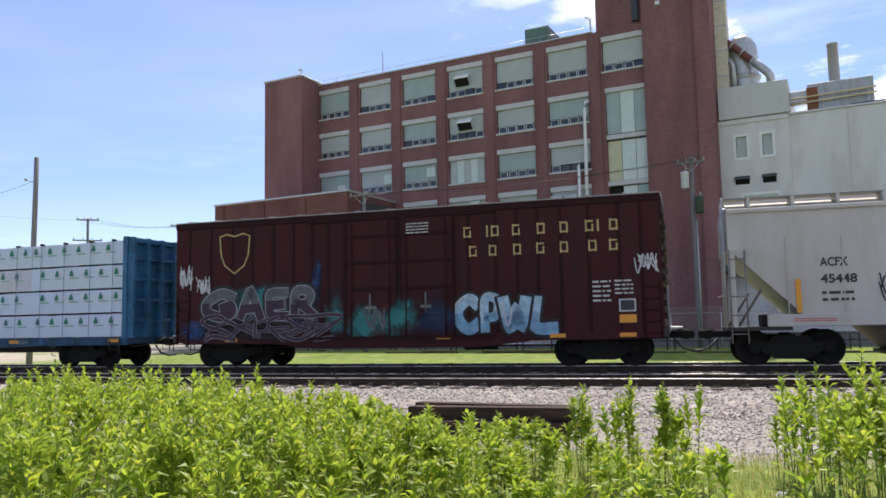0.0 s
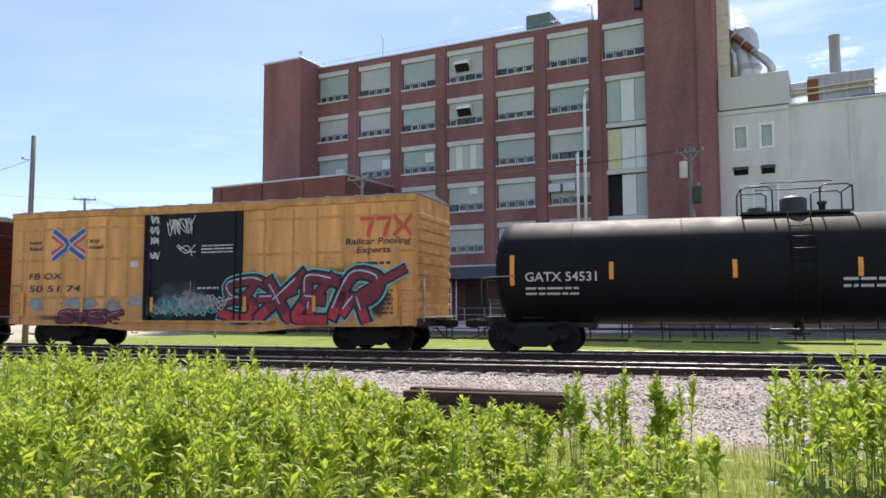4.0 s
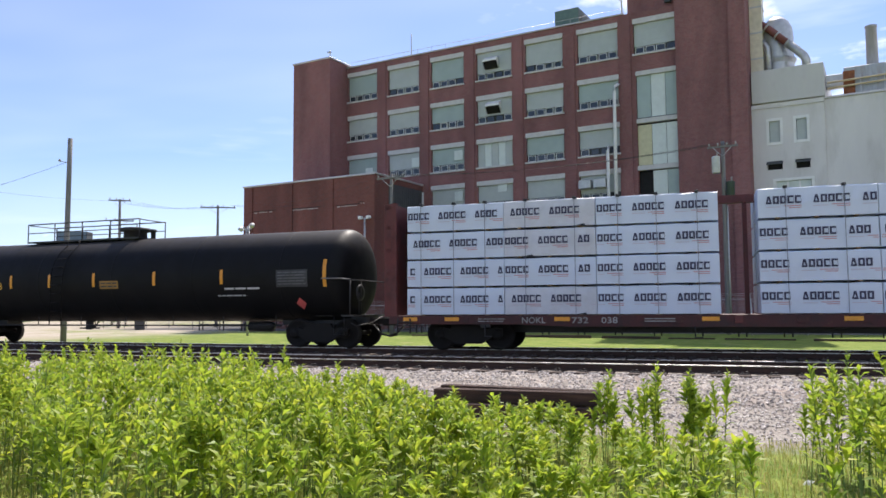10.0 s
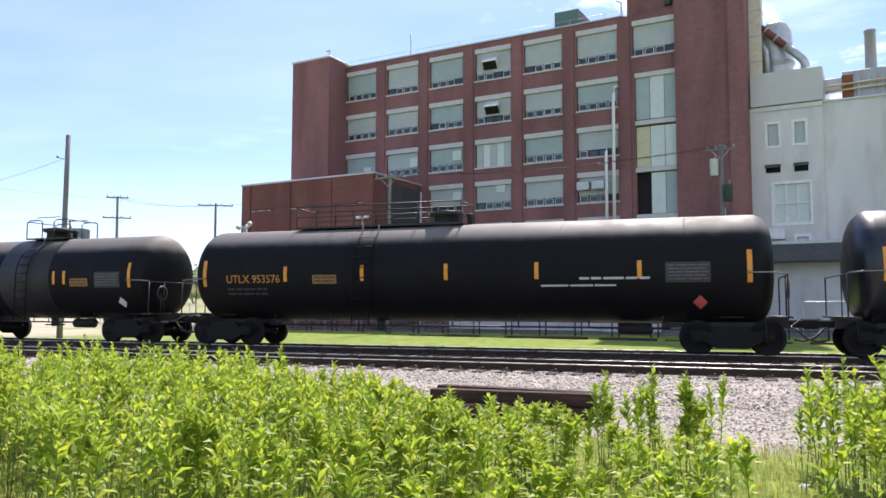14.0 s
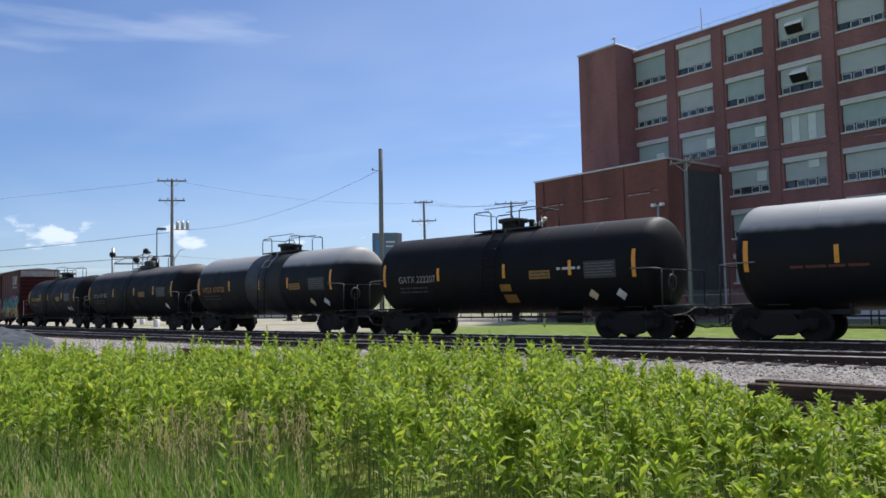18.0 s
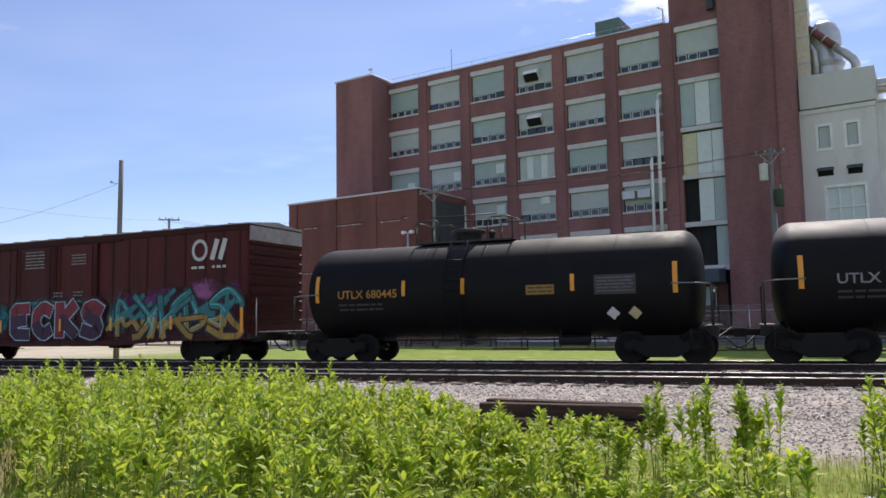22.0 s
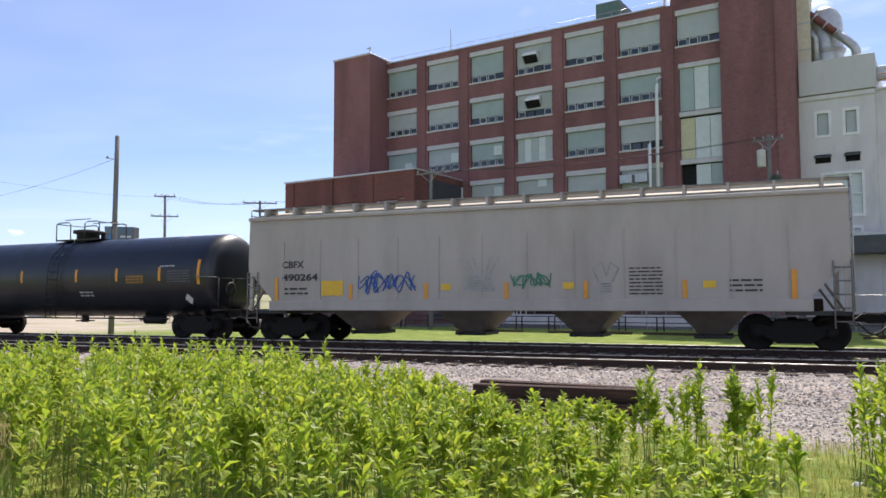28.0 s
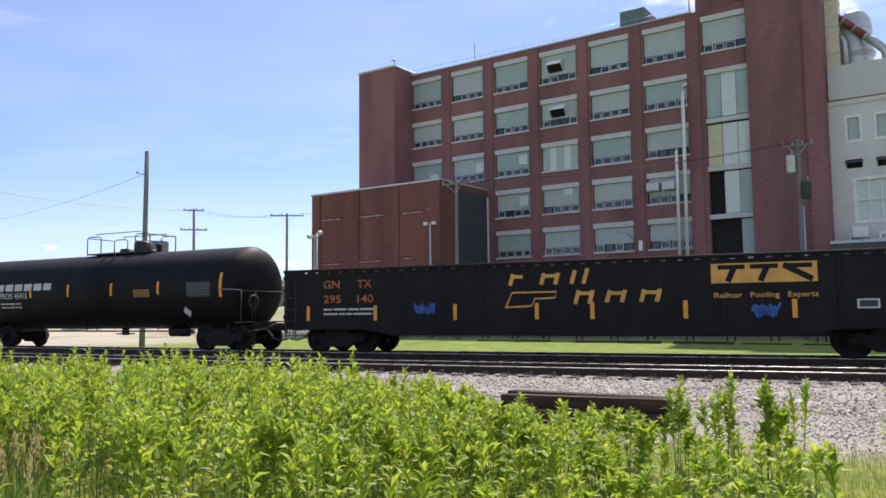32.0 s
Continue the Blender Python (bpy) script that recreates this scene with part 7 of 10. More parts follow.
def long_boxcar():
    r, l = -309.85, -328.15
    car, side = boxcar(r, l, 4.9, (0.072, 0.0125, 0.0118), "tuscan_red", "long oxide-brown boxcar with a white logo and colourful graffiti", [-8.6, -7.7, -6.95, -6.41, -5.75, -5.16, -4.39, -3.6, -2.9, 2.84, 3.66, 4.56, 5.43, 6.37, 7.29, 8.1, 8.8], (-2.5, 2.1), 2, True, end_color=True)
    g = Geo()
    arc = lambda cx, cz, rx, rz, a, b, n=9: [(cx + rx * math.cos(radians(a + (b - a) * k / n)), cz + rz * math.sin(radians(a + (b - a) * k / n))) for k in range(n + 1)]
    ribbon(g, arc(7.05, 3.92, 0.3, 0.33, 30, 390, 20), 0.115, side, 0.036)
    ribbon(g, [(7.62, 3.62), (7.82, 4.22)], 0.2, side, 0.037)
    ribbon(g, [(7.98, 3.62), (8.18, 4.22)], 0.2, side, 0.037)
    part("logo_mark", g, LETTER_WHITE, car, "white ring and bars logo")
    bars(car, "web_line", 6.68, 7.34, 3.2, 3.42, side, LETTER_WHITE, 1, 2, 0.036)
    bars(car, "web_line", 7.62, 8.32, 3.2, 3.42, side, LETTER_WHITE, 1, 3, 0.036)
    words(car, "DW C", -8.36, -7.11, 2.83, 0.27, side, PAINTS["grey"], 0.036)
    words(car, "793 777", -8.33, -6.69, 2.38, 0.24, side, PAINTS["grey"], 0.036)
    bars(car, "small_print", -1.86, -0.76, 3.6, 4.35, side, LETTER_GREY, 6, 4, 0.115)
    bars(car, "small_print", 0.75, 1.53, 3.66, 4.12, side, LETTER_GREY, 4, 5, 0.115)
    for a in (-0.2, 0.9):
        bars(car, "small_print", a, a + 0.5, 2.45, 2.7, side, LETTER_GREY, 2, int(a * 9), 0.115)
    for x, z, rx, rz, c in ((-3.5, 1.7, 1.0, 1.0, "teal"), (-4.3, 1.2, 0.5, 0.5, "grey"), (3.1, 1.7, 0.8, 1.1, "teal"), (3.6, 2.0, 0.5, 0.7, "purple"), (5.0, 2.3, 1.4, 0.5, "purple"), (7.3, 2.5, 1.1, 0.6, "pink"), (8.4, 2.2, 0.8, 0.7, "purple"), (6.2, 1.4, 3.2, 0.7, "soot")):
        haze(car, x, z, rx, rz, c, side)
    for x, z, rx, rz, c in ((-2.3, 1.7, 0.5, 1.0, "teal"), (2.0, 1.7, 0.5, 1.1, "teal")):
        haze(car, x, z, rx, rz, c, side, 0.09)
    for x, z, rx, rz, c in ((-8.8, 1.5, 0.5, 0.5, "lilac"), (-6.4, 1.9, 2.6, 0.35, "lilac"), (-4.2, 1.5, 0.7, 0.6, "lilac"), (-8.2, 1.0, 0.9, 0.3, "cream")):
        haze(car, x, z, rx, rz, c, side)
    piece(car, [(-8.75, -7.55), (-7.6, -6.65), (-6.75, -5.75), (-5.85, -4.95), (-5.05, -3.85)], 0.80, 2.05, "SEKUS", "pale_gold", "black", side, "ochre", "ice", "white", thick=0.17, seed=41, wild=0.13, split=0.42, rim=2.3, line=1.4, slant=0.12, stray=1, lim=(-9.1, 9.1))
    for x, z, rx, rz, c in ((-3.6, 1.6, 0.9, 0.95, "teal"), (-3.1, 1.9, 0.5, 0.6, "teal"), (-0.2, 2.3, 3.0, 0.22, "teal")):
        haze(car, x, z, rx, rz, c, side, 0.09)
    piece(car, [(-2.75, -1.4), (-1.4, -0.12), (-0.12, 1.22), (1.22, 2.65)], 0.82, 2.36, "ECKS", "crimson", "ice", side, "plum", "black", None, thick=0.3, seed=42, wild=0.025, base=0.118, split=0.62, rim=1.55, line=1.17, sharp=True)
    piece(car, evenly(3.2, 8.8, 5, 0.25), 0.80, 2.42, "NXKMS", "deep_teal", "black", side, "ochre", "black", "aqua", thick=0.14, seed=43, wild=0.16, stray=3, split=0.5, rim=1.9, lim=(-9.1, 9.05))
    tag(car, -9.0, -8.6, 2.6, 3.3, "pink", 45, side)
    reflectors(car, [-5.4, -3.16, 0.26, 2.95, 5.88], 1.4, side, [-9.05, 9.02], 0.165)
    finish(car, r, l, 2.3)


maroon_boxcar()
yellow_boxcar()
red_boxcar()
long_boxcar()


# ---- tank cars ----
def tank_paint(name, color, rough, dust, shine=0.5):
    return mat(name, color, rough, vary=0.25, scale=1.2, dirt=dust, dirt_amount=0.35, dirt_scale=0.7, specular=shine)


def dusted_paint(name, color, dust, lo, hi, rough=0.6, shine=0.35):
    """Old black paint; the tank's sunlit top is painted in as a paler, dusty colour."""
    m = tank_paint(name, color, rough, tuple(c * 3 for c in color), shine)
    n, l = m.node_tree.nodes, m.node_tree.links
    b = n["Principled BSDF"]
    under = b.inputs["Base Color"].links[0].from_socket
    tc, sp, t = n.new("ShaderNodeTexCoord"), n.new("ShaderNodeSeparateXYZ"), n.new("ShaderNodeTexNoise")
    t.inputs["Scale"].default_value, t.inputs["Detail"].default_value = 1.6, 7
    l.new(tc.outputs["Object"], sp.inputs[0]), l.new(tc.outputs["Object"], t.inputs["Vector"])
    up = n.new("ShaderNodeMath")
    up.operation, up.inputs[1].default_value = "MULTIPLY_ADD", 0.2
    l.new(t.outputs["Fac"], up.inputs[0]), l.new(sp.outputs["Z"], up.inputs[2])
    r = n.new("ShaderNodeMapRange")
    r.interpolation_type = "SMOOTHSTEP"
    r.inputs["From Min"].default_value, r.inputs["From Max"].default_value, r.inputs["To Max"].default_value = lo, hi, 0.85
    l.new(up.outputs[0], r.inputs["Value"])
    # dust: the sunlit top's colour, laid on by height
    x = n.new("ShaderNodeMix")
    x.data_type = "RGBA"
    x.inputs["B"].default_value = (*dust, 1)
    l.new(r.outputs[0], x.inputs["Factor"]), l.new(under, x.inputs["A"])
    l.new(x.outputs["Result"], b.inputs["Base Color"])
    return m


SHINY_BLACK = tank_paint("gloss_black", (0.0085, 0.010, 0.0145), 0.37, (0.026, 0.026, 0.03), 0.6)
# last colour: sun on the tank's top, painted in by height
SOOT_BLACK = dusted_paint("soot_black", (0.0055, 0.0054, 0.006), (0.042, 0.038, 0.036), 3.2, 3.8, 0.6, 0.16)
SOOT_SUNLIT = dusted_paint("soot_sunlit_top", (0.0055, 0.0054, 0.006), (0.20, 0.18, 0.168), 3.27, 3.62, 0.6, 0.16)
DUSTY_SUNLIT = dusted_paint("dusty_sunlit_black", (0.006, 0.0062, 0.0075), (0.46, 0.44, 0.425), 3.08, 3.36, 0.55, 0.2)
RUST_MARK = mat("faded_orange_mark", (0.10, 0.035, 0.02), 0.8, vary=0.3)
BAND_BLACK = tank_paint("band_black", (0.006, 0.006, 0.007), 0.36, (0.014, 0.013, 0.013), 0.3)
SPILL_BLACK = tank_paint("spill_black", (0.010, 0.010, 0.011), 0.55, (0.02, 0.02, 0.02))


def tank_car(r, l, paint_m, mark, mark_x, mark_mat, label, refl, rad=1.52, zc=2.35, platform=(-1.6, 1.6), walkway=False, hood=None, band_mat=None, dome="wide", yellow=None, plate=None, big=None, diamonds=(), band=None, prints=()):
    half = (r - l) / 2
    car = thing("tank_car", Matrix(), label, "tank car", "cars of the train")
    e = 0.55
    prof = [(-half + 0.30, 0.01)]
    for k in range(9):
        a = radians(90 * k / 8)
        prof.append((-half + 0.30 + e * (1 - math.cos(a)), rad * math.sin(a) ** 0.55 if k else 0.02))
    prof += [(x, rad) for x in np.linspace(-half + 0.30 + e + 0.5, half - 0.30 - e - 0.5, 7)]
    prof += [(-a, b) for a, b in reversed(prof[:10])]
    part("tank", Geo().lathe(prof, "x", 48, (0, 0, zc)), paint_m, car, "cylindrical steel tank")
    side = round_side(rad, zc)
    for x in np.linspace(-half + 2.6, half - 2.6, 5):
        part("weld_band", Geo().lathe([(-0.025, rad), (-0.02, rad + 0.006), (0.02, rad + 0.006), (0.025, rad)], "x", 48, (x, 0, zc)), paint_m, car)
    if band:
        part("spill_band", Geo().lathe([(band[0], rad), (band[0], rad + 0.0075), (band[1], rad + 0.0075), (band[1], rad)], "x", 48, (0, 0, zc)), band_mat or SPILL_BLACK, car, "darker band of spilt product round the middle")
    # stub sills and cradles
    for s in (-1, 1):
        a, b = sorted((s * (half - 3.2), s * (half + 0.05)))
        sill = part("stub_sill", Geo().box(a, b, -0.35, 0.35, 0.72, 1.02, 0.02), BLACK, car)
        part("cradle", Geo().prism([(-0.75, 1.0), (-0.8, 1.16), (-0.6, 1.08), (0, 1.0), (0.6, 1.08), (0.8, 1.16), (0.75, 1.0)], "x", s * (half - 1.4) - 0.3, s * (half - 1.4) + 0.3), BLACK, sill)
        deck = part("end_platform", Geo().box(*sorted((s * (half - 0.35), s * (half + 0.06))), -1.5, 1.5, 1.0, 1.05), BLACK, car)
        rail = Geo()
        x = s * (half - 0.05)
        rail.tube([(x, -1.5, 1.02), (x, -1.5, 2.13)], 0.022, 6)
        rail.tube([(x, -1.5, 2.13), (x, 1.5, 2.13), (x, 1.5, 1.02)], 0.022, 6)
        rail.tube([(x, -0.75, 1.05), (x, -0.75, 2.13)], 0.018, 5)
        part("end_handrail", rail, BLACK, deck)
        part("side_grab_rail", Geo().tube([(x, -1.5, 2.155), (x - s * 0.35, -1.57, 2.19), (x - s * 0.95, -1.6, 2.2), (x - s * 1.0, -1.53, 2.2)], 0.022, 6), GREY_IRON, deck, "worn pale grab rail")
        step = Geo()
        for y in (-1.52, -1.52):
            step.tube([(x - s * 0.2, y, 1.0), (x - s * 0.2, y, 0.45), (x - s * 0.55, y, 0.45), (x - s * 0.55, y, 1.0)], 0.02, 5)
        part("sill_step", step, BLACK, deck)
        part("brake_wheel", Geo().lathe([(-0.02, 0.2), (-0.02, 0.26), (0.02, 0.26), (0.02, 0.2)], "x", 14, (x + s * 0.05, -0.9, 1.75)).tube([(x, -0.9, 1.0), (x, -0.9, 1.75)], 0.02, 5), BLACK, deck) if s > 0 else None
    # manway, platform, valves, ladders
    p0, p1 = platform
    top = zc + rad
    pm = (p0 + p1) / 2
    plat = part("platform", Geo().box(p0, p1, -0.5, 0.85, top + 0.01, top + 0.035).box(p0, p1, -0.53, -0.5, top - 0.01, top + 0.05), BLACK, car, "steel grating platform over the manway")
    rail = Geo()
    for y in (-0.5, 0.85):
        if walkway:
            xs = np.linspace(p0, p1, 5)
            for x in xs:
                rail.tube([(x, y, top), (x, y, top + 0.72)], 0.022, 5)
            rail.tube([(p0, y, top + 0.72), (p1, y, top + 0.72)], 0.024, 5)
            rail.tube([(p0, y, top + 0.38), (p1, y, top + 0.38)], 0.018, 5)
        else:
            for a, b in ((p0, p0 + 0.8), (p1 - 0.8, p1)):
                rail.tube([(a, y, top), (a, y, top + 0.66), (a + 0.12, y, top + 0.74), (b - 0.12, y, top + 0.74), (b, y, top + 0.66), (b, y, top)], 0.024, 5)
            rail.tube([(p0 + 0.5, y, top + 0.84), (p1 - 0.5, y, top + 0.84)], 0.018, 5)
    for x in (p0, p1):
        rail.tube([(x, -0.5, top + 0.7), (x, 0.85, top + 0.7)], 0.02, 5)
    part("platform_railing", rail, BLACK, plat)
    if hood is None:
        hood = pm if not walkway else p1 - 0.65
    if dome == "wide":
        part("manway_cover", Geo().lathe([(top - 0.05, 0.42), (top + 0.28, 0.42), (top + 0.30, 0.55), (top + 0.42, 0.55), (top + 0.46, 0.3), (top + 0.46, 0.01)], "z", 20, (hood, 0, 0)), BLACK, plat)
    else:
        part("valve_housing", Geo().lathe([(top - 0.05, 0.36), (top + 0.42, 0.36), (top + 0.50, 0.24), (top + 0.52, 0.01)], "z", 20, (hood, 0, 0)), BLACK, plat)
        part("hatch", Geo().lathe([(top - 0.05, 0.26), (top + 0.20, 0.26), (top + 0.25, 0.01)], "z", 16, (hood - 0.95, 0, 0)), BLACK, plat)
    part("relief_valve", Geo().lathe([(top - 0.05, 0.09), (top + 0.26, 0.09), (top + 0.28, 0.14), (top + 0.36, 0.12), (top + 0.38, 0.01)], "z", 12, (hood + 0.75, 0.1, 0)), BLACK, plat)
    lad = Geo()
    for x in (pm - 0.28, pm + 0.28):
        pts = [(x, -0.86, top)] + [(x, side(z) - 0.10, z) for z in np.linspace(zc + rad * 0.85, zc, 6)] + [(x, -rad - 0.1, 0.75)]
        lad.tube(pts, 0.022, 5)
    for z in np.arange(0.9, zc + rad * 0.85, 0.32):
        y = (side(z) if z > zc else -rad) - 0.10
        lad.tube([(pm - 0.28, y, z), (pm + 0.28, y, z)], 0.016, 4)
    part("side_ladder", lad, paint_m, car)
    # under the tank
    part("bottom_outlet", Geo().lathe([(0.52, 0.12), (0.60, 0.17), (0.66, 0.12), (zc - rad + 0.02, 0.16)], "z", 12, (pm, 0, 0)).box(pm - 0.3, pm + 0.3, -0.2, 0.2, 0.55, 0.60), BLACK, car)
    pipe = Geo().tube([(-half + 3.0, -0.75, 0.70), (half - 3.0, -0.75, 0.70)], 0.03, 5)
    for x in np.linspace(-half + 3.2, half - 3.2, 7):
        pipe.tube([(x, -0.75, 0.70), (x, -0.75, 1.3)], 0.022, 4)
    part("brake_pipe", pipe, BLACK, car)
    part("air_tank", Geo().lathe([(-0.5, 0.02), (-0.45, 0.17), (0.45, 0.17), (0.5, 0.02)], "x", 12, (half - 4.0, -0.4, 0.66)), BLACK, car)
    # marks
    if mark:
        words(car, mark, mark_x[0], mark_x[1], 2.05, 0.26, side, mark_mat, 0.008, bold=0.012)
        bars(car, "small_print", mark_x[0], mark_x[0] + (mark_x[1] - mark_x[0]) * 0.75, 1.62, 1.92, side, mark_mat if mark_mat is LETTER_WHITE else DULL_PLATE, 2, 7, 0.008)
    reflectors(car, refl, 2.32, side, big if big else [-half + 0.95, half - 0.95], 0.010)
    if yellow:
        part("warning_sign", patch(yellow - 0.42, yellow + 0.42, 2.0, 2.28, side, 0.010, 3), TANK_SIGN, car, "yellow warning panel")
        bars(car, "warning_print", yellow - 0.36, yellow + 0.36, 2.03, 2.25, side, LETTER_BLACK, 2, 5, 0.014)
    if plate:
        part("data_panel", patch(plate - 0.58, plate + 0.58, 1.95, 2.5, side, 0.008, 4), DULL_PLATE, car, "dull grey data panel")
        bars(car, "data_print", plate - 0.52, plate + 0.52, 2.0, 2.46, side, PLATE_PRINT, 5, 3, 0.012)
    for x, c in diamonds:
        g = Geo()
        z = 1.42
        g.add([(x - 0.19, side(z) - 0.012, z), (x, side(z - 0.19) - 0.012, z - 0.19), (x + 0.19, side(z) - 0.012, z), (x, side(z + 0.19) - 0.012, z + 0.19)], [(0, 1, 2, 3)])
        part("placard", g, c, car, "diamond hazard placard")
    for x0, x1, z0, z1, n in prints:
        bars(car, "small_print", x0, x1, z0, z1, side, LETTER_WHITE, n, int(x0 * 7), 0.009)
    finish(car, r, l, 1.42)
    return car, side


PLACARD_RED = mat("placard_red", (0.55, 0.10, 0.09), 0.5, vary=0.2)
PLACARD_CREAM = mat("placard_cream", (0.62, 0.50, 0.30), 0.5, vary=0.15)
LBL = "black tank car with orange reflectors"
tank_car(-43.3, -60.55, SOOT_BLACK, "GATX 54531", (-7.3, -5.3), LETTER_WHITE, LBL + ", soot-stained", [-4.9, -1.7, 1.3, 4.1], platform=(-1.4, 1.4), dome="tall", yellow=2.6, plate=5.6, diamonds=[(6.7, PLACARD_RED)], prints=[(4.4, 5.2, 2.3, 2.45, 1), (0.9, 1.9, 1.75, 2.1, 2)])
tank_car(-145.1, -164.2, SOOT_BLACK, "UTLX 955518", (-7.29, -5.29), LETTER_GOLD, "long black tank car with gold lettering and a long railed walkway", [-4.82, -2.91, -0.8, 1.9, 4.7], platform=(-5.2, 0.3), walkway=True, yellow=-0.1, plate=7.4, diamonds=[(7.6, PLACARD_RED)], prints=[(4.8, 6.2, 1.85, 2.0, 1), (4.5, 5.6, 1.65, 1.75, 1)])
car, side = tank_car(-165.2, -184.5, SHINY_BLACK, "TILX 310615", (-7.87, -6.15), LETTER_WHITE, "long glossy black tank car with white lettering and white tags", [-2.4, 0.54, 3.2, 5.86], platform=(-5.1, 1.5), hood=0.05, walkway=True, yellow=4.6, plate=8.1, diamonds=[(8.2, PLACARD_RED)], prints=[(6.2, 7.4, 2.3, 2.45, 1), (6.0, 7.4, 2.12, 2.26, 1), (6.1, 7.3, 1.75, 2.0, 2)])
tag(car, -4.15, -3.1, 2.55, 3.45, "white", 51, side, 0.012, 0.028, 4)
tag(car, -5.2, -4.75, 2.95, 3.25, "white", 52, side, 0.012, 0.03, 2)
tag(car, -3.1, -2.3, 2.55, 2.95, "white", 53, side, 0.012, 0.03, 2)
tank_car(-185.7, -204.5, SOOT_SUNLIT, "UTLX 953576", (-7.6, -5.6), LETTER_OCHRE, "long soot-stained black tank car with gold lettering", [-5.4, -2.7, 0.04, 2.78, 5.64], platform=(-5.6, 0.2), walkway=True, yellow=-4.0, plate=6.9, diamonds=[(7.2, PLACARD_RED)], prints=[(4.0, 6.0, 2.0, 2.16, 1), (2.9, 5.0, 1.82, 1.95, 1)])
car, side = tank_car(-205.8, -216.7, SOOT_SUNLIT, "PROX 15106", (-4.3, -2.4), LETTER_WHITE, "short black tank car with white lettering and a dark spill band", [-2.3, -1.9, 1.0, 1.5], platform=(-1.6, 0.6), yellow=2.2, plate=3.5, band=(-1.75, 0.75), big=[-4.6, 4.5], diamonds=[(4.0, PLACARD)])
for k in range(6):
    part("logo_mark", patch(-4.35 + k * 0.42, -4.05 + k * 0.42, 2.38, 2.66, side, 0.009, 2), LETTER_WHITE, car, "white logo block")
tank_car(-218.2, -234.8, SOOT_SUNLIT, "XOMX 110318", (-6.44, -4.85), DULL_PLATE, LBL + ", plain and worn", [-4.46, -1.48, 1.54, 4.78], zc=2.39, platform=(-0.46, 2.06), dome="tall", yellow=4.14, plate=6.95, prints=[(2.2, 3.2, 1.7, 1.85, 1)], big=[-7.35, 7.67])
car, side = tank_car(-236.1, -249.2, DUSTY_SUNLIT, "", (0, 0), LETTER_GOLD, "dusty black tank car, top painted sunlit grey, with orange reflectors", [-3.44, -1.2, 1.3, 3.4], platform=(-1.5, 2.3), yellow=1.98, plate=5.1, big=[-5.75, 6.0], diamonds=[(0.6, PLACARD), (5.2, PLACARD_CREAM)])
bars(car, "faded_mark", -4.6, -2.7, 1.92, 2.1, side, RUST_MARK, 1, 3, 0.011)
car, side = tank_car(-250.8, -263.7, SOOT_BLACK, "GATX 222207", (-4.7, -2.75), LETTER_GREY, LBL + " and hazard placards", [-2.6, 0.5, 3.2], platform=(-1.6, 1.3), yellow=2.0, plate=4.3, diamonds=[(3.9, PLACARD_CREAM), (4.9, PLACARD)], prints=[(2.7, 3.6, 2.2, 2.4, 1)])
part("spill_stain", patch(0.25, 0.72, 1.62, 1.86, side, 0.010, 3), TANK_SIGN, car, "ochre paint patch")
part("spill_streak", patch(0.30, 0.85, 1.22, 1.5, side, 0.011, 3), TANK_SIGN, car, "ochre paint run")
tank_car(-265.2, -278.35, DUSTY_SUNLIT, "UTLX 676725", (-5.19, -3.09), LETTER_OCHRE, "dusty tank car, top painted sunlit grey, with a black spill band round its middle", [-2.6, 0.1, 2.45], platform=(-1.1, 2.0), yellow=2.98, plate=4.6, band=(-1.1, 1.8), diamonds=[(4.0, PLACARD_CREAM), (5.0, PLACARD)])
tank_car(-279.6, -293.85, SOOT_SUNLIT, "UTLX 681382", (-5.35, -3.1), LETTER_GREY, LBL + " and white lettering", [-2.07, 1.12, 3.84], zc=2.28, platform=(-1.5, 1.5), dome="tall", yellow=2.2, plate=4.8, diamonds=[(5.2, PLACARD)])
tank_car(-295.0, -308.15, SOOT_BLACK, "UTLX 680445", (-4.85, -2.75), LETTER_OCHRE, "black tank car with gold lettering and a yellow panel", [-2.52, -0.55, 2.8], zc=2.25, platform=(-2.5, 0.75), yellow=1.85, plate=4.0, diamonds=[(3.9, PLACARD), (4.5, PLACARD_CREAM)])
tank_car(-390.5, -406.0, SHINY_BLACK, "GATX 69965", (-5.76, -3.81), LETTER_CREAM, "glossy black tank car with cream lettering and orange reflectors", [-4.88, -2.24, 0.8, 2.9, 5.0], zc=2.28, platform=(-1.6, 0.8), yellow=3.8, plate=5.9, diamonds=[(6.2, PLACARD)], prints=[(5.0, 5.7, 2.55, 2.65, 1), (0.9, 1.6, 1.5, 1.75, 2)])
tank_car(-407.3, -421.7, SOOT_BLACK, "CALX 1030", (-5.12, -3.5), LETTER_WHITE, "black tank car with white lettering and two hatches", [-3.3, -1.6, 1.71, 3.64], zc=2.27, platform=(-1.19, 1.5), hood=0.85, dome="tall", yellow=2.52, plate=6.2, diamonds=[(5.2, PLACARD)], big=[-6.4, 6.75], band=(-2.4, 2.1), band_mat=BAND_BLACK, prints=[(4.8, 5.35, 1.65, 1.95, 2)])
car, side = tank_car(-443.8, -459.8, SOOT_BLACK, "PROX 45415", (-5.25, -3.5), LETTER_WHITE, "black tank car with a white block logo", [-3.27, -0.99, 1.47, 3.96], zc=2.3, platform=(-1.18, 2.39), hood=1.5, dome="tall", yellow=3.1, plate=5.95, diamonds=[(5.2, PLACARD)], big=[-7.05, 7.0])
for k in range(6):
    part("logo_mark", patch(-5.5 + k * 0.6, -5.02 + k * 0.6, 2.38, 2.66, side, 0.009, 2), LETTER_WHITE, car, "white logo block")


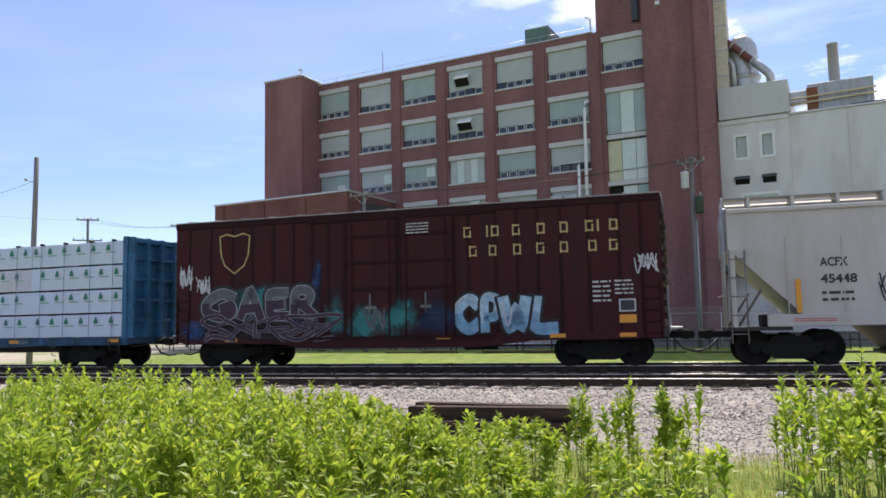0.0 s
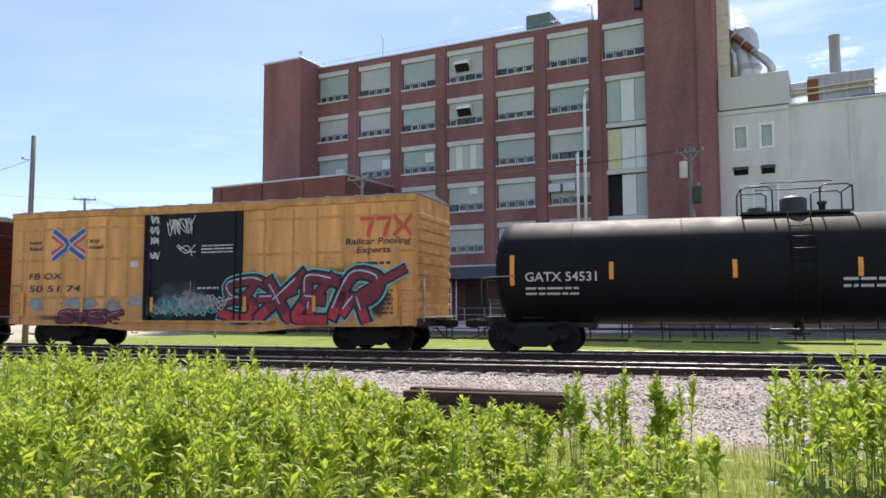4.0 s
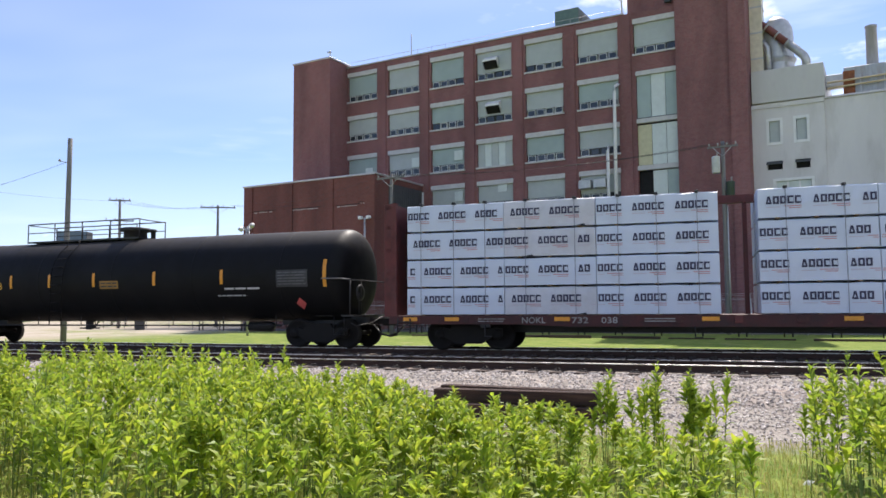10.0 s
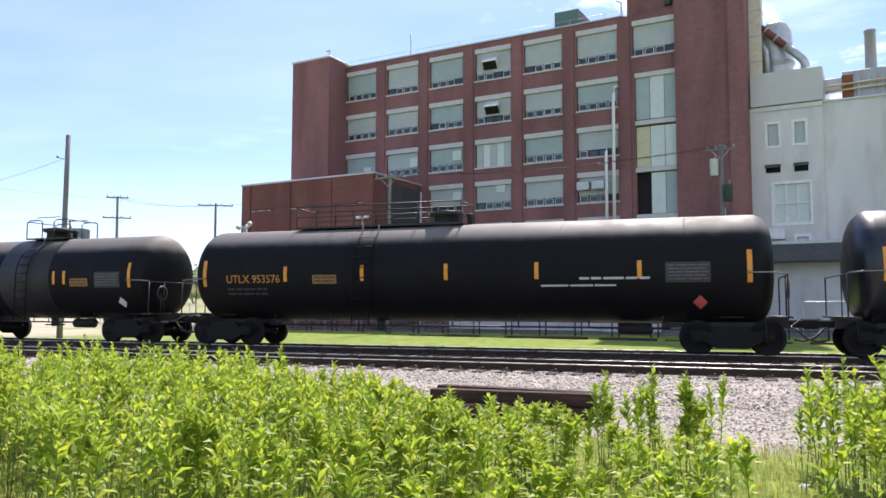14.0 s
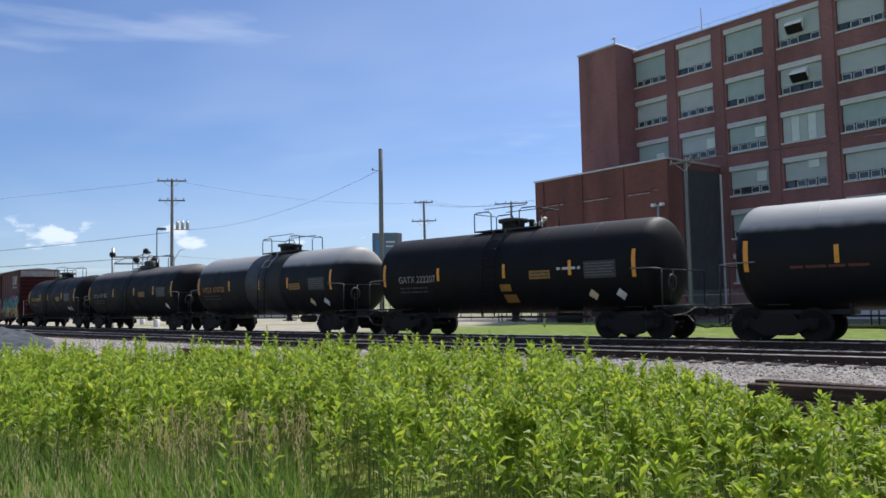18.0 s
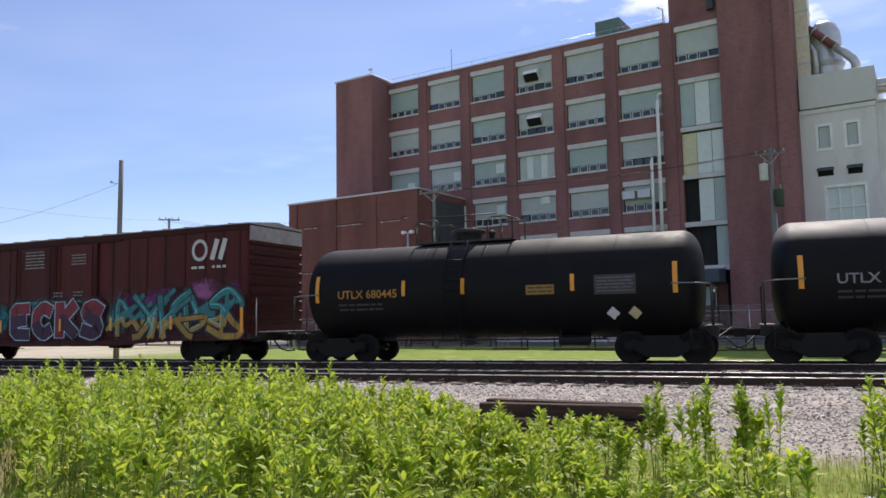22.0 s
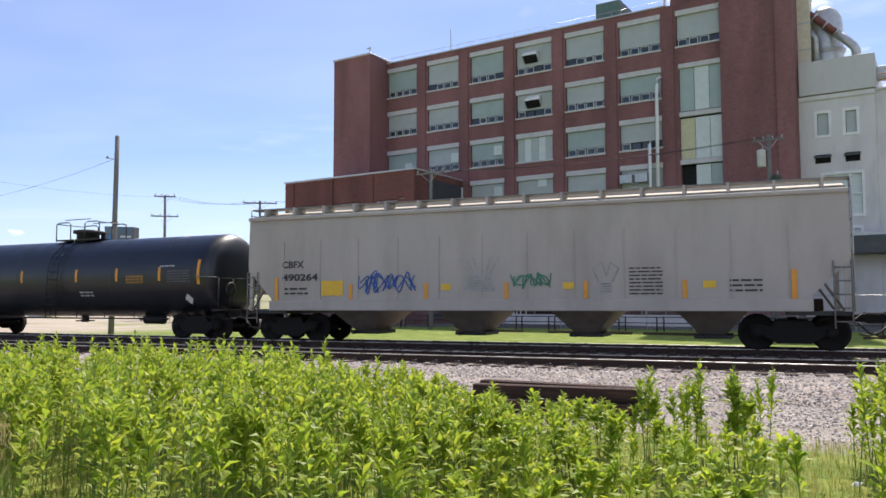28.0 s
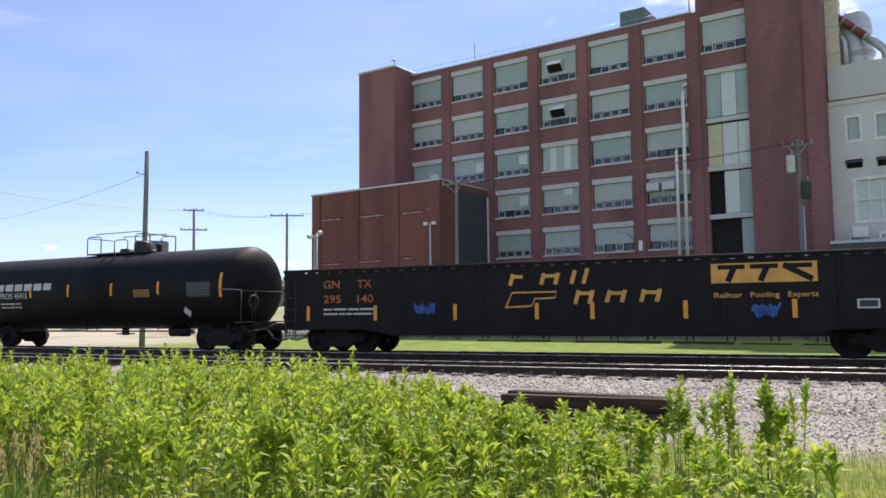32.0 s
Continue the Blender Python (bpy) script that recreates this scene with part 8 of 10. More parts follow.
# ---- covered hoppers ----
HOPPER_GREY = mat("hopper_grey", (0.41, 0.375, 0.34), 0.55, vary=0.08, scale=0.9, dirt=(0.27, 0.24, 0.205), dirt_amount=0.6, dirt_scale=0.6, stretch=(1, 1, 0.3))
HOPPER_PALE = mat("hopper_pale", (0.50, 0.47, 0.445), 0.55, vary=0.08, scale=0.9, dirt=(0.33, 0.29, 0.25), dirt_amount=0.6, dirt_scale=0.6, stretch=(1, 1, 0.3))
HOPPER_ROOF = mat("hopper_roof", (0.52, 0.47, 0.38), 0.75, specular=0.2, vary=0.1, dirt=(0.40, 0.33, 0.25), dirt_amount=0.5)
CHUTE = mat("chute_steel", (0.15, 0.12, 0.10), 0.7, vary=0.25, dirt=(0.06, 0.045, 0.04), dirt_amount=0.5)


def hopper_car(r, l, skin, label, chutes, cut=1.15, high=2.3):
    half, w = (r - l) / 2, 1.52
    car = thing("hopper_car", Matrix(), label, "hopper car", "cars of the train")
    z0, z1, zr = 1.12, 4.08, 4.40
    sect = [(-w, z0), (-w - 0.02, 2.6), (-w + 0.03, z1), (-w + 0.20, z1 + 0.08), (0, zr - 0.02), (w - 0.20, z1 + 0.08), (w - 0.03, z1), (w + 0.02, 2.6), (w, z0)]
    v, f = [], []
    lines = [(-half + 0.02, high), (-half + 0.06, high), (-half + 0.06 + cut, z0), (half - 0.06 - cut, z0), (half - 0.06, high), (half - 0.02, high)]
    n = len(sect)
    for x, low in lines:
        for y, z in sect:
            v.append((x, y, max(z, low)))
    for i in range(len(lines) - 1):
        for k in range(n):
            f.append((i * n + k, i * n + (k + 1) % n, (i + 1) * n + (k + 1) % n, (i + 1) * n + k))
    f += [tuple(reversed(range(n))), tuple((len(lines) - 1) * n + k for k in range(n))]
    part("body", Geo().add(v, f), skin, car, "grey steel hopper body")
    side = flat_side(-w - 0.022)
    for x in np.linspace(-half + 1.43, half - 1.43, 12):
        part("side_seam", Geo().box(x - 0.012, x + 0.012, -w - 0.034, -w, z0 + 0.25, 3.3), skin, car)
    part("roof_edge", Geo().box(-half + 0.02, half - 0.02, -w - 0.06, -w + 0.10, z1 - 0.06, z1 + 0.06, 0.02), skin, car)
    slope = Geo()
    slope.prism([(-w + 0.12, z1 + 0.062), (-w + 0.12, z1 + 0.085), (-0.45, zr), (-0.45, zr - 0.04)], "x", -half + 0.06, half - 0.06)
    part("roof", slope, HOPPER_ROOF, car, "pale sunlit roof sheet")
    walk_geo = Geo().box(-half - 0.1, half + 0.1, -1.28, -0.80, zr + 0.02, zr + 0.06)
    part("running_board", walk_geo, GREY_IRON, car, "galvanised running board")
    for x in np.linspace(-half + 0.6, half - 0.6, 16):
        part("board_bracket", Geo().box(x - 0.03, x + 0.03, -1.42, -0.75, z1 + 0.07, zr + 0.02).box(x - 0.035, x + 0.035, -1.46, -1.40, z1 + 0.06, zr + 0.04), skin, car)
    part("hatch_coaming", Geo().box(-half + 0.8, half - 0.8, -0.34, 0.34, zr - 0.02, zr + 0.12, 0.03), skin, car)
    part("side_sill", Geo().box(-half + 0.9, half - 0.9, -w - 0.07, -w + 0.05, z0 - 0.10, z0 + 0.22, 0.02), skin, car)
    for x in chutes:
        g = Geo()
        top, low = 1.0, 0.30
        v = [(x - top, -w + 0.15, z0), (x + top, -w + 0.15, z0), (x + top, w - 0.15, z0), (x - top, w - 0.15, z0), (x - low, -0.55, 0.34), (x + low, -0.55, 0.34), (x + low, 0.55, 0.34), (x - low, 0.55, 0.34)]
        g.add(v, [(0, 1, 5, 4), (1, 2, 6, 5), (2, 3, 7, 6), (3, 0, 4, 7), (4, 5, 6, 7)])
        c = part("hopper_chute", g, CHUTE, car, "tapered discharge chute")
        part("outlet_gate", Geo().box(x - 0.5, x + 0.5, -0.65, 0.65, 0.26, 0.38, 0.02).tube([(x - 0.3, -0.9, 0.32), (x - 0.3, -0.6, 0.32)], 0.06, 8), BLACK, c)
    for s in (-1, 1):
        a, b = sorted((s * (half - 1.5), s * half))
        d = part("end_deck", Geo().box(a, b, -1.5, 1.5, 0.92, 1.02), BLACK, car)
        part("end_sheet", Geo().prism([(s * (half - 0.12), high), (s * (half - cut - 0.1), 1.05), (s * (half - cut - 0.2), 1.05), (s * (half - 0.22), high + 0.1)], "y", -1.35, 1.35), skin if high > 2.5 else CHUTE, d)
        for y in (-1.46, 1.46):
            part("end_post", Geo().box(s * (half - 0.12) - 0.06, s * (half - 0.12) + 0.06, y - 0.05, y + 0.05, 1.02, high + 0.1), skin, d)
            part("end_brace", Geo().tube([(s * (half - 0.2), y, 1.05), (s * (half - 0.8), y, 2.0)], 0.035, 5), CHUTE, d)
        x = s * (half - 0.22)
        ladder(car, x - 0.2, x + 0.2, -w - 0.06, 0.6, high, 5, GREY_IRON, "side_ladder")
        g = Geo()
        xe = s * (half + 0.06)
        for y in (-1.3, -0.85):
            g.tube([(xe, y, 1.0), (xe, y, zr + 0.1)], 0.022, 5)
        for z in np.arange(1.3, zr, 0.42):
            g.tube([(xe, -1.3, z), (xe, -0.85, z)], 0.018, 5)
        part("end_ladder", g, GALV, d)
        part("end_rail", Geo().tube([(xe, -1.45, 1.9), (xe, 1.45, 1.9)], 0.022, 5), GALV, d)
        part("brake_gear", Geo().box(s * (half - 0.9), s * (half - 0.9) + 0.3, -0.4, 0.4, 1.02, 1.35, 0.03), RUST, d)
    return car, side, half


def pale_hopper():
    r, l = 16.6, -0.85
    car, side, half = hopper_car(r, l, HOPPER_PALE, "pale grey covered hopper with black lettering", [-4.4, 0, 4.4], 1.9, 3.05)
    words(car, "ACFX", -6.51, -5.85, 2.55, 0.22, side, LETTER_BLACK, bold=0.03)
    words(car, "45448", -6.51, -5.66, 2.12, 0.22, side, LETTER_BLACK, bold=0.03)
    bars(car, "small_print", -6.5, -5.75, 1.6, 1.95, side, LETTER_BLACK, 2, 1)
    tag(car, -5.2, -4.2, 1.5, 2.4, "black", 60, side, 0.012, 0.035, 2)
    reflectors(car, [-3.0], 1.75, side, [-7.05], 0.02)
    bars(car, "sill_print", -7.2, -6.2, 1.13, 1.24, side, LETTER_RED, 2, 2, 0.06)
    finish(car, r, l, 1.5)


def dusty_hopper():
    r, l = -371.17, -389.32
    car, side, half = hopper_car(r, l, HOPPER_GREY, "dusty grey covered hopper with faint blue and green graffiti", [-5.1, -1.4, 2.2, 5.7])
    words(car, "CBFX", -7.7, -6.86, 2.42, 0.22, side, LETTER_BLACK, bold=0.03)
    words(car, "490264", -7.7, -6.34, 2.0, 0.22, side, LETTER_BLACK, bold=0.03)
    bars(car, "small_print", -7.6, -6.7, 1.5, 1.8, side, LETTER_BLACK, 2, 1)
    tag(car, -5.0, -2.7, 1.5, 2.3, "blue", 61, side, 0.014, 0.04, 5)
    g = Geo()
    for k in range(7):
        ribbon(g, [(-1.3 + k * 0.03, 1.62 + k * 0.07), (-0.3 - k * 0.02 + 0.0, 1.62 + k * 0.07)], 0.035, side, 0.012)
    for k in range(6):
        ribbon(g, [(-1.05 + k * 0.12, 2.1), (-1.35 + k * 0.22, 2.45), (-1.5 + k * 0.27, 2.6)], 0.03, side, 0.013)
    part("spray_drawing", g, PAINTS["silver"], car, "pale spray drawing of a leafy bowl")
    tag(car, 0.15, 1.55, 1.62, 2.2, "green", 62, side, 0.014, 0.038, 3)
    g = Geo()
    ribbon(g, [(2.75, 1.85), (2.6, 2.2), (2.85, 2.38), (2.98, 2.0), (3.1, 2.38), (3.32, 2.2), (3.15, 1.85)], 0.05, side, 0.012)
    for k in range(4):
        ribbon(g, [(2.8, 1.78 - 0.07 * k), (3.1, 1.78 - 0.07 * k)], 0.04, side, 0.012)
    part("spray_drawing", g, PAINTS["grey"], car, "pale spray drawing")
    for x, s in ((-5.8, 0.4), (-1.85, 0.16), (1.9, 0.16), (5.7, 0.16)):
        part("patch", patch(x - s, x + s, 1.74 - s * 0.6, 1.74 + s * 0.6, side, 0.010), SIGN_YELLOW, car, "orange-yellow paint patch")
    bars(car, "small_print", 3.6, 4.5, 1.45, 2.25, side, LETTER_BLACK, 8, 4)
    bars(car, "small_print", 6.2, 7.0, 1.5, 1.9, side, LETTER_BLACK, 3, 5)
    reflectors(car, [-5.12, -2.5, 0.06, 2.4, 5.07], 1.62, side, [-7.92, 7.75], 0.016)
    finish(car, r, l, 1.36)


def tagged_hopper():
    r, l = -351.7, -369.9
    car, side, half = hopper_car(r, l, HOPPER_PALE, "pale grey covered hopper with orange and aqua graffiti", [-5.4, -1.6, 2.2, 5.6])
    words(car, "FPAX", -8.05, -7.2, 2.45, 0.22, side, LETTER_BLACK, bold=0.03)
    words(car, "950212", -8.05, -6.9, 2.0, 0.22, side, LETTER_BLACK, bold=0.03)
    bars(car, "small_print", -7.9, -6.9, 1.5, 1.85, side, LETTER_BLACK, 2, 1)
    piece(car, evenly(-6.2, -2.9, 5, 0.05), 1.02, 1.98, "YEACE", "orange", "maroon", side, "rust", None, None, thick=0.3, line=1.2, seed=71, base=0.075, low=0.9)
    piece(car, evenly(-1.45, 0.85, 4, 0.05), 1.02, 1.95, "FEUE", "aqua", "deep_teal", side, None, None, None, thick=0.18, line=1.35, seed=72, base=0.075, low=0.9)
    piece(car, evenly(2.6, 6.2, 5, 0.05), 1.1, 2.0, "YEMOO", "orange", "maroon", side, "rust", None, None, thick=0.3, line=1.2, seed=73, base=0.075, low=0.9)
    haze(car, 2.4, 1.9, 0.4, 0.4, "pink", side, 0.014)
    tag(car, 6.0, 7.5, 1.5, 2.2, "black", 74, side, 0.014, 0.05, 6)
    tag(car, 2.0, 2.5, 1.7, 2.2, "pink", 75, side, 0.014, 0.05, 3)
    part("label_mark", patch(-5.9, -5.65, 2.4, 2.62, side, 0.008), PAINTS["grey"], car)
    reflectors(car, [-1.6, 1.5], 1.6, side, [-8.1, 7.9], 0.03)
    for x in (-8.75, 8.65):
        part("jack_hole", Geo().lathe([(-0.02, 0.01), (-0.02, 0.24), (0.01, 0.25)], "y", 16, (x, -1.53, 2.55)), DARK_HOLE, car)
    finish(car, r, l, 1.5)


pale_hopper()
tagged_hopper()
dusty_hopper()


# ---- lumber cars ----
LETTER_SILL = mat("grimy_sill_letter", (0.30, 0.29, 0.28), 0.65, vary=0.3, dirt=(0.1, 0.09, 0.085), dirt_amount=0.6)
STRAP = mat("tie_strap", (0.20, 0.225, 0.28), 0.5, vary=0.2)
TEAR = mat("torn_wrap_gap", (0.02, 0.022, 0.028), 0.8, vary=0.3)


def beam_car(r, l, color, name, label, marks, mark, number):
    half, w = (r - l) / 2, 1.45
    skin = mat(name, color, 0.6, vary=0.2, scale=2, dirt=tuple(c * 0.22 for c in color), dirt_amount=0.85, dirt_scale=1.6, chips=0.35)
    grimy = mat(name + "_grimy_dark", tuple(c * 0.5 + 0.004 for c in color), 0.7, vary=0.4, scale=2.5, dirt=(0.018, 0.015, 0.014), dirt_amount=0.95, dirt_scale=2.0, chips=0.4)
    car = thing("lumber_car", Matrix(), label, "flat car", "cars of the train")
    part("deck", Geo().box(-half, half, -w, w, 0.80, 1.02, 0.015), grimy, car)
    part("side_sill", Geo().prism([(-half, 0.77), (-half + 4, 0.76), (-half + 5.5, 0.70), (half - 5.5, 0.70), (half - 4, 0.76), (half, 0.77), (half, 1.015), (-half, 1.015)], "y", -w - 0.05, -w - 0.002), grimy, car, "grime-caked side sill")
    for k, x in enumerate(np.linspace(-half + 0.9, half - 0.9, 15)):
        if abs(x + 6) > 1.6:
            part("sill_bracket", Geo().box(x - 0.10, x + 0.10, -w - 0.075, -w - 0.05, 0.80, 1.01, 0.012), grimy if k % 3 else skin, car)
    part("centre_sill", Geo().box(-half + 3.5, half - 3.5, -0.3, 0.3, 0.5, 0.80), BLACK, car)
    part("centre_beam", Geo().box(-half + 0.3, half - 0.3, -0.10, 0.10, 4.15, 4.38), skin, car)
    for x in np.arange(-half + 1.2, half - 1.0, 1.5):
        part("beam_post", Geo().box(x - 0.06, x + 0.06, -0.08, 0.08, 1.02, 4.15), skin, car)
    for s in (-1, 1):
        a, b = sorted((s * (half - 0.12), s * (half - 0.02)))
        bulk = part("bulkhead", Geo().box(a, b, -w, w, 1.02, 4.42), skin, car)
        for y in np.linspace(-w + 0.06, w - 0.06, 5):
            aa, bb = sorted((s * (half - 0.02), s * (half + 0.16)))
            part("bulkhead_post", Geo().box(aa, bb, y - 0.06, y + 0.06, 1.0, 4.42), skin, bulk)
        for z in (1.6, 2.3, 3.0, 3.7, 4.3):
            aa, bb = sorted((s * (half - 0.02), s * (half + 0.10)))
            part("bulkhead_rail", Geo().box(aa, bb, -w, w, z - 0.05, z + 0.05), skin, bulk)
        part("corner_post", Geo().box(s * (half - 0.16) - 0.09, s * (half - 0.16) + 0.09, -w - 0.06, -w + 0.1, 1.0, 4.44), skin, bulk)
        ladder(car, s * (half - 0.5) - 0.2, s * (half - 0.5) + 0.2, -w - 0.1, 0.5, 0.95, 2, BLACK, "sill_step")
    side = flat_side(-w - 0.05)
    for x in marks:
        part("reflector", patch(x - 0.22, x + 0.22, 0.86, 0.97, side, 0.028), ORANGE, car)
    if mark:
        words(car, mark, -7.3 if len(mark) > 2 else -7.0, -6.62, 0.80, 0.17, side, LETTER_SILL)
        words(car, number[0], -5.88, -5.42, 0.80, 0.17, side, LETTER_SILL)
        words(car, number[1], -5.06, -4.62, 0.80, 0.17, side, LETTER_SILL)
    else:
        for z in (1.25, 1.65, 2.05):
            part("post_mark", Geo().box(-half + 0.0, -half + 0.22, -w - 0.066, -w - 0.061, z - 0.17, z + 0.17), ORANGE, car)
    for x in (-half + 3.0, -2.6, 2.9, half - 3.3):
        part("winch", Geo().box(x - 0.14, x + 0.14, -w - 0.02, -w + 0.1, 0.66, 0.80, 0.02).tube([(x, -w - 0.04, 0.74), (x, -w - 0.04, 0.42), (x + 0.2, -w - 0.04, 0.42)], 0.018, 4), BLACK, car)
    for x0, x1, k in ((-8.6, -7.8, 3), (-3.9, -3.1, 5), (2.2, 3.0, 4), (half - 5.2, half - 4.4, 6)):
        bars(car, "sill_print", x0, x1, 0.82, 0.95, side, LETTER_SILL, 2, k, 0.028)
    finish(car, r, l, 2.35)
    return car, (r + l) / 2


def wrap_mat():
    m = mat("lumber_wrap", (0.57, 0.64, 0.76), 0.42, vary=0.05, scale=1.2, grain=6, bump=0.5, dirt=(0.52, 0.54, 0.58), dirt_amount=0.35)
    return m


WRAP = wrap_mat()
WRAP_DIRTY = mat("dusty_wrap", (0.56, 0.58, 0.64), 0.45, vary=0.08, scale=2, grain=6, bump=0.5, dirt=(0.42, 0.40, 0.40), dirt_amount=0.5)
PRINT_GREEN = mat("print_green", (0.02, 0.19, 0.13), 0.5, vary=0.1)
PRINT_BLUE = mat("print_navy", (0.03, 0.03, 0.075), 0.5, vary=0.1)
PRINT_RED = mat("print_red", (0.5, 0.17, 0.17), 0.5, vary=0.1)
PRINT_PINK = mat("print_pale_pink", (0.50, 0.45, 0.52), 0.5, vary=0.1)
DUNNAGE = mat("dunnage_wood", (0.30, 0.20, 0.11), 0.8, vary=0.2)
SLOTS = {}


def lumber_bundle(length, height, style, sag, shift):
    """One wrapped bundle of sawn boards with printed marks on its side; built once for each size and style."""
    key = (round(length, 2), round(height, 2), style, sag, shift)
    if key in SLOTS:
        return SLOTS[key], False
    depth = 1.22
    bundle = thing("lumber_bundle", Matrix(), "wrapped bundle of sawn lumber in printed white sheet", "lumber", "lumber on the cars")
    rng = random.Random(str(key))
    n = 12
    v, f = [], []
    for i in range(n + 1):
        x = -length / 2 + length * i / n
        j = lambda s: rng.uniform(-s, s)
        v += [(x, -depth / 2 + j(0.008), 0.03 + j(0.004)), (x, -depth / 2 - 0.012 + j(0.012), height * 0.5), (x, -depth / 2 + j(0.010), height - 0.035 + j(0.008)), (x, -depth / 2 + 0.03, height + j(0.008)), (x, depth / 2 - 0.03, height + j(0.006)), (x, depth / 2, height - 0.03), (x, depth / 2, 0.03)]
    k = 7
    for i in range(n):
        f += [(i * k + q, (i + 1) * k + q, (i + 1) * k + (q + 1) % k, i * k + (q + 1) % k) for q in range(k)]
    f += [tuple(range(k)), tuple(reversed([n * k + q for q in range(k)]))]
    w = part("wrap", Geo().add(v, f), WRAP_DIRTY if sag else WRAP, bundle)
    for x in (-length * 0.33, 0.0, length * 0.33):
        part("dunnage", Geo().box(x - 0.05, x + 0.05, -depth / 2 + 0.02, depth / 2 - 0.02, 0, 0.03), DUNNAGE, bundle)
    side = flat_side(-depth / 2 - 0.026)
    pitch = 0.66 if style == "tree" else 1.14
    for q in range(-1, int(length / pitch) + 2):
        x = -length / 2 + pitch * (q + 0.30 * shift + 0.25)
        if style == "tree":
            if abs(x) > length / 2 - 0.13:
                continue
            z = height * 0.60
            g = Geo()
            s, y = 0.128, side(0) - 0.004
            crown = [(-0.5, 0.0), (-0.85, 0.25), (-0.62, 0.5), (-0.72, 0.8), (-0.42, 1.1), (-0.45, 1.35), (0.0, 1.85), (0.45, 1.35), (0.42, 1.1), (0.72, 0.8), (0.62, 0.5), (0.85, 0.25), (0.5, 0.0)]
            g.add([(x + s * a, y, z + s * b) for a, b in crown], [tuple(range(len(crown)))])
            part("printed_tree", g, PRINT_GREEN, w, "printed green tree mark")
            x1 = min(x + 0.34, length / 2 - 0.03)
            part("printed_line", patch(x - 0.08, x1, z - 0.085, z - 0.04, side, 0.004), mat_line, w)
            part("printed_line", patch(x - 0.05, min(x1, x + 0.18), z - 0.18, z - 0.165, side, 0.004), WRAP_DIRTY, w)
        else:
            z = height * 0.47
            g = Geo()
            for c in range(5):
                a, b = x - 0.43 + c * 0.176, x - 0.43 + c * 0.176 + 0.15
                if a < -length / 2 + 0.02 or b > length / 2 - 0.02:
                    continue
                lean, y, h = (0.045 if c == 0 else 0.0), side(0) - 0.003, 0.205
                outer = [(a, z), (b, z), (b - lean, z + h), (a + lean, z + h)]
                t = 0.047
                inner = [(a + t, z + t), (b - t * (1.0 if c < 3 else 0.15), z + t), (b - t * (1.0 if c < 3 else 0.15) - lean, z + h - t), (a + t + lean * 0.6, z + h - t)]
                g.add([(px, y, pz) for px, pz in outer + inner], [(0, 1, 5, 4), (1, 2, 6, 5), (2, 3, 7, 6), (3, 0, 4, 7)])
            if g.v:
                part("printed_name", g, PRINT_BLUE, w, "printed dark blue block mark")
            for dz, x0, x1 in ((0.055, 0.0, 0.43), (0.105, 0.12, 0.43), (0.075, -0.43, -0.08)):
                a, b = max(x + x0, -length / 2 + 0.02), min(x + x1, length / 2 - 0.02)
                if b - a > 0.05:
                    part("printed_line", patch(a, b, z - dz - 0.016, z - dz, side, 0.003), PRINT_RED if x0 >= 0 else PRINT_PINK, w)
    if sag:
        a = length * rng.uniform(-0.4, 0.3)
        g = Geo().add([(a, side(0) - 0.003, 0.02), (a + 0.34, side(0) - 0.003, 0.015), (a + 0.30, side(0) - 0.003, 0.075)], [(0, 1, 2)])
        part("tear", g, TEAR, w, "dark tear in the wrap's lower edge")
    SLOTS[key] = bundle
    return bundle, True


mat_line = mat("print_pale_green", (0.25, 0.42, 0.36), 0.5, vary=0.1)


def load_lumber(car, run, spans, style, seed):
    """Four tiers of bundles on the near side of the centre beam, and the like behind it."""
    rng = random.Random(seed)
    tier = 0.835
    for y in (-0.78, 0.78):
        for a, b in spans:
            for k in range(4):
                sag = 1 if rng.random() < 0.2 else 0
                src, fresh = lumber_bundle(b - a - 0.02, tier - 0.03, style, sag, rng.randrange(3) if y < 0 else 0)
                ob = src if fresh else copy_thing(src, Matrix())
                local = Matrix.Translation(((a + b) / 2, y + rng.uniform(-0.02, 0.03) * (1 if y < 0 else 0), 1.02 + tier * k))
                if y > 0:
                    local = local @ Matrix.Rotation(math.pi, 4, "Z")
                MOVING.append((ob, run, local))
    top = 1.02 + 4 * tier
    for a, b in spans:
        n = round((b - a) / 1.2)
        for q in range(n):
            x = a + (b - a) * (q + 0.5) / n + rng.uniform(-0.08, 0.08)
            strap = part("tie_strap", Geo().box(x - 0.009, x + 0.009, -1.452, -1.444, 1.02, top).box(x - 0.009, x + 0.009, -1.452, -0.1, top, top + 0.006), STRAP, car, "dark steel strap over the load")
            part("corner_guard", Geo().box(x - 0.05, x + 0.05, -1.46, -1.33, top - 0.05, top + 0.025, 0.01), BLACK, strap)


car, run = beam_car(-19.75, -41.68, (0.03, 0.13, 0.25), "rail_blue", "blue centre-beam car stacked with wrapped lumber", (-10.6, -5.75, -2.1, -1.6, 2.05, 5.9, 10.4), "", ())
load_lumber(car, run, [(-11.04, -6.80), (-6.80, -2.30), (-1.98, 2.32), (2.32, 6.49), (6.49, 10.75)], "tree", 3)
car, run = beam_car(-96.8, -119.85, (0.10, 0.022, 0.024), "beam_maroon", "dark maroon centre-beam car stacked with wrapped lumber", (-11.0, -9.5, -6.15, -1.2, 1.2, 6.1, 9.5, 10.9), "IC", ("977", "288"))
load_lumber(car, run, [(-10.98, -6.01), (-6.01, -1.19), (-1.07, 3.0), (3.0, 7.0), (7.0, 10.95)], "tree", 4)
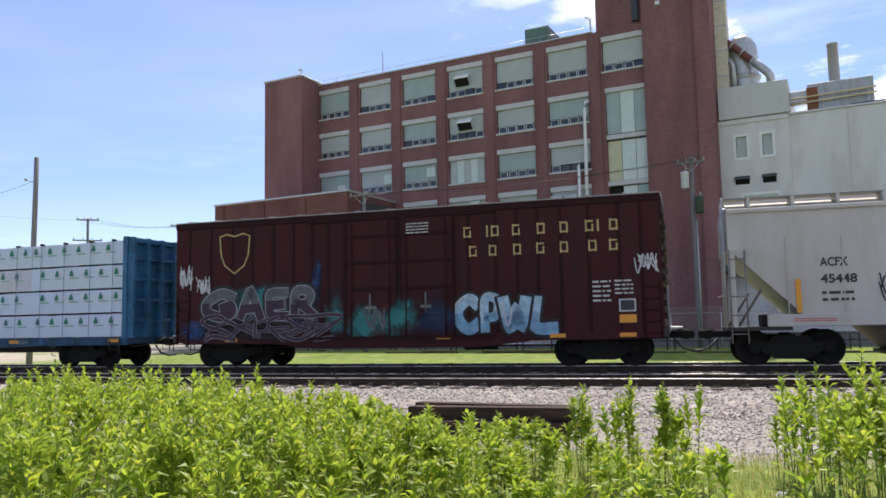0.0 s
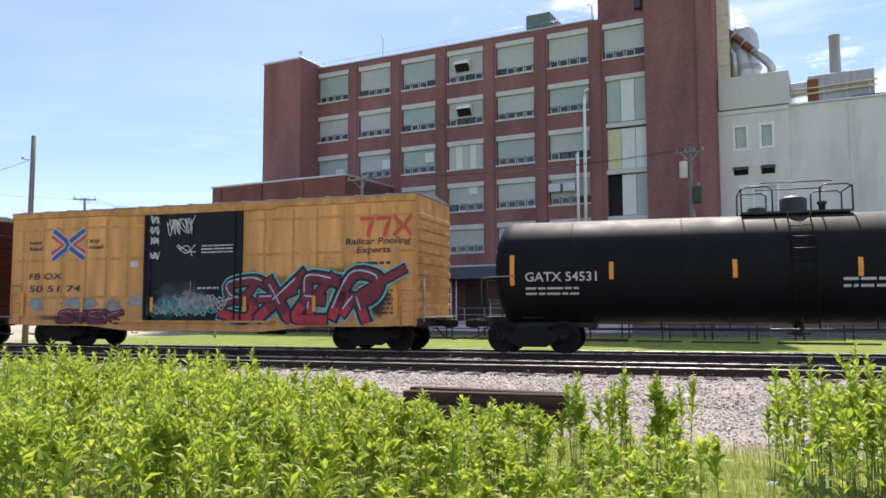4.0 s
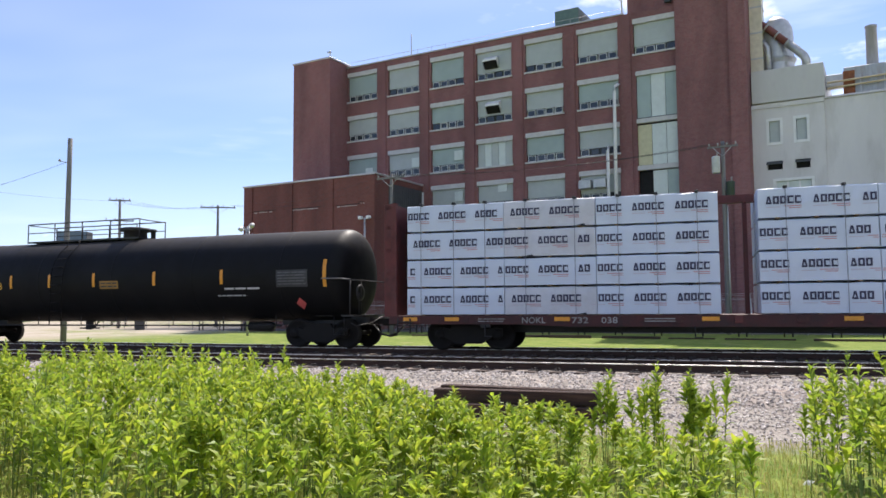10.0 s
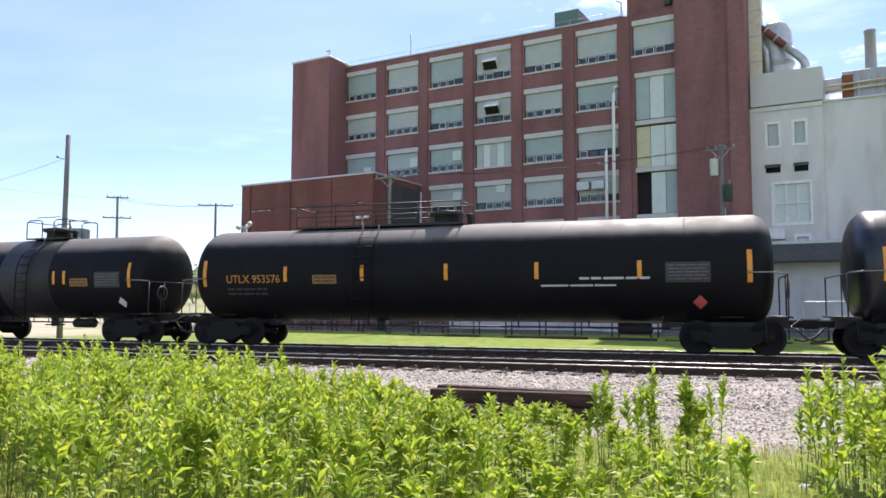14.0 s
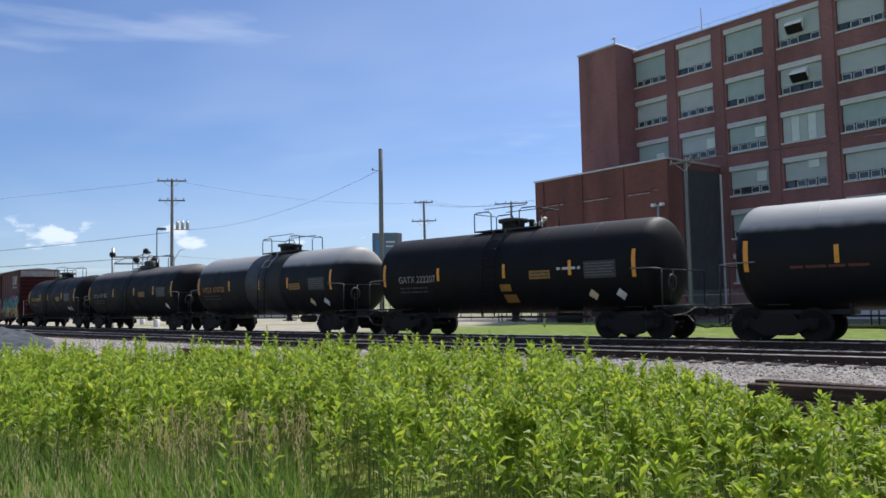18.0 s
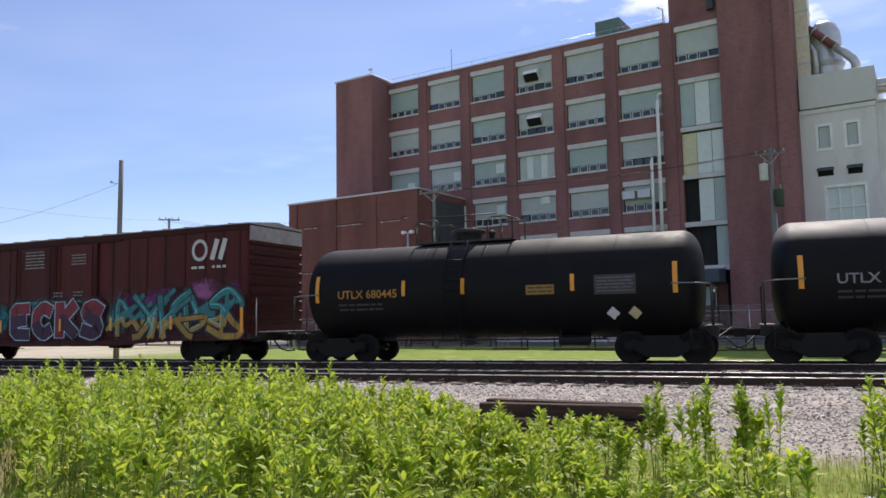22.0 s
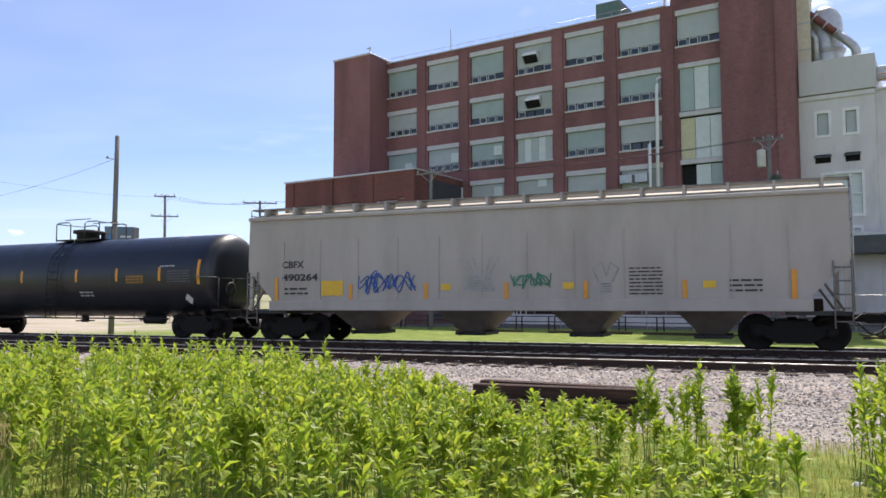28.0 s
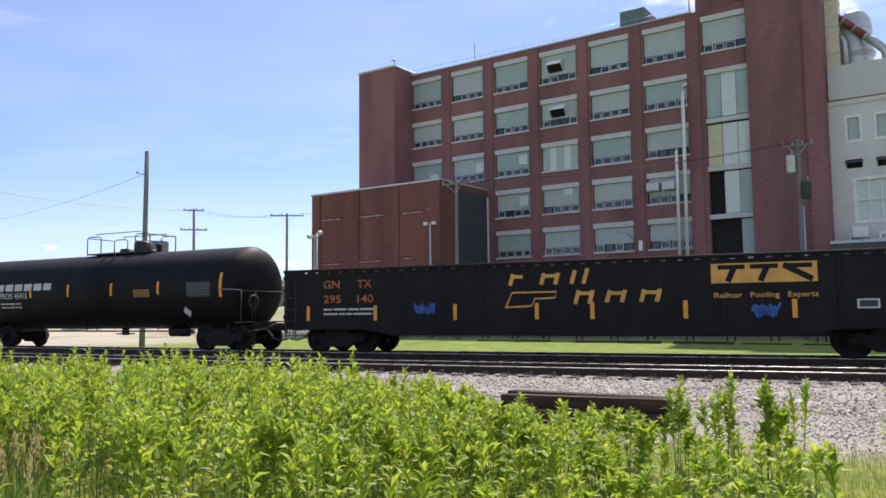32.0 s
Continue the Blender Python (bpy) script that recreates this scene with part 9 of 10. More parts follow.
car, run = beam_car(-121.1, -143.9, (0.11, 0.022, 0.020), "beam_red", "dark red centre-beam car stacked with lumber in blue-printed wrap", (-10.7, -9.4, -6.15, -2.2, 1.2, 6.1, 9.4, 10.7), "NOKL", ("732", "038"))
load_lumber(car, run, [(-10.85, -7.83), (-7.83, -5.18), (-5.18, -1.92), (-0.95, 1.90), (1.90, 4.83), (4.83, 7.76), (7.76, 10.95)], "name", 5)


# ---- empty bulkhead flat car ----
def bulkhead_flat():
    r, l = -329.85, -350.25
    half, w = (r - l) / 2, 1.5
    skin = mat("rusted_yellow", (0.44, 0.205, 0.055), 0.75, vary=0.3, scale=1.6, dirt=(0.13, 0.045, 0.022), dirt_amount=0.85, dirt_scale=1.1, chips=0.55, stretch=(1.6, 1, 0.5))
    wood = mat("deck_plank", (0.13, 0.085, 0.06), 0.85, vary=0.3, scale=3, stretch=(4, 0.6, 1))
    board = mat("bulkhead_board", (0.055, 0.030, 0.020), 0.85, vary=0.4, scale=3, stretch=(1, 0.5, 5), apart=0.4)
    car = thing("bulkhead_flat_car", Matrix(), "empty rust-streaked yellow bulkhead flat car with a plank deck", "flat car", "cars of the train")
    part("side_sill", Geo().prism([(-half, 1.08), (-half, 0.72), (-half + 3.6, 0.72), (-half + 5.0, 0.66), (half - 5.0, 0.66), (half - 3.6, 0.72), (half, 0.72), (half, 1.08)], "y", -w - 0.04, -w + 0.04), skin, car)
    part("frame", Geo().box(-half, half, -w + 0.042, w, 0.80, 1.0), BLACK, car)
    part("centre_sill", Geo().box(-half + 3.8, half - 3.8, -0.35, 0.35, 0.45, 0.80), BLACK, car)
    for k in range(40):
        x = -half + 0.9 + k * (2 * half - 1.8) / 40
        part("deck_plank", Geo().box(x + 0.01, x + (2 * half - 1.8) / 40 - 0.01, -w + 0.045, w - 0.02, 1.0, 1.07), wood, car)
    for k in range(14):
        x = -half + 1.3 + k * (2 * half - 2.6) / 13
        part("stake_pocket", Geo().box(x - 0.09, x + 0.09, -w - 0.12, -w - 0.042, 0.90, 1.10, 0.01), skin, car)
    for s in (-1, 1):
        xin, xout = s * (half - 0.95), s * (half - 0.12)
        bulk = part("bulkhead", Geo().box(*sorted((xin, xin + s * 0.08)), -w + 0.1, w - 0.1, 1.075, 4.40), wood, car, "plank-faced end bulkhead")
        for k in range(9):
            z = 1.1 + k * 0.365
            part("bulkhead_plank", Geo().box(*sorted((xin - s * 0.002, xin - s * 0.05)), -w + 0.12, w - 0.12, z, z + 0.34), board, bulk)
        for y in (-w + 0.02, -0.5, 0.5, w - 0.02):
            g = Geo().prism([(xin + s * 0.085, 1.075), (xout, 1.075), (xin + s * 0.40, 4.45), (xin + s * 0.085, 4.45)], "y", y - 0.08, y + 0.08)
            part("bulkhead_stay", g, skin, bulk)
        part("bulkhead_cap", Geo().prism([(-w, 4.36), (-w, 4.46), (-0.4, 4.66), (0.4, 4.66), (w, 4.46), (w, 4.36), (0.4, 4.40), (-0.4, 4.40)], "x", *sorted((xin - s * 0.06, xin + s * 0.42))), skin, bulk)
        for k in range(8):
            z = 1.4 + k * 0.38
            x = xout - (xout - xin - s * 0.4) * (z - 1.075) / 3.375
            part("rung", Geo().tube([(x, -w + 0.1, z), (x, -0.58, z)], 0.022, 5), GREY_IRON, bulk)
        part("end_sill", Geo().box(*sorted((s * (half - 0.1), s * half)), -w, w, 0.72, 1.05), skin, car)
    side = flat_side(-w - 0.04)
    words(car, "TTPX 804306", -5.5, -3.3, 0.78, 0.17, side, LETTER_WHITE)
    bars(car, "logo_print", 4.2, 4.9, 0.72, 0.86, side, LETTER_RED, 1, 8)
    part("data_plate", patch(7.9, 8.3, 0.72, 0.98, side, 0.006), LETTER_BLACK, car)
    for x in (-8.6, -2.0, 1.8, 8.9):
        part("reflector", patch(x - 0.25, x + 0.25, 0.98, 1.06, side, 0.006), ORANGE, car)
    finish(car, r, l, 2.7)


bulkhead_flat()


# ---- gondola ----
def gondola():
    r, l = -422.3, -442.0
    half, w = (r - l) / 2, 1.5
    skin = tank_paint("gondola_black", (0.0065, 0.0065, 0.0072), 0.68, (0.022, 0.018, 0.016), 0.25)
    car = thing("gondola", Matrix(), "black high-sided gondola with orange marks", "gondola", "cars of the train")
    z0, z1 = 0.86, 2.62
    part("near_side", Geo().box(-half, half, -w, -w + 0.04, z0, z1), skin, car)
    part("far_side", Geo().box(-half, half, w - 0.04, w, z0, z1), skin, car)
    part("floor", Geo().box(-half, half, -w + 0.042, w - 0.042, z0, z0 + 0.10), RUST, car)
    chord = part("top_chord", Geo().box(-half - 0.03, half + 0.03, -w - 0.09, -w + 0.05, z1 + 0.045, z1 + 0.14, 0.02), skin, car)
    for k in range(44):
        x = -half + 0.02 + k * (2 * half - 0.04) / 44
        part("chord_block", Geo().box(x, x + 0.30, -w - 0.05, -w + 0.03, z1, z1 + 0.045), skin, chord)
    part("side_sill", Geo().prism([(-half, z0), (-half, 0.78), (-half + 3, 0.78), (-half + 4, 0.62), (half - 4, 0.62), (half - 3, 0.78), (half, 0.78), (half, z0)], "y", -w - 0.05, -w + 0.05), skin, car)
    part("centre_sill", Geo().box(-half + 0.2, half - 0.2, -0.35, 0.35, 0.55, z0), BLACK, car)
    rm = Geo().prism([(-0.09, 0), (-0.06, -0.03), (0.06, -0.03), (0.09, 0)], "z", z0, z1).mesh("side_post", skin)
    for x in np.linspace(-half + 0.2, half - 0.2, 15):
        part("side_post", rm, None, car, at=Matrix.Translation((x, -w, 0)))
    for s in (-1, 1):
        e = part("car_end", Geo().box(s * half - 0.04, s * half + 0.04, -w, w, z0, z1 + 0.1), skin, car)
        for z in (1.2, 1.65, 2.1, 2.5):
            part("end_rib", Geo().box(*sorted((s * half + s * 0.04, s * half + s * 0.12)), -w + 0.05, w - 0.05, z - 0.06, z + 0.06), skin, e)
        ladder(car, s * (half - 0.3) - 0.2, s * (half - 0.3) + 0.2, -w - 0.10, 0.5, 2.4, 5, BLACK, "side_ladder")
    side = flat_side(-w)
    orange = mat("gondola_orange", (0.62, 0.33, 0.07), 0.6, vary=0.15, dirt=(0.2, 0.12, 0.05), dirt_amount=0.5)
    words(car, "GN", -8.31, -7.69, 2.12, 0.26, side, PAINTS["orange"], 0.034)
    words(car, "TX", -7.02, -6.49, 2.12, 0.26, side, PAINTS["orange"], 0.034)
    words(car, "295", -8.30, -7.64, 1.64, 0.26, side, PAINTS["orange"], 0.034)
    words(car, "140", -7.02, -6.43, 1.64, 0.26, side, PAINTS["orange"], 0.034)
    bars(car, "small_print", -8.3, -6.4, 1.2, 1.5, side, LETTER_WHITE, 2, 3, 0.034)
    for x, w2, z, h in ((-1.8, 0.36, 2.1, 0.26), (-0.85, 0.5, 2.1, 0.26), (0.05, 0.16, 2.1, 0.32), (0.4, 0.12, 2.1, 0.36), (0.15, 0.5, 1.52, 0.32), (1.05, 0.5, 1.56, 0.27), (2.0, 0.5, 1.56, 0.27)):
        g = Geo()
        ribbon(g, [(x, z), (x + h * 0.3, z + h)], 0.12, side, 0.034)
        if w2 > 0.2:
            ribbon(g, [(x + h * 0.25, z + h - 0.05), (x + w2, z + h - 0.05)], 0.10, side, 0.035)
        if w2 > 0.4:
            ribbon(g, [(x + w2, z + h), (x + w2 - h * 0.3, z)], 0.12, side, 0.036)
        part("name_mark", g, orange, car, "slanted orange name mark")
    g = Geo()
    ribbon(g, [(-1.95, 1.42), (-1.75, 1.85), (-0.4, 1.85), (-0.45, 1.68), (-1.05, 1.66), (-1.15, 1.45), (-1.95, 1.42)], 0.05, side, 0.034)
    part("logo_outline", g, orange, car, "orange outline logo")
    part("logo_panel", patch(3.84, 6.40, 1.98, 2.5, side, 0.034), orange, car, "orange logo panel")
    for k in range(3):
        a = 4.05 + k * 0.8
        g = Geo()
        ribbon(g, [(a, 2.40), (a + 0.6, 2.40)], 0.12, side, 0.038)
        ribbon(g, [(a + 0.38, 2.40), (a + 0.22, 2.06)] if k < 2 else [(a + 0.6, 2.06), (a, 2.4)], 0.15, side, 0.039)
        part("logo_stroke", g, skin, car)
    words(car, "Railcar", 3.9, 4.6, 1.60, 0.14, side, orange, 0.034)
    words(car, "Pooling", 4.8, 5.5, 1.60, 0.14, side, orange, 0.034)
    words(car, "Experts", 5.7, 6.4, 1.60, 0.14, side, orange, 0.034)
    tag(car, -5.0, -4.2, 1.2, 1.6, "blue", 81, side, 0.036, 0.06, 4)
    tag(car, 4.8, 5.5, 1.05, 1.45, "blue", 82, side, 0.036, 0.06, 4)
    tag(car, 8.55, 9.55, 1.7, 2.1, "aqua", 84, side, 0.036, 0.045, 4)
    bars(car, "data_print", 8.5, 9.5, 1.25, 1.55, side, LETTER_WHITE, 2, 6, 0.034)
    part("data_plate", patch(7.25, 7.75, 1.28, 1.52, side, 0.034), LETTER_WHITE, car)
    part("data_plate", patch(7.3, 7.7, 1.32, 1.48, side, 0.037), LETTER_BLACK, car)
    reflectors(car, [-8.9, -6.36, -3.59, -1.0, 0.63, 3.16, 5.84], 1.3, side, (), 0.034)
    finish(car, r, l, 1.8)


gondola()


# ---- far woods ----
def leaf_cloud(rng, count, size, centre, radii, v, f):
    """Leaf clumps through a rounded crown, thicker near its skin."""
    for _ in range(count):
        d = Vector((rng.gauss(0, 1), rng.gauss(0, 1), rng.gauss(0, 1))).normalized() * rng.uniform(0.55, 1.05)
        c = Vector((centre[0] + d.x * radii[0], centre[1] + d.y * radii[1], centre[2] + d.z * radii[2]))
        a = Vector((rng.gauss(0, 1), rng.gauss(0, 1), rng.gauss(0, 0.6))).normalized()
        b = a.cross(Vector((rng.gauss(0, 1), rng.gauss(0, 1), rng.gauss(0, 1)))).normalized()
        s = size * rng.uniform(0.5, 1.2)
        o = len(v)
        v += [tuple(c - a * s), tuple(c + b * s * 0.6 - a * s * 0.2), tuple(c + a * s), tuple(c - b * s * 0.6 + a * s * 0.2)]
        f.append((o, o + 1, o + 2, o + 3))


WOODS = leaf_mat("far_leaves", [(0.19, 0.27, 0.10), (0.28, 0.36, 0.14), (0.36, 0.43, 0.17), (0.24, 0.32, 0.12)], 0.45)
BARK = mat("bark", (0.10, 0.08, 0.06), 0.9, vary=0.3, stretch=(4, 4, 0.6))
rng = random.Random(5)
v, f, trunks = [], [], Geo()
for k in range(120):
    yaw = 33 + 52 * (k + rng.uniform(0, 1)) / 120
    r = rng.uniform(205, 290)
    p = at_yaw(yaw, r)
    top = EYE + r * math.tan(radians(rng.uniform(2.7, 3.4) - (0.8 if yaw > 56 else 0)))
    w = rng.uniform(4.5, 8)
    trunks.tube([(p.x, p.y, -0.2), (p.x, p.y, top * 0.6)], 0.35, 6, 0.15)
    for c in range(5):
        ox, oy = rng.uniform(-w, w) * 0.6, rng.uniform(-w, w) * 0.6
        h = top * rng.uniform(0.26, 0.42)
        leaf_cloud(rng, 230, 0.56, (p.x + ox, p.y + oy, min(top - h * 0.8, top * rng.uniform(0.32, 0.72))), (w * 0.55, w * 0.55, h * 0.8), v, f)
tagged(new("far_woods", raw_mesh("far_woods", v, f, WOODS)), "distant belt of green summer trees behind the street", "trees", kind="stuff")
tagged(new("far_trunks", trunks.mesh("far_trunks", BARK)), "grey-brown trunks of the distant trees", "tree trunks", kind="stuff")


def shrub(p, h, w, label, seed):
    rng = random.Random(seed)
    ob = thing("bush", Matrix.Translation(p), label, "bush")
    g = Geo()
    for k in range(6):
        a = rng.uniform(0, 6.28)
        g.tube([(0, 0, -0.1), (math.cos(a) * w * 0.2, math.sin(a) * w * 0.2, h * 0.4), (math.cos(a) * w * 0.4, math.sin(a) * w * 0.4, h * 0.75)], 0.06, 5, 0.02)
    part("stems", g, BARK, ob)
    v, f = [], []
    for c in range(8):
        a = rng.uniform(0, 6.28)
        leaf_cloud(rng, 120, 0.16, (math.cos(a) * w * 0.25, math.sin(a) * w * 0.25, h * rng.uniform(0.4, 0.72)), (w * 0.33, w * 0.33, h * 0.28), v, f)
    part("crown", raw_mesh("crown", v, f, WOODS), WOODS, ob)


shrub(at_yaw(48.1, 85), 3.1, 3.4, "rounded green bush in the lot", 3)
shrub(at_yaw(47.1, 92), 2.6, 2.6, "small green bush beside the shed", 4)
shrub(at_yaw(41.6, 150) + Vector((0, 0, 2.4)), 3.4, 4.4, "green bush before the grey building", 6)
shrub(at_yaw(44.8, 185) + Vector((0, 0, 3.7)), 4.6, 4.6, "green bush between the shops", 7)


# ---- weeds in the foreground ----
WEED_LEAF = leaf_mat("weed_leaf", [(0.20, 0.295, 0.036), (0.36, 0.49, 0.048), (0.55, 0.65, 0.062), (0.295, 0.42, 0.043), (0.70, 0.75, 0.076)], 0.55)
WEED_STEM = mat("weed_stem", (0.13, 0.19, 0.05), 0.7, vary=0.3)
GRASS = leaf_mat("grass_blade", [(0.24, 0.28, 0.05), (0.36, 0.38, 0.09), (0.52, 0.46, 0.20), (0.44, 0.42, 0.14), (0.28, 0.34, 0.06)], 0.5)
TALL_GRASS = leaf_mat("tall_grass_blade", [(0.14, 0.25, 0.04), (0.24, 0.38, 0.06), (0.34, 0.46, 0.08), (0.18, 0.31, 0.05), (0.42, 0.45, 0.14)], 0.55)
SEED = leaf_mat("seed_head", [(0.44, 0.36, 0.18), (0.56, 0.46, 0.26), (0.48, 0.39, 0.20)], 0.5)


def weed(rng, p, h, sv, sf, lv, lf, lush=1.0):
    """A leafy stalk: leaves spiral up it and crowd at its tip; some fork near the top."""
    lean = (rng.gauss(0, 0.05), rng.gauss(0, 0.05))
    tips = [(0.0, 0.0, h)]
    if rng.random() < 0.35:
        for _ in range(rng.randint(1, 2)):
            a = rng.uniform(0, 6.28)
            tips.append((math.cos(a) * h * 0.13, math.sin(a) * h * 0.13, h * rng.uniform(0.82, 0.97)))
    for bx, by, bh in tips:
        start = 0.0 if (bx, by) == (0.0, 0.0) else 0.62
        o = len(sv)
        for k in range(4):
            q = start + (bh / h - start) * k / 3
            w = 0.006 * (1 - 0.6 * q)
            c = (p[0] + lean[0] * q + bx * max(0, (q - start)) / max(0.01, bh / h - start), p[1] + lean[1] * q + by * max(0, (q - start)) / max(0.01, bh / h - start), p[2] + q * h)
            sv += [(c[0] - w, c[1] - w * 0.6, c[2]), (c[0] + w, c[1] - w * 0.6, c[2]), (c[0], c[1] + w, c[2])]
        for k in range(3):
            for j in range(3):
                sf.append((o + k * 3 + j, o + k * 3 + (j + 1) % 3, o + k * 3 + 3 + (j + 1) % 3, o + k * 3 + 3 + j))
        lo = max(0.22, start)
        n = int((25 if start == 0 else 12) * lush * rng.uniform(0.8, 1.2))
        ang = rng.uniform(0, 6.28)
        for k in range(n):
            q = lo + (bh / h - lo) * (k / n) ** 0.62
            ang += 2.4 + rng.gauss(0, 0.25)
            near_tip = k / n
            size = (0.090 + 0.060 * math.sin(math.pi * min(1, near_tip * 0.95 + 0.12))) * rng.uniform(0.75, 1.25) * (0.85 if near_tip > 0.93 else 1)
            rise = rng.uniform(0.5, 1.2) + 0.25 * (near_tip > 0.93) - 0.25 * (near_tip < 0.3)
            t = max(0, (q - start)) / max(0.01, bh / h - start)
            b = Vector((p[0] + lean[0] * q + bx * t, p[1] + lean[1] * q + by * t, p[2] + q * h))
            d = Vector((math.cos(ang) * math.cos(rise), math.sin(ang) * math.cos(rise), math.sin(rise)))
            side = d.cross(Vector((0, 0, 1))).normalized()
            if rng.random() < 0.5:
                side = (side + Vector((0, 0, rng.uniform(-0.6, 0.6)))).normalized()
            up = side.cross(d)
            w = size * rng.uniform(0.17, 0.23)
            mid = b + d * size * 0.5 + up * size * 0.05
            tip = b + d * size - Vector((0, 0, size * rng.uniform(0.0, 0.35)))
            o = len(lv)
            lv += [tuple(b), tuple(mid + side * w + up * w * 0.35), tuple(mid), tuple(mid - side * w + up * w * 0.35), tuple(tip)]
            lf += [(o, o + 2, o + 1), (o, o + 3, o + 2), (o + 1, o + 2, o + 4), (o + 2, o + 3, o + 4)]


def far_edge(x):
    """How far from the camera's line the weeds reach."""
    return 9.0 + 0.35 * noise.noise((x * 0.6, 2, 0)) if x > -9 else max(3.4, 9.0 + 0.62 * (x + 9))


def stand(x, y):
    """How thickly weeds stand, 0 to 1."""
    yaw, r = math.degrees(math.atan2(-x, y)), math.hypot(x, y)
    if y > far_edge(x) or r < 4.7:
        return 0
    patch = 0.75 + 0.5 * noise.noise((x * 0.9, y * 0.9, 7))
    if yaw > 52:
        return patch if r > 7.6 - 0.4 * noise.noise((x, y, 4)) else 0.10 * patch
    if yaw > 19:
        return patch * (0.55 if yaw < 31 and r < 6.3 else 1.0)
    if yaw > 14:
        return patch * (0.75 if r > 5 else 0.5)
    if yaw > 4.6:
        return patch * (0.50 if r > 6.8 else 0.36) * (0.6 + 0.8 * max(0, noise.noise((x * 2.1, 3, y * 0.6)) + 0.35))
    if yaw > -1.7:
        return 0.015
    return 0.75 * patch if r > 6.8 else 0.12


rng = random.Random(31)
sv, sf, lv, lf = [], [], [], []
for _ in range(3900):
    x, y = rng.uniform(-18.5, 2.6), rng.uniform(2.2, 9.8)
    if rng.random() < stand(x, y) * (1.0 if math.hypot(x, y) > 5 else 0.8):
        yaw = math.degrees(math.atan2(-x, y))
        tall = float(np.interp(yaw, (-8, -2, 4, 8, 18, 24, 31, 40, 55, 75), (1.04, 1.02, 0.6, 0.55, 0.46, 0.58, 0.88, 1.0, 1.01, 0.96)))
        tall += 0.13 * noise.noise((x * 0.5, y * 0.5, 11)) + 0.13 * noise.noise((x * 2.3, y * 2.3, 5)) + rng.gauss(0, 0.075)
        if rng.random() < 0.12:
            tall += rng.uniform(0.08, 0.2)
        weed(rng, (x, y, -0.01), max(0.4, tall), sv, sf, lv, lf)
tagged(new("weed_leaves", raw_mesh("weed_leaves", lv, lf, WEED_LEAF)), "dense bright yellow-green leaves of tall weeds in sunlight", "weeds", kind="stuff")
tagged(new("weed_stems", raw_mesh("weed_stems", sv, sf, WEED_STEM)), "thin upright green stems of the tall weeds", "weeds", kind="stuff")
# single stalks that stand apart
rng = random.Random(8)
for yaw, r, h in ((9.4, 8.3, 1.08), (8.6, 8.6, 0.86), (6.6, 8.4, 1.05), (4.9, 8.5, 1.02), (-2.9, 8.6, 1.24), (-3.6, 8.2, 1.02), (-4.9, 8.5, 0.98), (-5.6, 8.0, 1.12), (-6.7, 8.3, 1.22), (-7.6, 8.1, 1.15), (-1.0, 8.9, 0.75), (12.2, 8.7, 0.98)):
    ob = thing("weed_clump", Matrix.Translation(at_yaw(yaw, r)), "tall leafy yellow-green weed standing apart from the thicket", "weed", "single weeds")
    for k in range(3):
        a, b, c, d = [], [], [], []
        weed(rng, (rng.gauss(0, 0.05), rng.gauss(0, 0.05), -0.02), h * (1 - 0.13 * k), a, b, c, d, 1.2)
        stem = part("stem", raw_mesh("stem", a, b, WEED_STEM), WEED_STEM, ob)
        part("foliage", raw_mesh("foliage", c, d, WEED_LEAF), WEED_LEAF, stem)

# grass between and before the weeds
rng = random.Random(77)
gv, gf, hv, hf, dv, df = [], [], [], [], [], []


def blade(p, h, bend, w, v, f):
    a = rng.uniform(0, 6.28)
    d = Vector((math.cos(a), math.sin(a), 0))
    s = Vector((-d.y, d.x, 0)) * w
    p = Vector(p)
    m, t = p + d * bend * 0.35 + Vector((0, 0, h * 0.6)), p + d * bend + Vector((0, 0, h))
    o = len(v)
    v += [tuple(p - s), tuple(p + s), tuple(m + s * 0.8), tuple(m - s * 0.8), tuple(t)]
    f += [(o, o + 1, o + 2, o + 3), (o + 3, o + 2, o + 4)]
    return t


for _ in range(60000):
    yaw = rng.uniform(-12, 82)
    r = math.sqrt(rng.uniform(9, 160))
    p = at_yaw(yaw, r)
    edge = 10.3 + 0.5 * noise.noise((p.x * 0.8, 5, 0)) + rng.gauss(0, 0.25)
    if p.y > edge or p.y < 1.0:
        continue
    deep = yaw > 56 + 9 * noise.noise((p.x * 0.5, p.y * 0.5, 9)) and r < 8.2 + 0.8 * noise.noise((p.x, p.y, 2))
    h = rng.uniform(0.3, 0.62) if deep else rng.uniform(0.03, 0.11)
    t = blade((p.x, p.y, -0.01), h, h * rng.uniform(0.1, 0.6), 0.0055 if deep else 0.0045, *((dv, df) if deep else (gv, gf)))
    if deep and rng.random() < (0.26 if noise.noise((p.x * 0.55, p.y * 0.55, 21)) > 0.18 else 0.03):
        top = (p.x, p.y, -0.01)
        for k in range(7):
            z = h * 1.1 + 0.02 * k
            a = rng.uniform(0, 6.28)
            o = len(hv)
            q = Vector((p.x + math.cos(a) * 0.012, p.y + math.sin(a) * 0.012, z))
            hv += [tuple(q), (q.x + 0.009, q.y, q.z + 0.014), (q.x, q.y, q.z + 0.036), (q.x - 0.009, q.y, q.z + 0.014)]
            hf.append((o, o + 1, o + 2, o + 3))
        blade(top, h * 1.22, 0.01, 0.0022, hv, hf)
tagged(new("grass_blades", raw_mesh("grass_blades", gv, gf, GRASS)), "short rough grass between the weeds and the gravel", "grass", kind="stuff")
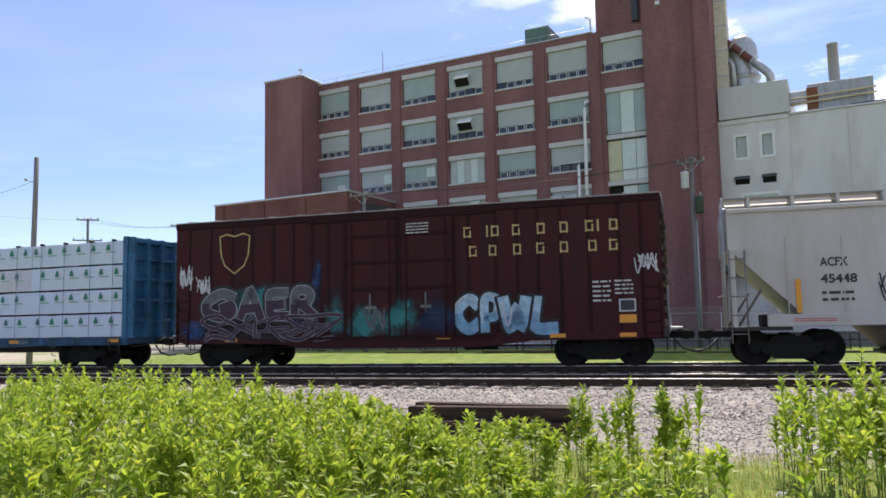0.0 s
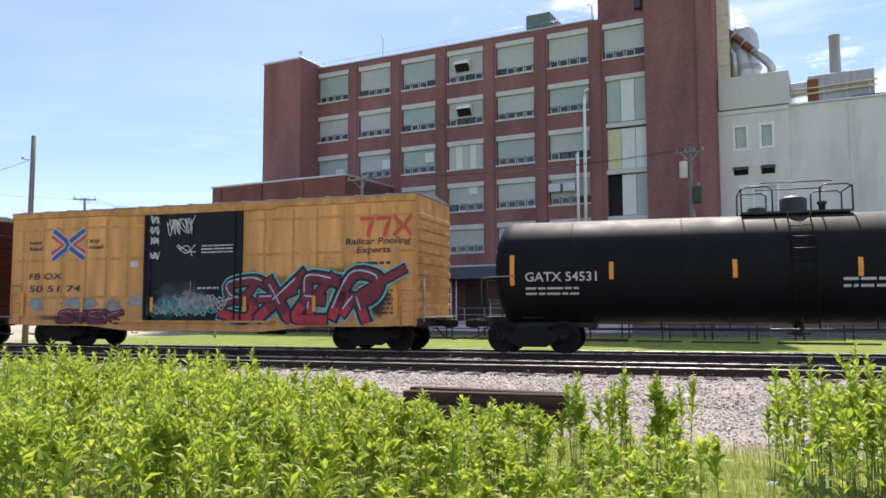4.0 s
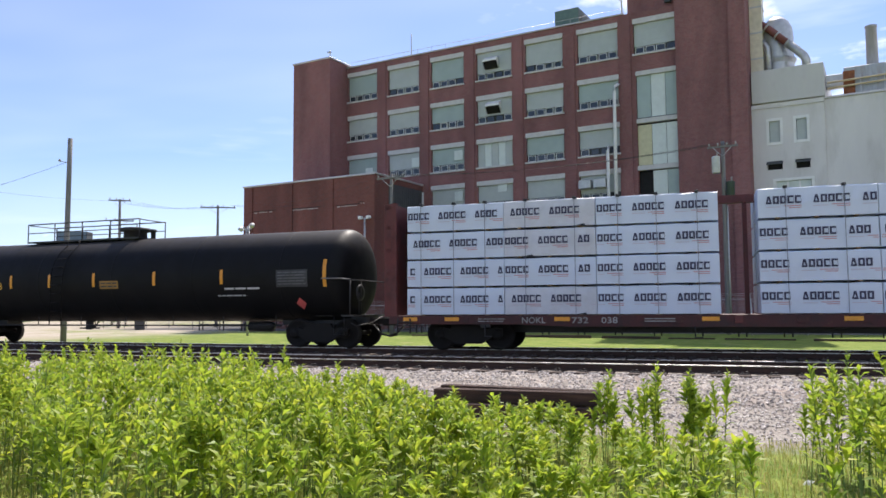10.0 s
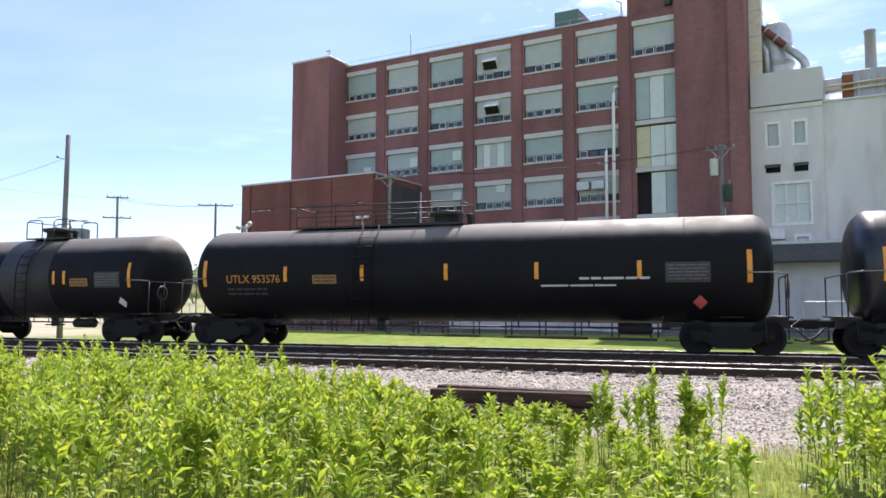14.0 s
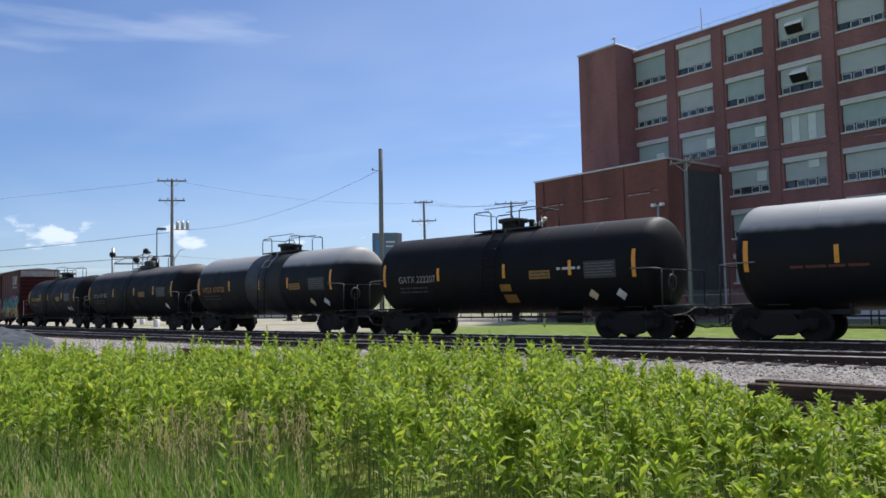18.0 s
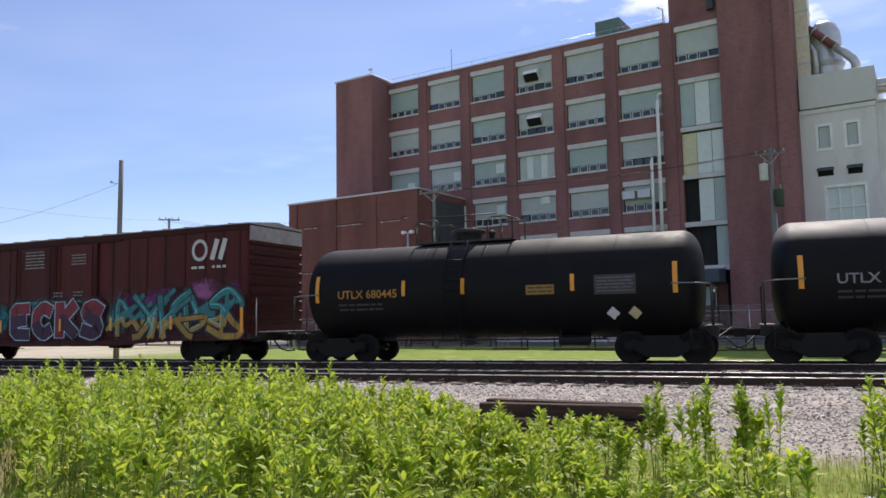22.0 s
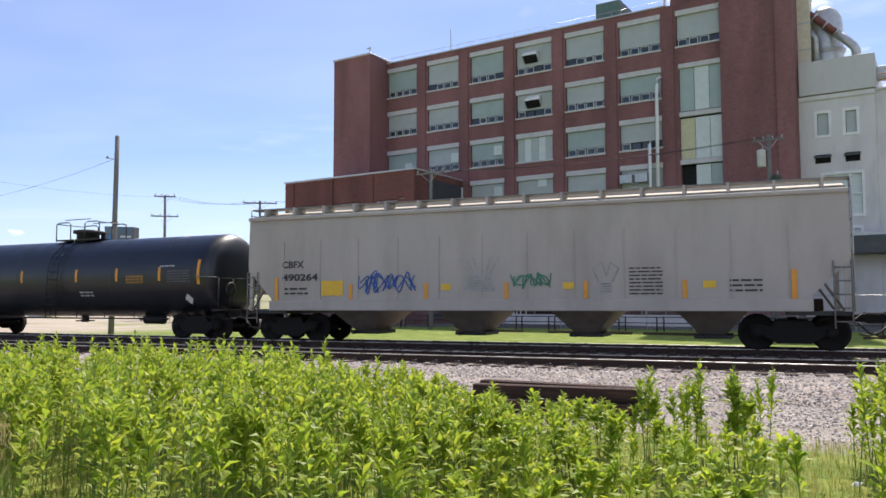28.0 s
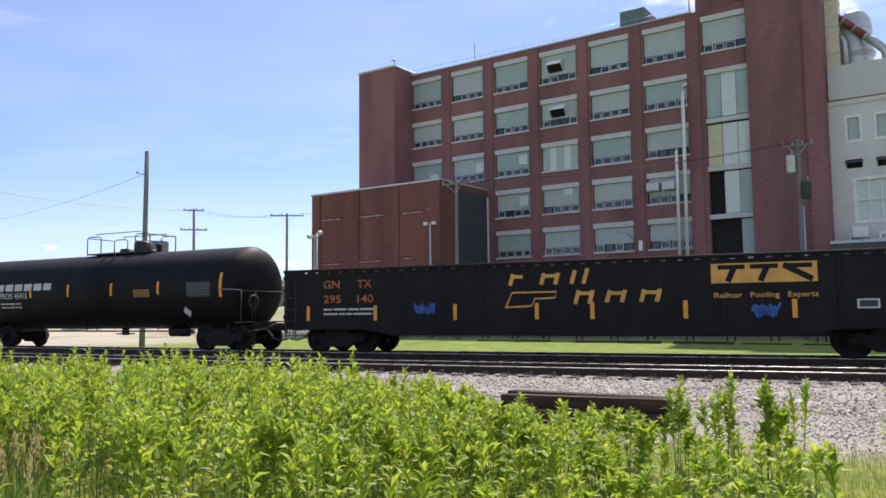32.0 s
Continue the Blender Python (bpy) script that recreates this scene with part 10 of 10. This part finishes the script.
tagged(new("tall_grass", raw_mesh("tall_grass", dv, df, TALL_GRASS)), "tall fine green grass in front of the weeds", "grass", kind="stuff")
tagged(new("grass_seed_heads", raw_mesh("grass_seed_heads", hv, hf, SEED)), "tan seed heads of tall grass", "grass", kind="stuff")
scrap = new("paper_scrap", Geo().add([(-0.05, 0, 0.01), (0.02, -0.03, 0.02), (0.06, 0.03, 0.05), (-0.02, 0.05, 0.04), (0.0, 0.01, 0.055)], [(0, 1, 4), (1, 2, 4), (2, 3, 4), (3, 0, 4), (0, 3, 2, 1)]).mesh("paper_scrap", WHITE_PAINT))
scrap.matrix_basis = Matrix.Translation(at_yaw(-0.75, 8.05))
tagged(scrap, "crumpled scrap of white paper lying in the grass", "litter")


# ---- old sleepers piled beside the track ----
OLD_TIE = mat("rotten_sleeper", (0.075, 0.040, 0.026), 0.95, vary=0.6, scale=4, grain=60, bump=0.9, stretch=(0.4, 4, 4), dirt=(0.03, 0.02, 0.015), dirt_amount=0.8, dirt_scale=3, apart=0.4)


def tie_pile(p, turn, rows, seed, label):
    rng = random.Random(seed)
    ob = thing("sleeper_pile", Matrix.Translation(p) @ Matrix.Rotation(radians(turn), 4, "Z"), label, "timber pile")
    for lvl, ys in enumerate(rows):
        for y in ys:
            d, a = rng.uniform(-0.2, 0.2), rng.uniform(-0.05, 0.05)
            part("sleeper", Geo().box(-1.3, 1.3, -0.115, 0.115, 0, 0.195, 0.006), OLD_TIE, ob, at=Matrix.Translation((d, y, lvl * 0.197 + (0.0 if lvl == 0 else 0.006)) ) @ Matrix.Rotation(a, 4, "Z") @ Matrix.Rotation(rng.uniform(-0.012, 0.012) * lvl, 4, "Y"))


tie_pile((-3.98, 11.85, 0), 1.5, ((-0.52, -0.14, 0.27), (-0.34, 0.10)), 2, "two layers of rotten brown wooden sleepers piled on the gravel")
tie_pile((-22.6, 11.9, 0), -3, ((-0.3, 0.0, 0.3), (-0.2, 0.15)), 3, "stacked old wooden sleepers beside the far gravel")


def motions():
    starts = {}
    for ob, run, local in MOVING:
        starts[ob.name] = run
        rows = []
        for k in range(33):
            x, y, h = along(run + SPEED * k)
            rows.append((k, Matrix.Translation((x, y, RAIL)) @ Matrix.Rotation(h, 4, "Z") @ local))
        walk(ob, rows)
    # wheels roll while their car is abreast of the camera
    for w, car, x in TURNING:
        run = starts[car.name]
        t0, t1 = max(0.0, (-34 - run) / SPEED), min(32.0, (13 - run) / SPEED)
        step = 1 / 30
        base = Matrix.Translation((x, 0, WHEEL_R))
        rows = [(0.0, base)]
        k0, k1 = math.ceil(t0 / step) + 1, math.floor(t1 / step) - 1
        turn = 0.0
        for k in range(k0, k1 + 1):
            turn = (k - k0) * SPEED * step / WHEEL_R
            rows.append((k * step, base @ Matrix.Rotation(turn, 4, "Y")))
        rows.append((32.0, base @ Matrix.Rotation(turn, 4, "Y")))
        walk(w, rows)


motions()
